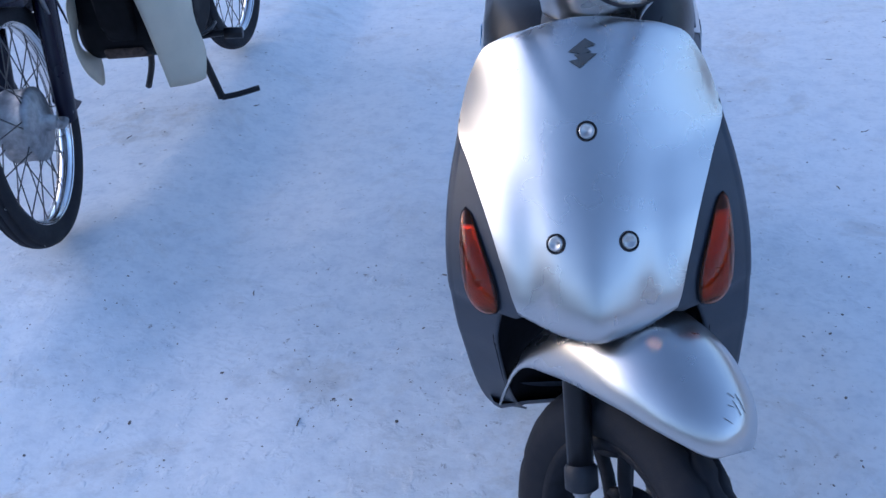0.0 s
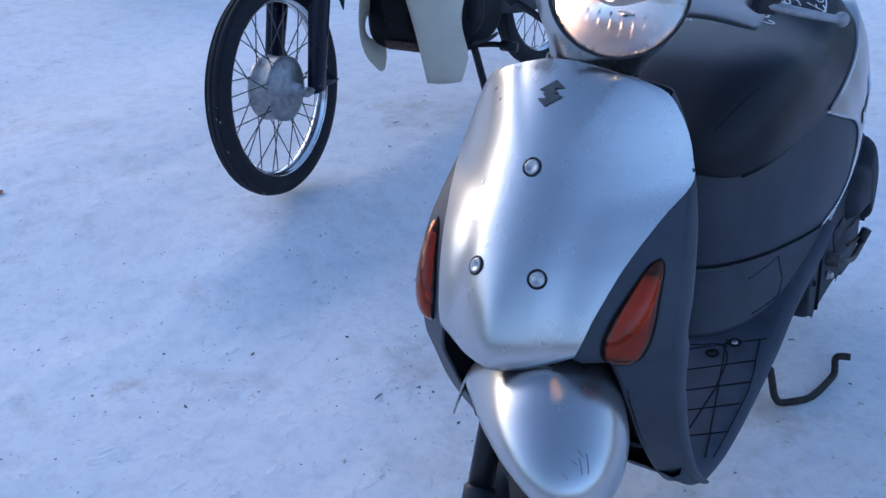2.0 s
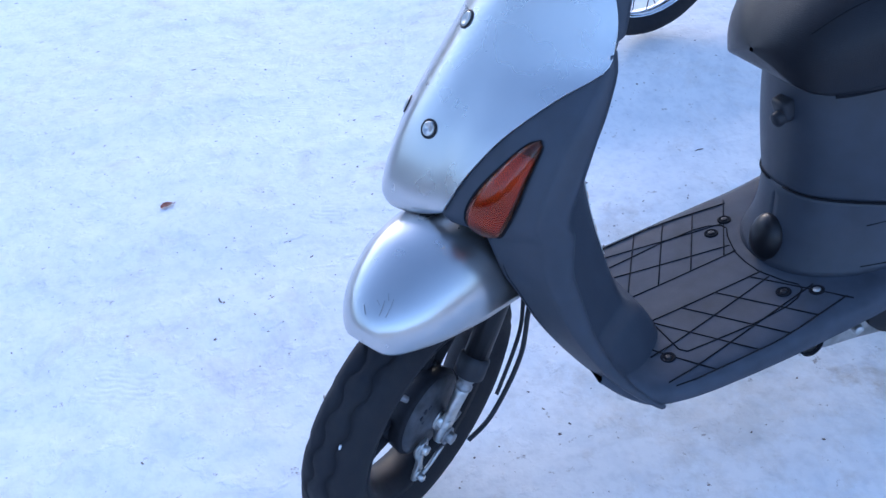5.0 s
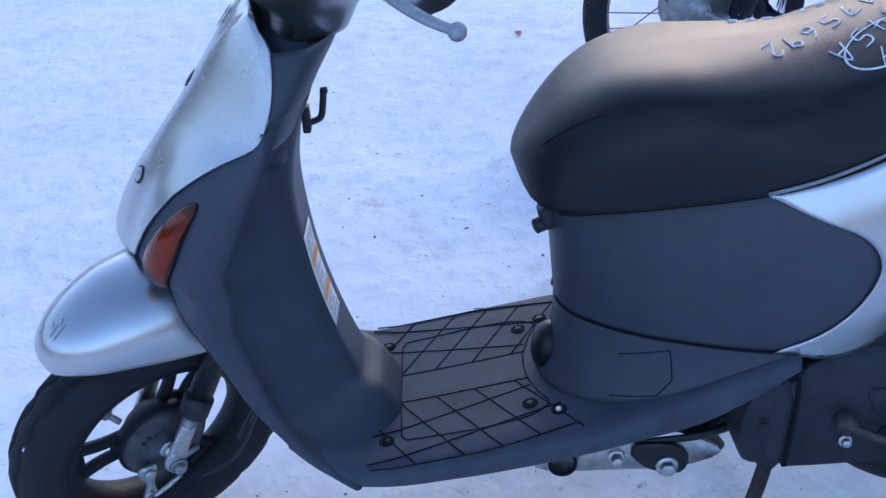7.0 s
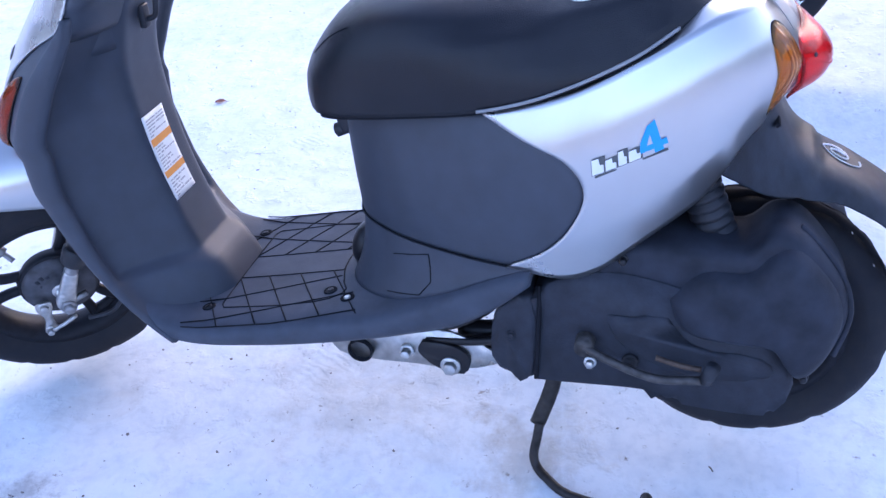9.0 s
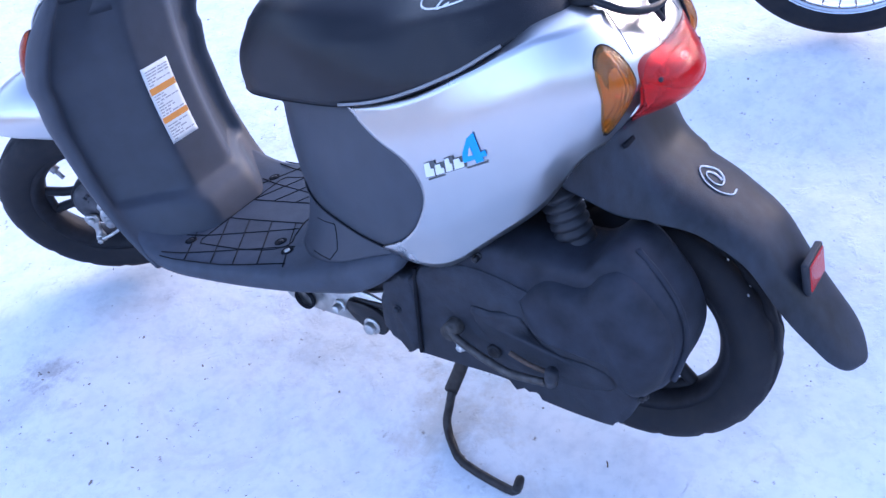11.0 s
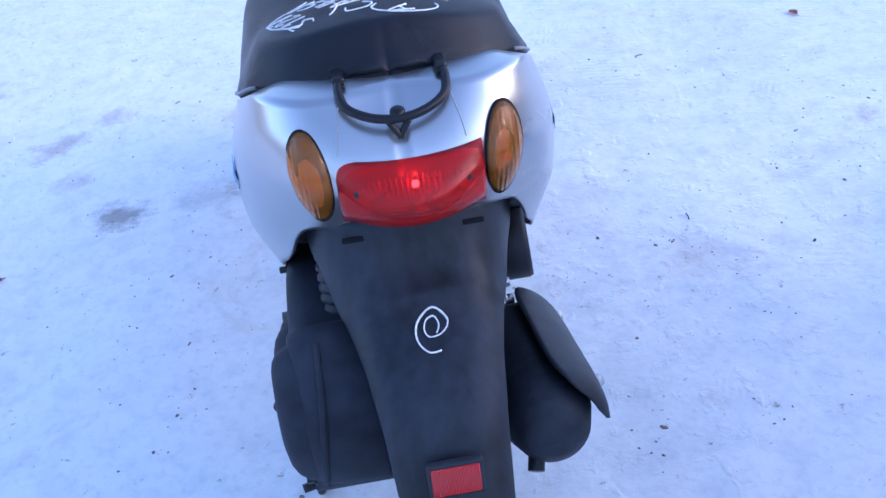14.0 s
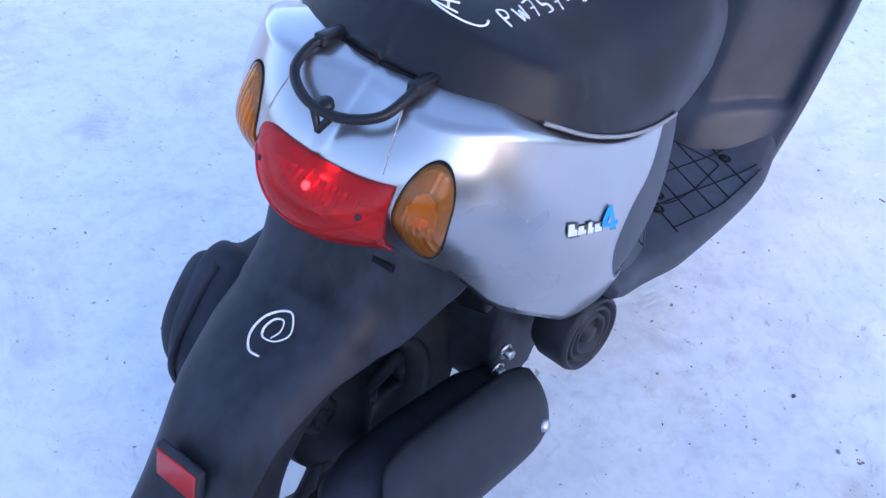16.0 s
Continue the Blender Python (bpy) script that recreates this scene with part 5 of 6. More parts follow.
# ---- engine and transmission
engine = part("transmission_case", slab(bmesh.new(), [(0.818, 0.310), (0.820, 0.214), (0.850, 0.204), (0.975, 0.204), (1.025, 0.186), (1.12, 0.180), (1.145, 0.194), (1.160, 0.24), (1.10, 0.330), (0.98, 0.375), (0.90, 0.378), (0.84, 0.350)], 0.030, 0.166, 0.012, 3, 5), CAST, scooter, "dark cast transmission case")
bm = bmesh.new()
slab(bm, [(0.776, 0.300), (0.772, 0.250), (0.779, 0.216), (0.812, 0.208), (0.832, 0.215), (0.834, 0.325), (0.812, 0.337), (0.792, 0.328)], 0.095, 0.168, 0.010, 3, 3)
bolt(bm, (0.168, 0.800, 0.275), (1, 0, 0), 0.005, 0.006)
part("case_front", bm, CAST, engine)
bm = bmesh.new()
tube(bm, [(0.162, 0.838, 0.352), (0.169, 0.838, 0.30), (0.169, 0.832, 0.208)], 0.0032, 6, 4)
part("case_seam", bm, GROOVE, engine)


def pillow(bm, outline, xs, fade):
    """A moulded box: an outline in (y, z) drawn in towards its middle along x."""
    pts = smooth_path([(0, y, z) for y, z in outline] + [(0, *outline[0])], 4)[:-1]
    cy, cz = sum(p.y for p in pts) / len(pts), sum(p.z for p in pts) / len(pts)
    rows = sheet(bm, lambda k, i: (xs[i], cy + (pts[k].y - cy) * fade[i], cz + (pts[k].z - cz) * fade[i]), list(range(len(pts))), list(range(len(xs))), close_u=True)
    bm.faces.new(rows[0]), bm.faces.new(rows[-1])
    return bm


MATT = mat("matt_black_box", (0.026, 0.030, 0.042), 0.62, 0.0, 0.30, 25, 0.3, 300, spec=0.2)
bm = bmesh.new()
pillow(bm, [(0.868, 0.376), (0.898, 0.350), (0.937, 0.331), (0.972, 0.328), (0.984, 0.340), (0.996, 0.336), (1.006, 0.312), (1.026, 0.296), (1.08, 0.284), (1.126, 0.282), (1.143, 0.262), (1.160, 0.236), (1.182, 0.240), (1.205, 0.272), (1.219, 0.325), (1.211, 0.368), (1.186, 0.408), (1.152, 0.444), (1.122, 0.446), (1.088, 0.420), (1.02, 0.422), (0.95, 0.420), (0.90, 0.402)],
       [0.060, 0.072, 0.120, 0.140, 0.152, 0.160, 0.164], [0.95, 1.0, 1.0, 0.99, 0.955, 0.89, 0.78])
airbox = part("air_cleaner", bm, MATT, scooter, "matt black air cleaner box with moulded lobes")
bm = bmesh.new()
pillow(bm, [(1.000, 0.350), (1.012, 0.312), (1.035, 0.298), (1.09, 0.292), (1.132, 0.288), (1.152, 0.262), (1.166, 0.244), (1.182, 0.252), (1.200, 0.284), (1.210, 0.328), (1.202, 0.366), (1.178, 0.402), (1.148, 0.430), (1.122, 0.424), (1.095, 0.396), (1.04, 0.392)], [0.120, 0.156, 0.168, 0.178, 0.184, 0.187], [1.0, 1.0, 0.96, 0.88, 0.78, 0.66])
part("air_cleaner_lid", bm, MATT, airbox)
bm = bmesh.new()
lathe(bm, [(0.013, -0.02), (0.012, 0.004), (0.009, 0.007), (0, 0.007)], 16, aim((0.160, 1.178, 0.372), (1, 0.3, 0.2)))
part("lid_knob", bm, MATT, airbox)
bm = bmesh.new()
tube(bm, [(0.146, 1.205, 0.272), (0.140, 1.219, 0.325), (0.134, 1.211, 0.368), (0.130, 1.186, 0.408), (0.128, 1.152, 0.444)], 0.0045, 8, 4)
part("box_rim", bm, MATT, airbox)
bm = bmesh.new()
slab(bm, [(0.925, 0.320), (0.975, 0.318), (1.005, 0.322), (1.030, 0.280), (1.12, 0.272), (1.13, 0.240), (1.02, 0.235), (0.94, 0.278)], 0.150, 0.1685, 0.006, 2, 3)
part("case_swell", bm, CAST, engine)
for y, z in ((0.945, 0.400), (1.172, 0.246), (1.052, 0.304)):
    bm = bmesh.new()
    bolt(bm, (0.160, y, z), (1, 0, 0), 0.0048, 0.012)
    part("lid_screw", bm, BLACKMETAL, airbox)
bm = bmesh.new()
bolt(bm, (0.168, 0.905, 0.243), (1, 0, 0), 0.006, 0.010)
part("case_bolt", bm, STEEL, engine)
bm = bmesh.new()
lathe(bm, [(0.011, 0), (0.011, 0.004), (0.008, 0.006), (0.006, 0.002), (0, 0.002)], 18, aim((0.166, 0.957, 0.250), (1, 0, 0)))
part("oil_plug", bm, BLACKMETAL, engine)
bm = bmesh.new()
tube(bm, [(0.180, 0.899, 0.277), (0.188, 0.912, 0.273), (0.190, 0.940, 0.260), (0.191, 0.972, 0.248), (0.192, 1.00, 0.243), (0.193, 1.048, 0.248)], 0.0058, 10, 4)
lathe(bm, [(0.013, 0), (0.013, 0.022), (0, 0.022)], 16, aim((0.166, 0.899, 0.277), (1, 0, 0)))
kick = part("kick_starter", bm, mat("worn_bare_arm", (0.085, 0.08, 0.078), 0.5, 0.7, 0.3, 90, 0.4, 300), scooter, "worn steel kick-starter arm")
bm = bmesh.new()
tube(bm, [(0.188, 1.054, 0.246), (0.198, 1.062, 0.274)], 0.0095, 12, 1)
part("kick_pedal", bm, BLACK, kick)
bm = bmesh.new()
tube(bm, [(0.180, 0.990, 0.268), (0.184, 1.02, 0.262), (0.186, 1.048, 0.260)], 0.0038, 6, 3)
part("rusty_spring", bm, RUST, kick)
# crankcase, cylinder shroud and fan side
bm = bmesh.new()
slab(bm, [(0.79, 0.30), (0.80, 0.22), (0.86, 0.195), (0.92, 0.20), (0.945, 0.26), (0.94, 0.35), (0.90, 0.40), (0.82, 0.39)], -0.100, 0.040, 0.018, 3, 4)
part("crankcase", bm, CAST, engine, "dark crankcase and cooling shroud")
bm = bmesh.new()
tube(bm, [(-0.03, 0.86, 0.37), (-0.05, 0.83, 0.43), (-0.03, 0.80, 0.47)], 0.028, 14, 4)
tube(bm, [(0.06, 0.93, 0.40), (0.04, 0.88, 0.43), (0.0, 0.84, 0.46)], 0.020, 12, 4)
block(bm, (0.05, 0.06, 0.05), pose(-0.07, 0.94, 0.40, 10, 5, 8), 0.008)
part("carburettor", bm, BLACKMETAL, engine, "black hoses and carburettor")
bm = bmesh.new()
lathe(bm, [(0.046, 0.0), (0.052, 0.012), (0.052, 0.050), (0.049, 0.056), (0.045, 0.056), (0.044, 0.044), (0.039, 0.044), (0.038, 0.055), (0.034, 0.055), (0.033, 0.044), (0.028, 0.044), (0.027, 0.055), (0.023, 0.055), (0.022, 0.046), (0.012, 0.046), (0.010, 0.056), (0, 0.056)], 48, aim((-0.122, 0.838, 0.300), (-1, 0.12, 0.10)))
tube(bm, [(-0.160 + 0.012 * math.cos(a), 0.815 + 0.004 * math.sin(a), 0.372 + 0.012 * math.sin(a)) for a in ring(14)] + [(-0.148, 0.815, 0.372)], 0.005, 8, 1)
part("fan_cover", bm, BLACK, engine, "round ribbed black fan cover")
bm = bmesh.new()
tube(bm, [(-0.135, 0.790, 0.350), (-0.170, 0.780, 0.352)], 0.013, 12, 1)
part("foot_peg_stub", bm, BLACKMETAL, engine)
for p in ((-0.118, 0.945, 0.318), (-0.120, 0.960, 0.300), (-0.118, 0.90, 0.36)):
    bm = bmesh.new()
    bolt(bm, p, (-1, 0.1, 0.1), 0.007, 0.012)
    part("engine_bolt", bm, STEEL, engine)
# frame plate and pivot
bm = bmesh.new()
slab(bm, [(0.500, 0.205), (0.515, 0.180), (0.540, 0.163), (0.640, 0.161), (0.700, 0.158), (0.760, 0.172), (0.766, 0.190), (0.70, 0.222), (0.60, 0.225)], 0.098, 0.103, 0.001, 1, 2)
plate = part("frame_plate", bm, STEEL, scooter, "bare steel frame bracket under the footboard")
bm = bmesh.new()
lathe(bm, [(0.0195, 0), (0.0195, 0.009), (0.0165, 0.010), (0.0165, -0.02), (0, -0.02)], 26, aim((0.100, 0.557, 0.178), (1, 0, 0)))
part("frame_tube", bm, GROOVE, plate, "open black frame tube end")
bm = bmesh.new()
bolt(bm, (0.103, 0.629, 0.184), (1, 0, 0), 0.008, 0.016)
part("frame_nut", bm, STEEL, plate)
bm = bmesh.new()
slab(bm, [(0.655, 0.208), (0.648, 0.188), (0.675, 0.165), (0.715, 0.156), (0.725, 0.185), (0.70, 0.205)], 0.103, 0.112, 0.002, 2, 3)
tube(bm, [(0.06, 0.70, 0.20), (0.06, 0.76, 0.205), (0.05, 0.83, 0.23)], 0.016, 10, 4)
tube(bm, [(0.10, 0.66, 0.205), (0.10, 0.75, 0.212), (0.09, 0.82, 0.235)], 0.007, 8, 4)
tube(bm, [(0.085, 0.775, 0.235), (0.080, 0.755, 0.200), (0.085, 0.74, 0.18)], 0.006, 8, 4)
hanger = part("engine_hanger", bm, BLACKMETAL, scooter, "black engine hanger link")
bm = bmesh.new()
bolt(bm, (0.111, 0.696, 0.170), (1, 0, 0), 0.0105, 0.014)
part("hanger_bolt", bm, STEEL, hanger)
for side in (1, -1):
    bm = bmesh.new()
    tube(bm, [(side * 0.07, 0.28, 0.235), (side * 0.075, 0.40, 0.202), (side * 0.078, 0.60, 0.205), (side * 0.07, 0.74, 0.25), (side * 0.08, 0.86, 0.42), (side * 0.085, 1.0, 0.52)], 0.014, 10)
    part("frame_rail", bm, BLACKMETAL, scooter, "black frame tube")

# rear shock absorber under a ribbed boot
bm = bmesh.new()
a, b = Vector((0.092, 1.022, 0.500)), Vector((0.094, 1.076, 0.350))
L = (b - a).length
prof = [(0.012, -0.01)]
for k in range(9):
    t = 0.02 + k * (L - 0.04) / 9
    prof += [(0.021, t), (0.0265, t + 0.004), (0.0265, t + 0.009), (0.021, t + 0.013)]
lathe(bm, prof + [(0.010, L), (0.010, L + 0.02), (0, L + 0.02)], 24, aim(a, b - a))
part("rear_shock", bm, BLACK, scooter, "ribbed black rear shock absorber")

# inner mudguard over the rear tyre
bm = bmesh.new()
sheet(bm, lambda u, a: (0.060 * u, 1.102 + (0.212 - 0.01 * u * u) * math.cos(a), 0.230 + (0.212 - 0.01 * u * u) * math.sin(a)), steps(-1, 1, 8), steps(radians(112), radians(165), 14))
part("inner_fender", bm, BLACK, scooter, "black inner mudguard", solid=0.003)

# muffler and heat shield
bm = bmesh.new()
ma, mb = Vector((-0.124, 0.945, 0.228)), Vector((-0.126, 1.240, 0.320))
ML = (mb - ma).length
lathe(bm, [(0.0, -0.004), (0.030, 0.0), (0.050, 0.014), (0.059, 0.05), (0.060, 0.18), (0.056, ML - 0.06), (0.045, ML - 0.020), (0.028, ML - 0.006), (0, ML - 0.004)], 36, aim(ma, mb - ma))
muffler = part("muffler", bm, CAST, scooter, "matt black exhaust silencer")
bm = bmesh.new()


def guard_fn(u, v):
    d = (mb - ma).normalized()
    up = Vector((1, 0, 0)).cross(d)
    if up.z < 0:
        up = -up
    end = math.sqrt(max(1 - (2 * v - 1) ** 6, 0))
    a = radians(36) + u * radians(48) * (0.35 + 0.65 * end)
    rr = 0.074 * (0.80 + 0.20 * end)
    return ma + d * lerp(-0.012, ML * 0.97, v) + Vector((-1, 0, 0)) * rr * math.cos(a) + up * rr * math.sin(a)


sheet(bm, guard_fn, steps(-1, 1, 18), steps(0, 1, 24))
guard = part("heat_shield", bm, BLACK, muffler, "black plastic heat shield", solid=0.004)
for u, v in ((-0.45, 0.10), (-0.35, 0.80)):
    p = guard_fn(u, v)
    bm = bmesh.new()
    lathe(bm, [(0.008, -0.002), (0.008, 0.003), (0.004, 0.006), (0, 0.006)], 16, aim(p, (-1, 0, 0.8)))
    part("shield_screw", bm, STEEL, guard, "shiny shield screw")
bm = bmesh.new()
tube(bm, [(-0.06, 0.86, 0.22), (-0.09, 0.90, 0.215), (-0.125, 0.955, 0.250)], 0.014, 12)
part("exhaust_pipe", bm, BLACKMETAL, muffler)
bm = bmesh.new()
tube(bm, [(-0.108, 1.210, 0.284), (-0.100, 1.238, 0.266)], 0.010, 12, 1)
part("tail_pipe", bm, BLACKMETAL, muffler)

# centre stand
bm = bmesh.new()
tube(bm, [(0.076, 0.848, 0.185), (0.082, 0.838, 0.125), (0.098, 0.818, 0.068)], 0.0115, 10, 3, 0.6)
tube(bm, [(0.099, 0.822, 0.072), (0.106, 0.818, 0.045), (0.113, 0.814, 0.020), (0.122, 0.820, 0.005), (0.140, 0.838, 0.001), (0.166, 0.875, -0.002), (0.182, 0.960, -0.003), (0.182, 0.978, 0.006), (0.180, 0.983, 0.024), (0.187, 0.987, 0.031), (0.206, 0.992, 0.031)], 0.0070, 10, 3)
tube(bm, [(-0.076, 0.848, 0.185), (-0.082, 0.838, 0.125), (-0.10, 0.815, 0.06), (-0.115, 0.835, 0.014)], 0.0105, 10, 5)
tube(bm, [(-0.076, 0.848, 0.175), (0.076, 0.848, 0.175)], 0.012, 10, 1)
part("stand", bm, mat("worn_stand", (0.045, 0.04, 0.038), 0.55, 0.4, 0.3, 80, 0.3, 300), scooter, "worn dark steel stand")

# ---- handlebar, nacelle and headlamp, all turned with the fork
bm = bmesh.new()


def nac_r(z):
    return (sp(z, (0.785, 0.052), (0.82, 0.060), (0.86, 0.082), (0.90, 0.096), (0.94, 0.094), (0.97, 0.075), (0.985, 0.040)),
            sp(z, (0.785, 0.048), (0.82, 0.062), (0.86, 0.092), (0.90, 0.110), (0.94, 0.104), (0.97, 0.078), (0.985, 0.040)))


def nac_y(z):
    return sp(z, (0.785, 0.262), (0.82, 0.268), (0.86, 0.272), (0.90, 0.284), (0.94, 0.305), (0.985, 0.325))


def nac_fn(a, z):
    rx, ry = nac_r(z)
    c, s = math.cos(a), math.sin(a)
    return Vector((rx * math.copysign(abs(c) ** 0.75, c), nac_y(z) - ry * math.copysign(abs(s) ** 0.85, s), z))


sheet(bm, nac_fn, ring(88), steps(0.785, 0.985, 52), close_u=True)
# opening for the headlamp
gone = []
for fc in bm.faces:
    c = fc.calc_center_median()
    if c.y < nac_y(c.z):
        low = 0.076 if c.z < 0.912 else 0.012
        if (c.x / 0.078) ** 2 + ((c.z - 0.912) / (low * 0.96)) ** 2 < 1:
            gone.append(fc)
bmesh.ops.delete(bm, geom=gone, context="FACES")
nacelle = part("handlebar_cover", bm, SILVER, scooter, "silver handlebar cover with headlamp", m=STEER, solid=0.003)
bm = bmesh.new()


def wing_fn(a, x):
    ax = abs(x)
    ry = sp(ax, (0.0, 0.080), (0.07, 0.066), (0.12, 0.050), (0.19, 0.042))
    rz = sp(ax, (0.0, 0.058), (0.07, 0.052), (0.12, 0.042), (0.19, 0.037))
    c, s = math.cos(a), math.sin(a)
    return (x, 0.305 + 0.45 * max(ax - 0.06, 0) ** 1.6 - 0.01 + ry * math.copysign(abs(c) ** 0.8, c), 0.925 - 0.20 * max(ax - 0.05, 0) + rz * math.copysign(abs(s) ** 0.8, s))


rows = sheet(bm, wing_fn, ring(28), steps(-0.19, 0.19, 30), close_u=True)
bm.faces.new(rows[0]), bm.faces.new(rows[-1])
part("bar_cover", bm, SILVER, nacelle, m=STEER)
for side in (1, -1):
    ybar = 0.295 + 0.45 * 0.13 ** 1.6
    bm = bmesh.new()
    lathe(bm, [(0.020, 0), (0.021, 0.012), (0.0185, 0.016), (0.0185, 0.104), (0.021, 0.108), (0.019, 0.118), (0, 0.118)], 22, aim((side * 0.180, ybar + 0.004, 0.918), (side * 0.80, 0.60, -0.03)))
    part("grip", bm, RUBBER, nacelle, "black rubber grip", m=STEER)
    bm = bmesh.new()
    block(bm, (0.030, 0.040, 0.026), pose(side * 0.182, ybar - 0.042, 0.906, 0, 0, side * 10), 0.007)
    perch = part("lever_perch", bm, BLACK, nacelle, m=STEER)
    bm = bmesh.new()
    tube(bm, [(side * 0.176, ybar - 0.052, 0.905), (side * 0.215, ybar - 0.058, 0.903), (side * 0.256, ybar - 0.050, 0.899), (side * 0.283, ybar - 0.036, 0.895)], (0.0085, 0.0058), 10, 5, 0.75)
    bmesh.ops.create_uvsphere(bm, u_segments=14, v_segments=8, radius=0.0095, matrix=pose(side * 0.285, ybar - 0.035, 0.895))
    part("brake_lever", bm, ALLOY, perch, "bare alloy brake lever", m=STEER)
    # mirror boss
    bm = bmesh.new()
    lathe(bm, [(0.0125, 0), (0.012, 0.012), (0.009, 0.016), (0.005, 0.012), (0, 0.012)], 16, aim((side * 0.150, ybar - 0.012, 0.936), (0, 0, 1)))
    part("mirror_boss", bm, CAST, nacelle, m=STEER)


# headlamp: half-moon glass, bowl, bulb
def lamp_edge(a):
    """Outline of the glass: flat brow, round chin."""
    x = 0.081 * math.cos(a)
    z = 0.912 + (0.012 * math.sin(a) if math.sin(a) > 0 else 0.076 * math.sin(a))
    return x, z


def lamp_fn(a, r, out):
    x, z = lamp_edge(a)
    x, z = x * r, 0.897 + (z - 0.897) * r
    rx, ry = nac_r(z)
    k = max(1 - (abs(x) / (rx * 1.03)) ** 2, 0.0)
    return Vector((x, nac_y(z) - ry * k ** 0.42 - out, z))


bm = bmesh.new()
sheet(bm, lambda a, r: lamp_fn(a, r, 0.004 + 0.012 * (1 - r * r)), ring(48), [0.02] + steps(0.15, 1.0, 8), close_u=True)
glass = part("headlamp_glass", bm, GLASS, nacelle, "clear headlamp lens, lit", m=STEER, solid=0.002)
bm = bmesh.new()
sheet(bm, lambda a, r: lamp_fn(a, 1.0, 0.003) + Vector((0, 0.004 * math.cos(r), 0)) + 0.0028 * math.sin(r) * Vector((math.cos(a), 0, math.sin(a))), ring(48), ring(8), close_u=True, close_v=True)
part("lamp_rim", bm, BLACK, glass, m=STEER)
bm = bmesh.new()
sheet(bm, lambda a, r: lamp_fn(a, r * 0.97, 0.001) + Vector((0, 0.062 * (1 - r * r), 0)), ring(48), [0.05] + steps(0.15, 1.0, 10), close_u=True)
part("lamp_reflector", bm, MIRROR, glass, "faceted bright reflector", m=STEER)
bm = bmesh.new()
bmesh.ops.create_uvsphere(bm, u_segments=14, v_segments=10, radius=0.0062, matrix=pose(-0.012, nac_y(0.897) - nac_r(0.897)[1] + 0.024, 0.905))
part("headlamp_bulb", bm, BULB, glass, "glowing bulb", m=STEER)
bm = bmesh.new()
for k in range(-3, 4):
    x = 0.013 * k
    tube(bm, [lamp_fn(0, 0.02, 0.004) + Vector((x, 0.008, lerp(-0.005, -0.03 + abs(k) * 0.004, t))) for t in (0, 1)], 0.0012, 5, 1)
part("lens_flutes", bm, GLASS, glass, m=STEER)

# cables
bm = bmesh.new()
tube(bm, [(-0.150, 0.285, 0.885), (-0.110, 0.275, 0.862), (-0.060, 0.280, 0.835), (-0.030, 0.290, 0.790)], 0.0045, 8)
tube(bm, [(-0.140, 0.282, 0.878), (-0.108, 0.276, 0.860)], 0.0085, 10, 1)
part("throttle_cable", bm, BLACK, scooter, "black control cable with rubber sleeve", m=STEER)
# white marker digits on top of the cover: unreadable strokes
bm = bmesh.new()
rng = random.Random(9)
for k in range(5):
    x = -0.035 + 0.017 * k
    z = 0.957
    rx, ry = nac_r(z)

    def on(xx, zz):
        rx, ry = nac_r(zz)
        return Vector((xx, nac_y(zz) - ry * max(1 - (abs(xx) / rx) ** 2, 0) ** 0.45 - 0.001, zz + 0.001))
    tube(bm, [on(x, z), on(x + 0.008, z + 0.003), on(x + 0.007, z - 0.008), on(x, z - 0.010)], 0.0009, 5, 3)
part("marker_strokes", bm, WHITE, nacelle, "white marker strokes", m=STEER)


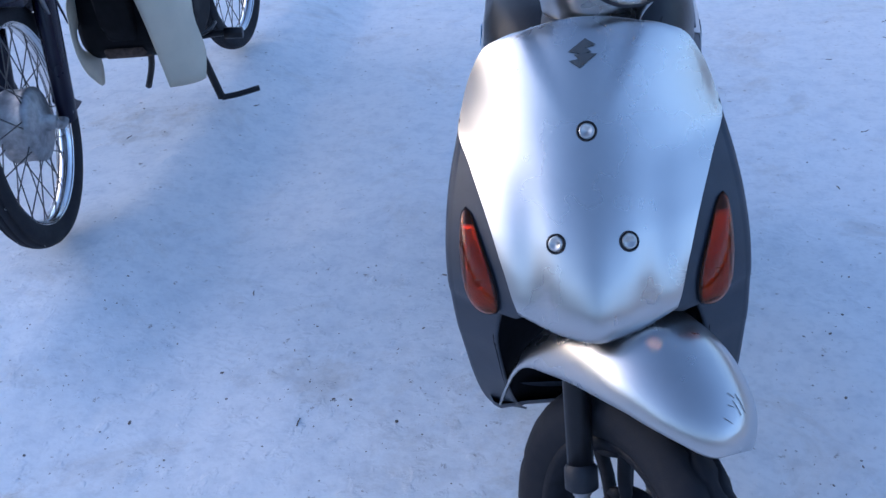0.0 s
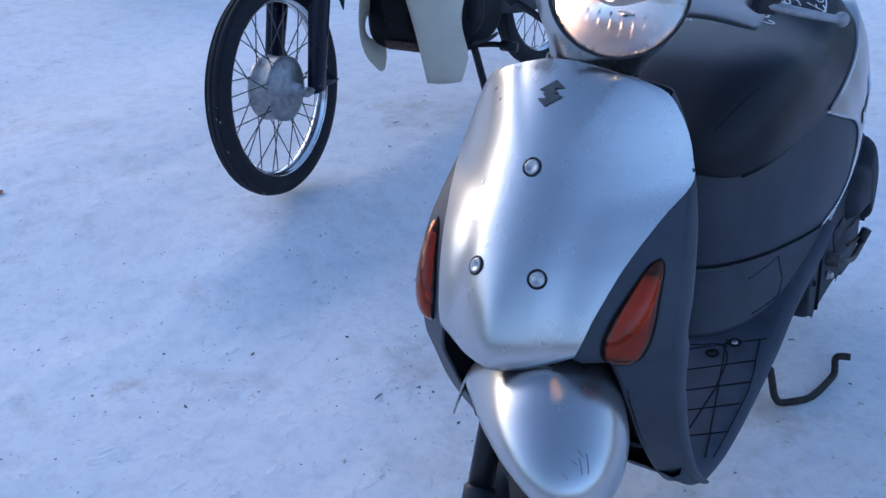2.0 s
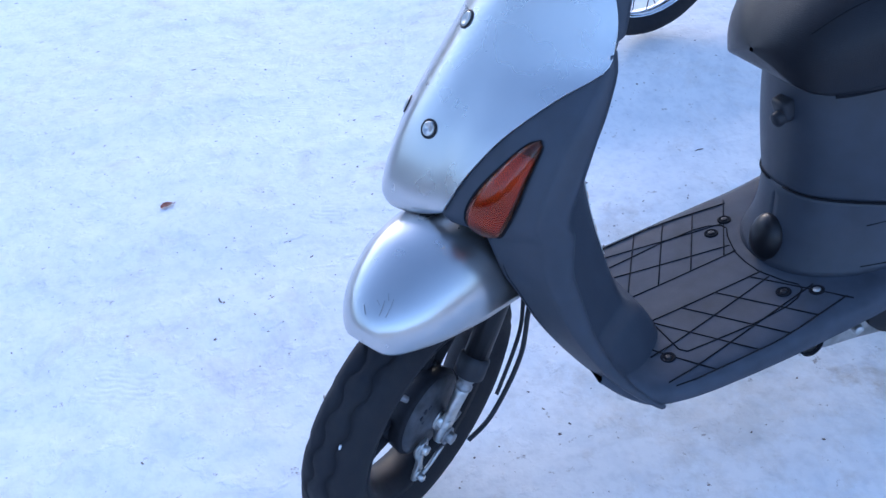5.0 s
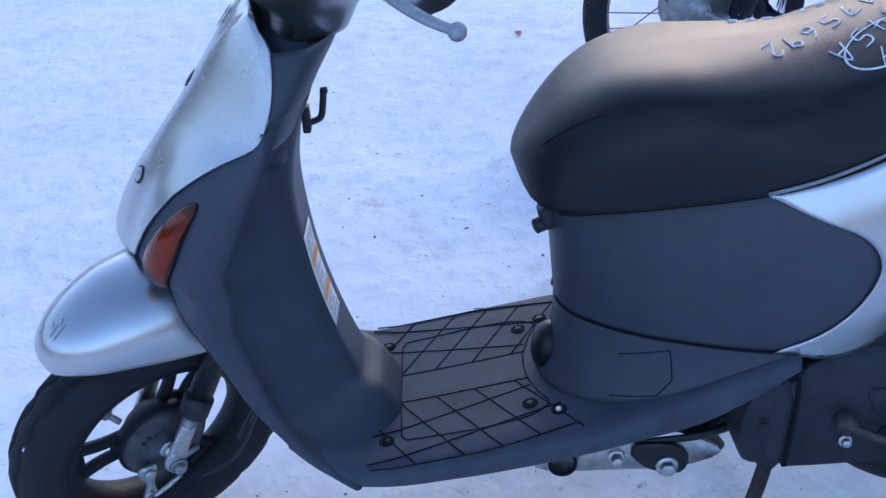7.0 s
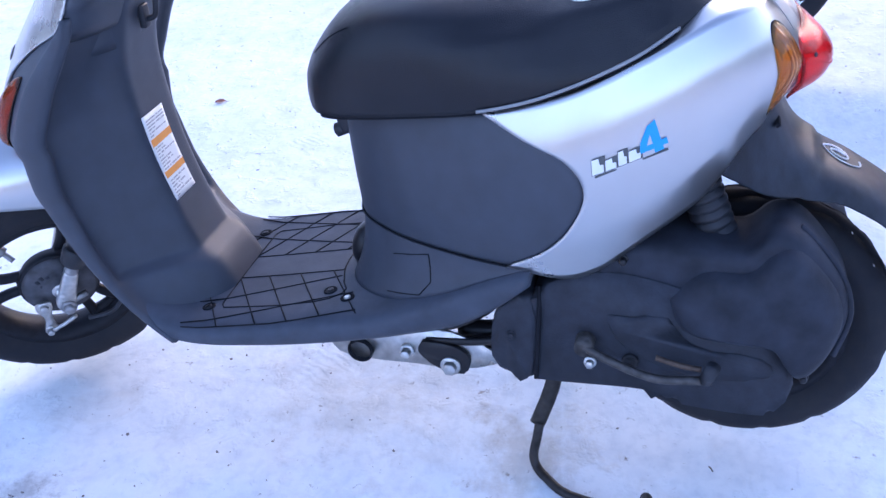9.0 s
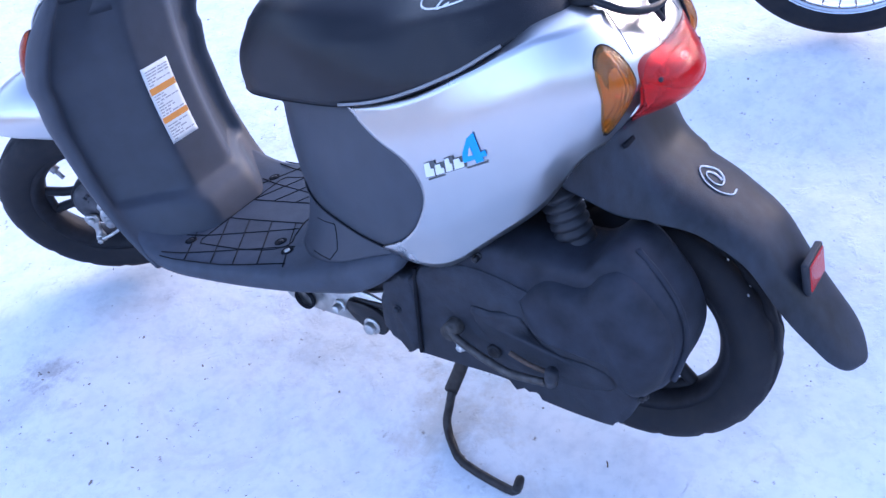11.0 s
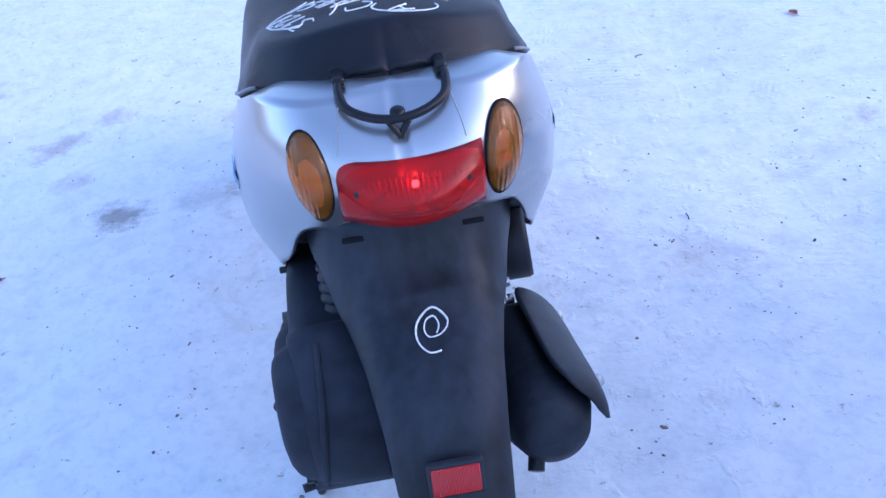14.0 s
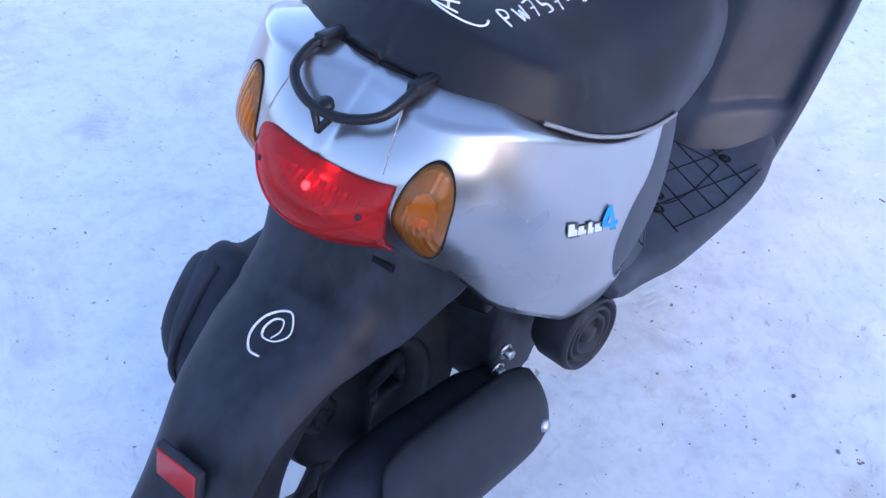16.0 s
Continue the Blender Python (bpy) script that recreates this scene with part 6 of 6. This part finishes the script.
# ---------------------------------------------------------------- commuter motorcycle behind
def wire_wheel(name, parent, m, r=0.272, rim=0.222, half=0.030, label="", drum=True):
    bm = bmesh.new()
    prof = [(-0.62, rim - 0.002), (-0.9, rim + 0.010), (-1.0, lerp(rim, r, 0.5)), (-0.86, r - 0.010), (-0.62, r - 0.004), (-0.56, r - 0.007), (-0.48, r - 0.007), (-0.42, r - 0.002), (-0.06, r), (-0.03, r - 0.004), (0.03, r - 0.004), (0.06, r),
            (0.42, r - 0.002), (0.48, r - 0.007), (0.56, r - 0.007), (0.62, r - 0.004), (0.86, r - 0.010), (1.0, lerp(rim, r, 0.5)), (0.9, rim + 0.010), (0.62, rim - 0.002)]
    lathe(bm, [(rr, x * half) for x, rr in prof], 80)
    tyre = part(name, bm, RUBBER, parent, label, m=m)
    bm = bmesh.new()
    lathe(bm, [(rim - 0.004, -0.019), (rim + 0.006, -0.021), (rim + 0.007, -0.017), (rim - 0.006, -0.013), (rim - 0.011, 0), (rim - 0.006, 0.013), (rim + 0.007, 0.017), (rim + 0.006, 0.021), (rim - 0.004, 0.019)], 72)
    part("rim", bm, CHROME, tyre, "chromed steel rim", m=m, solid=0.002)
    for k in range(36):
        bm = bmesh.new()
        side = 1 if k % 2 else -1
        a0 = 2 * math.pi * k / 36
        a1 = a0 + (0.42 if (k // 2) % 2 else -0.42)
        tube(bm, [(side * 0.030, 0.060 * math.cos(a1), 0.060 * math.sin(a1)), (side * 0.004, (rim - 0.008) * math.cos(a0), (rim - 0.008) * math.sin(a0))], 0.0016, 5, 1)
        part("wire_spoke", bm, SPOKE, tyre, m=m)
    bm = bmesh.new()
    lathe(bm, [(0, -0.055), (0.012, -0.055), (0.014, -0.042), (0.060, -0.040), (0.078, -0.034), (0.082, -0.024), (0.079, -0.018), (0.079, 0.016), (0.082, 0.020), (0.081, 0.032), (0.062, 0.040), (0.020, 0.046), (0.014, 0.070), (0, 0.070)], 44)
    part("hub", bm, ALLOY, tyre, "dull alloy drum hub", m=m)
    return tyre


cub = new("motorcycle")
CUB_TURN = 1.5
cub.matrix_world = Matrix.Translation((-1.206, 0.950, 0.088)) @ pose(0, 0, 0, 0, -2.0, -CUB_TURN)
tagged(cub, "dark blue commuter motorcycle with a cream leg shield parked on snow", "motorcycle")
CF = Matrix.Translation((0, 0.085, 0.272)) @ pose(0, 0, 0, 0, 0, 10)
cub_front = wire_wheel("front_wheel", cub, CF, label="black ribbed front tyre with wire spokes")
tread_snow(cub_front, CF, 0.272, 0.030, 70, 5)
CS = Matrix.Translation((0, 0.085, 0)) @ pose(0, 0, 0, 0, 0, 10) @ Matrix.Translation((0, -0.085, 0))
# fork covers
for side in (1, -1):
    bm = bmesh.new()
    sheet(bm, lambda a, t: (side * lerp(0.066, 0.058, t) + lerp(0.020, 0.026, t) * math.cos(a), lerp(0.165, 0.300, t) + lerp(0.030, 0.052, t) * math.sin(a), lerp(0.245, 0.66, t)), ring(20), steps(0, 1, 8), close_u=True)
    leg = part("fork_cover", bm, NAVY, cub, "dark blue pressed fork leg", m=CS, solid=0.003)
    bm = bmesh.new()
    tube(bm, [(side * 0.062, 0.165, 0.262), (side * 0.064, 0.120, 0.250), (side * 0.062, 0.085, 0.272)], 0.013, 10, 4, 0.7)
    bolt(bm, (side * 0.070, 0.165, 0.262), (side, 0, 0), 0.010, 0.014)
    part("fork_link", bm, ALLOY, leg, m=CS)
    bm = bmesh.new()
    slab(bm, [(0.180, 0.290), (0.222, 0.345), (0.240, 0.275), (0.268, 0.252), (0.298, 0.236), (0.215, 0.240)], side * 0.052, side * 0.060, 0.002, 1, 2)
    part("fork_fin", bm, NAVY, leg, m=CS)
bm = bmesh.new()


def cub_guard(u, a):
    """a: degrees from straight behind, over the top, to the tip in front."""
    w = 0.068 * sp(a, (25, 0.9), (60, 1.0), (84, 1.0), (94, 0.88), (102, 0.62), (107, 0.34), (109.5, 0.04))
    rad = sp(a, (25, 0.365), (60, 0.358), (73, 0.341), (84, 0.311), (97, 0.285), (109.5, 0.268)) - 0.085 * (1 - 0.85 * smooth(80, 109, a)) * abs(u) ** 2.2
    return (w * u, 0.100 + rad * math.cos(radians(a)), 0.292 + rad * math.sin(radians(a)))


sheet(bm, cub_guard, steps(-1, 1, 14), steps(25, 109.5, 36))
part("front_fender", bm, NAVY, cub, "glossy dark blue front mudguard", m=CS, solid=0.003)
bm = bmesh.new()
sheet(bm, lambda a, t: (0.084 * math.cos(a) * lerp(1, 0.85, t), lerp(0.205, 0.36, t) + 0.088 * math.sin(a), lerp(0.545, 0.92, t)), ring(20), steps(0, 1, 8), close_u=True)
part("head_cover", bm, NAVY, cub, "dark blue steering head cover", m=CS, solid=0.003)
bm = bmesh.new()
block(bm, (0.30, 0.20, 0.016), pose(0.0, 0.135, 0.735, -4, 0, 0), 0.006)
for k in range(-2, 3):
    tube(bm, [(0.055 * k, 0.045, 0.733), (0.055 * k, 0.225, 0.745)], 0.005, 6, 1)
rack = part("front_rack", bm, BLACKMETAL, cub, "flat black rack over the front wheel", m=CS)
for side in (1, -1):
    bm = bmesh.new()
    tube(bm, [(side * 0.075, 0.070, 0.728), (side * 0.082, 0.140, 0.60), (side * 0.074, 0.215, 0.47)], 0.005, 8, 3)
    part("rack_stay", bm, ALLOY, rack, "thin metal rack stay", m=CS)
# leg shield
bm = bmesh.new()


def cub_shield(side):
    def fn(u, t):
        z = lerp(0.170, 0.86, t)
        yf = sp(z, (0.17, 0.545), (0.34, 0.500), (0.55, 0.430), (0.86, 0.360))
        dep = sp(z, (0.17, 0.055), (0.23, 0.110), (0.34, 0.115), (0.45, 0.200), (0.52, 0.240), (0.60, 0.215), (0.86, 0.14))
        x = lerp(0.135, 0.215, u) + 0.030 * math.sin(u * math.pi) * 0.6
        return (side * x, yf + dep * u ** 1.3, z)
    return fn


for side, foot in ((1, 0.0), (-1, 0.42)):
    sheet(bm, cub_shield(side), steps(0, 1, 12), steps(foot, 1, 24))
sheet(bm, lambda u, t: (0.135 * u, sp(lerp(0.56, 0.86, t), (0.20, 0.535), (0.34, 0.500), (0.55, 0.430), (0.86, 0.360)) - 0.03 * (1 - u * u), lerp(0.56, 0.86, t)), steps(-1, 1, 12), steps(0, 1, 8))
part("leg_shield", bm, CREAM, cub, "cream plastic leg shield", solid=0.004)
# far wing of the shield, with a round hole and a pointed foot
bm = bmesh.new()
hole_y, hole_z = 0.620, 0.300


def under_plate(a, r):
    """From the round hole out to the edge of the plate, which runs to a point below."""
    deg = math.degrees(a) % 360
    far = sp(deg, (0, 0.058), (45, 0.070), (85, 0.112), (110, 0.112), (140, 0.080), (180, 0.068), (225, 0.082), (262, 0.118), (280, 0.150), (290, 0.128), (305, 0.088), (330, 0.066), (360, 0.058))
    rad = lerp(0.041, far, r)
    return (-0.100, hole_y + rad * math.cos(a), hole_z + rad * math.sin(a))


sheet(bm, under_plate, ring(56), [0, 0.5, 1], close_u=True)
part("under_shield", bm, CREAM, cub, "cream far shield wing with a round hole", solid=0.003)
# engine
bm = bmesh.new()
slab(bm, [(0.555, 0.52), (0.575, 0.40), (0.590, 0.300), (0.63, 0.262), (0.68, 0.252), (0.72, 0.30), (0.70, 0.44), (0.62, 0.54)], -0.030, 0.060, 0.015, 2, 3)
slab(bm, [(0.640, 0.45), (0.640, 0.33), (0.660, 0.27), (0.72, 0.26), (0.74, 0.40), (0.68, 0.46)], 0.05, 0.085, 0.012, 2, 3)
slab(bm, [(0.62, 0.40), (0.60, 0.28), (0.68, 0.215), (0.90, 0.195), (1.00, 0.24), (1.02, 0.36), (0.92, 0.43), (0.74, 0.45)], -0.11, 0.11, 0.02, 3, 4)
cub_engine = part("engine", bm, mat("grimy_engine_black", (0.006, 0.006, 0.008), 0.6, 0.2, 0.3, 40, 0.5, 200, spec=0.15), cub, "grimy black engine")
bm = bmesh.new()
lathe(bm, [(0.0, 0.135), (0.06, 0.135), (0.078, 0.125), (0.082, 0.10), (0.082, 0.05)], 36, pose(0, 0.80, 0.32))
lathe(bm, [(0.0, 0.142), (0.035, 0.142), (0.040, 0.13)], 26, pose(0, 0.80, 0.32))
part("flywheel_cover", bm, cub_engine.data.materials[0], cub_engine)
bm = bmesh.new()
slab(bm, [(0.60, 0.262), (0.61, 0.235), (0.63, 0.250), (0.65, 0.222), (0.68, 0.245), (0.71, 0.232), (0.72, 0.265)], -0.05, 0.06, 0.004, 1, 2)
part("rusty_guard", bm, RUST, cub_engine, "rusty exhaust bracket")
bm = bmesh.new()
tube(bm, [(0.11, 0.86, 0.20), (0.17, 0.865, 0.205), (0.225, 0.87, 0.20)], 0.009, 8, 3)
tube(bm, [(0.185, 0.868, 0.203), (0.235, 0.872, 0.200)], 0.016, 10, 1)
tube(bm, [(0.13, 0.78, 0.225), (0.15, 0.84, 0.222), (0.15, 0.90, 0.228)], 0.006, 8, 3)
part("foot_peg", bm, BLACKMETAL, cub, "black foot peg and gear pedal")
bm = bmesh.new()
tube(bm, [(0.10, 0.845, 0.20), (0.115, 0.858, 0.11), (0.132, 0.868, 0.012)], 0.012, 8, 3)
tube(bm, [(0.132, 0.868, 0.012), (0.175, 0.90, 0.008), (0.225, 0.935, 0.010)], 0.009, 8, 3)
part("side_stand", bm, BLACKMETAL, cub, "black side stand")
bm = bmesh.new()
tube(bm, [(-0.07, 0.92, 0.20), (-0.10, 0.96, 0.10), (-0.14, 0.98, 0.02)], 0.010, 8, 3)
part("stand_leg", bm, BLACKMETAL, cub)
# frame, chain case, rear wheel
bm = bmesh.new()
tube(bm, [(0, 0.36, 0.78), (0, 0.52, 0.60), (0, 0.80, 0.52), (0, 1.02, 0.56)], 0.055, 14)
slab(bm, [(0.92, 0.70), (0.94, 0.45), (1.02, 0.36), (1.16, 0.40), (1.40, 0.56), (1.62, 0.62), (1.60, 0.70), (1.30, 0.74)], -0.085, 0.085, 0.02, 2, 4)
part("frame_body", bm, NAVY, cub, "dark blue pressed frame")
bm = bmesh.new()
block(bm, (0.003, 0.075, 0.016), pose(0.058, 0.66, 0.565, -8, 0, 0), 0.001)
part("badge", bm, PAPER, cub, "small white badge")
bm = bmesh.new()
slab(bm, [(0.98, 0.36), (1.00, 0.27), (1.20, 0.225), (1.46, 0.215), (1.50, 0.27), (1.46, 0.34), (1.20, 0.36)], 0.062, 0.092, 0.01, 2, 4)
part("chain_case", bm, BLACKMETAL, cub, "black chain case")
CR = Matrix.Translation((0.03, 1.38, 0.272))
wire_wheel("rear_wheel", cub, CR, label="black rear tyre with wire spokes")
bm = bmesh.new()
slab(bm, [(0.92, 0.80), (0.95, 0.76), (1.30, 0.775), (1.52, 0.80), (1.50, 0.85), (1.2, 0.84)], -0.11, 0.11, 0.02, 3, 4)
part("saddle", bm, VINYL, cub, "black saddle")
bm = bmesh.new()
tube(bm, [(-0.30, 0.42, 1.02), (-0.12, 0.36, 0.98), (0.12, 0.36, 0.98), (0.30, 0.42, 1.02)], 0.012, 10)
part("handlebar", bm, BLACKMETAL, cub, m=CS)

# ---------------------------------------------------------------- another parked motorcycle, only its wheel end in view
far_bike = new("motorcycle")
far_bike.matrix_world = Matrix.Translation((-3.95, 2.95, 0)) @ pose(0, 0, 0, 0, 0, -8)
tagged(far_bike, "dark motorcycle parked farther off on the snow", "motorcycle")
wire_wheel("front_wheel", far_bike, Matrix.Translation((0, 0, 0.272)), label="black front tyre with wire spokes")
for side in (1, -1):
    bm = bmesh.new()
    tube(bm, [(side * 0.06, 0.0, 0.272), (side * 0.06, 0.16, 0.62), (side * 0.055, 0.26, 0.86)], 0.017, 10)
    part("fork_leg", bm, BLACKMETAL, far_bike)
bm = bmesh.new()
sheet(bm, lambda u, a: (0.06 * u, (0.31 - 0.04 * abs(u) ** 2.5) * math.cos(a), 0.272 + (0.31 - 0.04 * abs(u) ** 2.5) * math.sin(a)), steps(-1, 1, 10), steps(radians(25), radians(165), 20))
part("front_fender", bm, NAVY, far_bike, solid=0.003)
bm = bmesh.new()
tube(bm, [(0, 0.24, 0.80), (0, 0.55, 0.66), (0, 0.95, 0.60), (0, 1.3, 0.64)], 0.06, 12)
slab(bm, [(0.5, 0.5), (0.52, 0.28), (0.85, 0.22), (0.95, 0.4), (0.8, 0.56)], -0.1, 0.1, 0.02, 2, 3)
part("frame_body", bm, NAVY, far_bike)
wire_wheel("rear_wheel", far_bike, Matrix.Translation((0, 1.22, 0.272)))

# ---------------------------------------------------------------- dirt crumbs and twigs on the snow
rng = random.Random(21)
bm = bmesh.new()
for k in range(800):
    x, y = rng.uniform(-2.2, 1.7), rng.uniform(-0.9, 3.0)
    if k < 380:
        ang = rng.uniform(0, 6.28)
        cx, cy = rng.choice(((-0.75, 0.35), (-0.45, 0.55), (0.45, 0.75), (-1.0, 0.8), (0.65, 0.1), (-0.3, 1.0), (0.35, 0.35), (-0.6, -0.1), (-0.53, 0.60), (-0.99, 0.23), (-1.5, 0.17), (-0.47, 0.54), (-0.12, 0.38), (0.34, 0.03), (0.36, -0.28), (-0.99, 0.56), (-1.66, 0.45)))
        d = rng.expovariate(1 / 0.22)
        x, y = cx + d * math.cos(ang), cy + d * math.sin(ang)
    r = rng.uniform(0.0008, 0.0022) * (1.8 if rng.random() < 0.10 else 1)
    z = ground_height(x, y) + r * 0.1
    st = rng.uniform(0.5, 2.2)
    mm = Matrix.Translation((x, y, z)) @ Euler((rng.uniform(0, 0.5), rng.uniform(0, 0.5), rng.uniform(0, 6.3))).to_matrix().to_4x4() @ Matrix.Diagonal((r * st, r, r * 0.5, 1))
    bmesh.ops.create_icosphere(bm, subdivisions=1, radius=1.0, matrix=mm)
crumbs = part("dirt_crumbs", bm, mat("dirt_crumb", (0.26, 0.22, 0.19), 0.9, 0.0, 0.4, 60), flat=True)
tagged(crumbs, "scattered brown dirt crumbs on the snow", "dirt", kind="stuff")
bm = bmesh.new()
for k in range(22):
    x, y, a = rng.uniform(-2.0, 1.5), rng.uniform(-0.8, 2.6), rng.uniform(0, 6.28)
    ln = rng.uniform(0.008, 0.026)
    p = [(x + ln * t * math.cos(a + 0.3 * t), y + ln * t * math.sin(a + 0.3 * t)) for t in (0, 0.5, 1)]
    tube(bm, [(px, py, ground_height(px, py) + 0.0008) for px, py in p], 0.0011, 5, 2)
twigs = part("twigs", bm, mat("twig_brown", (0.16, 0.11, 0.07), 0.85, 0.0, 0.3, 60))
tagged(twigs, "tiny brown twigs and straw lying on the snow", "twigs", kind="stuff")

# low ridges that tyres pressed up in the snow: a comb of bars and a long band of short chevrons
rng = random.Random(33)
bm = bmesh.new()


def snow_ridge(a, b, r):
    mid = (a[0] + b[0]) / 2 + rng.uniform(-0.002, 0.002), (a[1] + b[1]) / 2 + rng.uniform(-0.002, 0.002)
    tube(bm, [(x, y, ground_height(x, y) - r * 0.35) for x, y in (a, mid, b)], (r * 0.8, r), 8, 3)


for k in range(10):
    x, y = 1.073 - 0.0105 * k, 0.690 + 0.0105 * k
    snow_ridge((x, y), (x - 0.075 * rng.uniform(0.8, 1.1), y - 0.042 * rng.uniform(0.8, 1.1)), 0.0042)
for k in range(46):
    t = k / 45
    x, y = lerp(1.44, 0.88, t) + rng.uniform(-0.006, 0.006), lerp(0.36, -0.34, t) + rng.uniform(-0.006, 0.006)
    if rng.random() < 0.8:
        snow_ridge((x, y), (x - 0.020, y + rng.uniform(-0.004, 0.004)), rng.uniform(0.0022, 0.0042))
    if rng.random() < 0.6:
        snow_ridge((x + 0.05, y - 0.045), (x + 0.055, y - 0.066), rng.uniform(0.0022, 0.0042))
tracks = part("tyre_tracks", bm, SNOW)
tagged(tracks, "faint tyre tracks pressed into the packed snow", "snow tracks", kind="stuff")

# ---------------------------------------------------------------- dry leaves
def dry_leaf(x, y, turn, size):
    bm = bmesh.new()

    def fn(u, t):
        w = 0.36 * math.sin(math.pi * min(max(t, 0.02), 0.98)) ** 0.7 * (1 + 0.18 * math.sin(19 * t))
        return (u * w * size, (t - 0.5) * size, 0.10 * size * (abs(u) ** 1.5 + 0.6 * math.sin(3 * t)))
    sheet(bm, fn, steps(-1, 1, 6), steps(0, 1, 10))
    tube(bm, [(0, 0.48 * size, 0.01 * size), (0.05 * size, 0.75 * size, 0.02 * size)], 0.0007, 5, 2)
    ob = part("dry_leaf", bm, LEAF, solid=0.0006)
    ob.matrix_world = Matrix.Translation((x, y, ground_height(x, y) + 0.0015)) @ pose(0, 0, 0, 0, 0, turn)
    tagged(ob, "curled reddish brown dry leaf on the snow", "leaf", group="leaves on the snow")


LEAF = mat("dry_leaf", (0.34, 0.13, 0.09), 0.8, 0.0, 0.3, 90)
for x, y, turn, size in ((-1.04, -0.24, 20, 0.028), (-1.94, 0.68, 70, 0.030), (0.86, 0.22, 130, 0.024)):
    dry_leaf(x, y, turn, size)
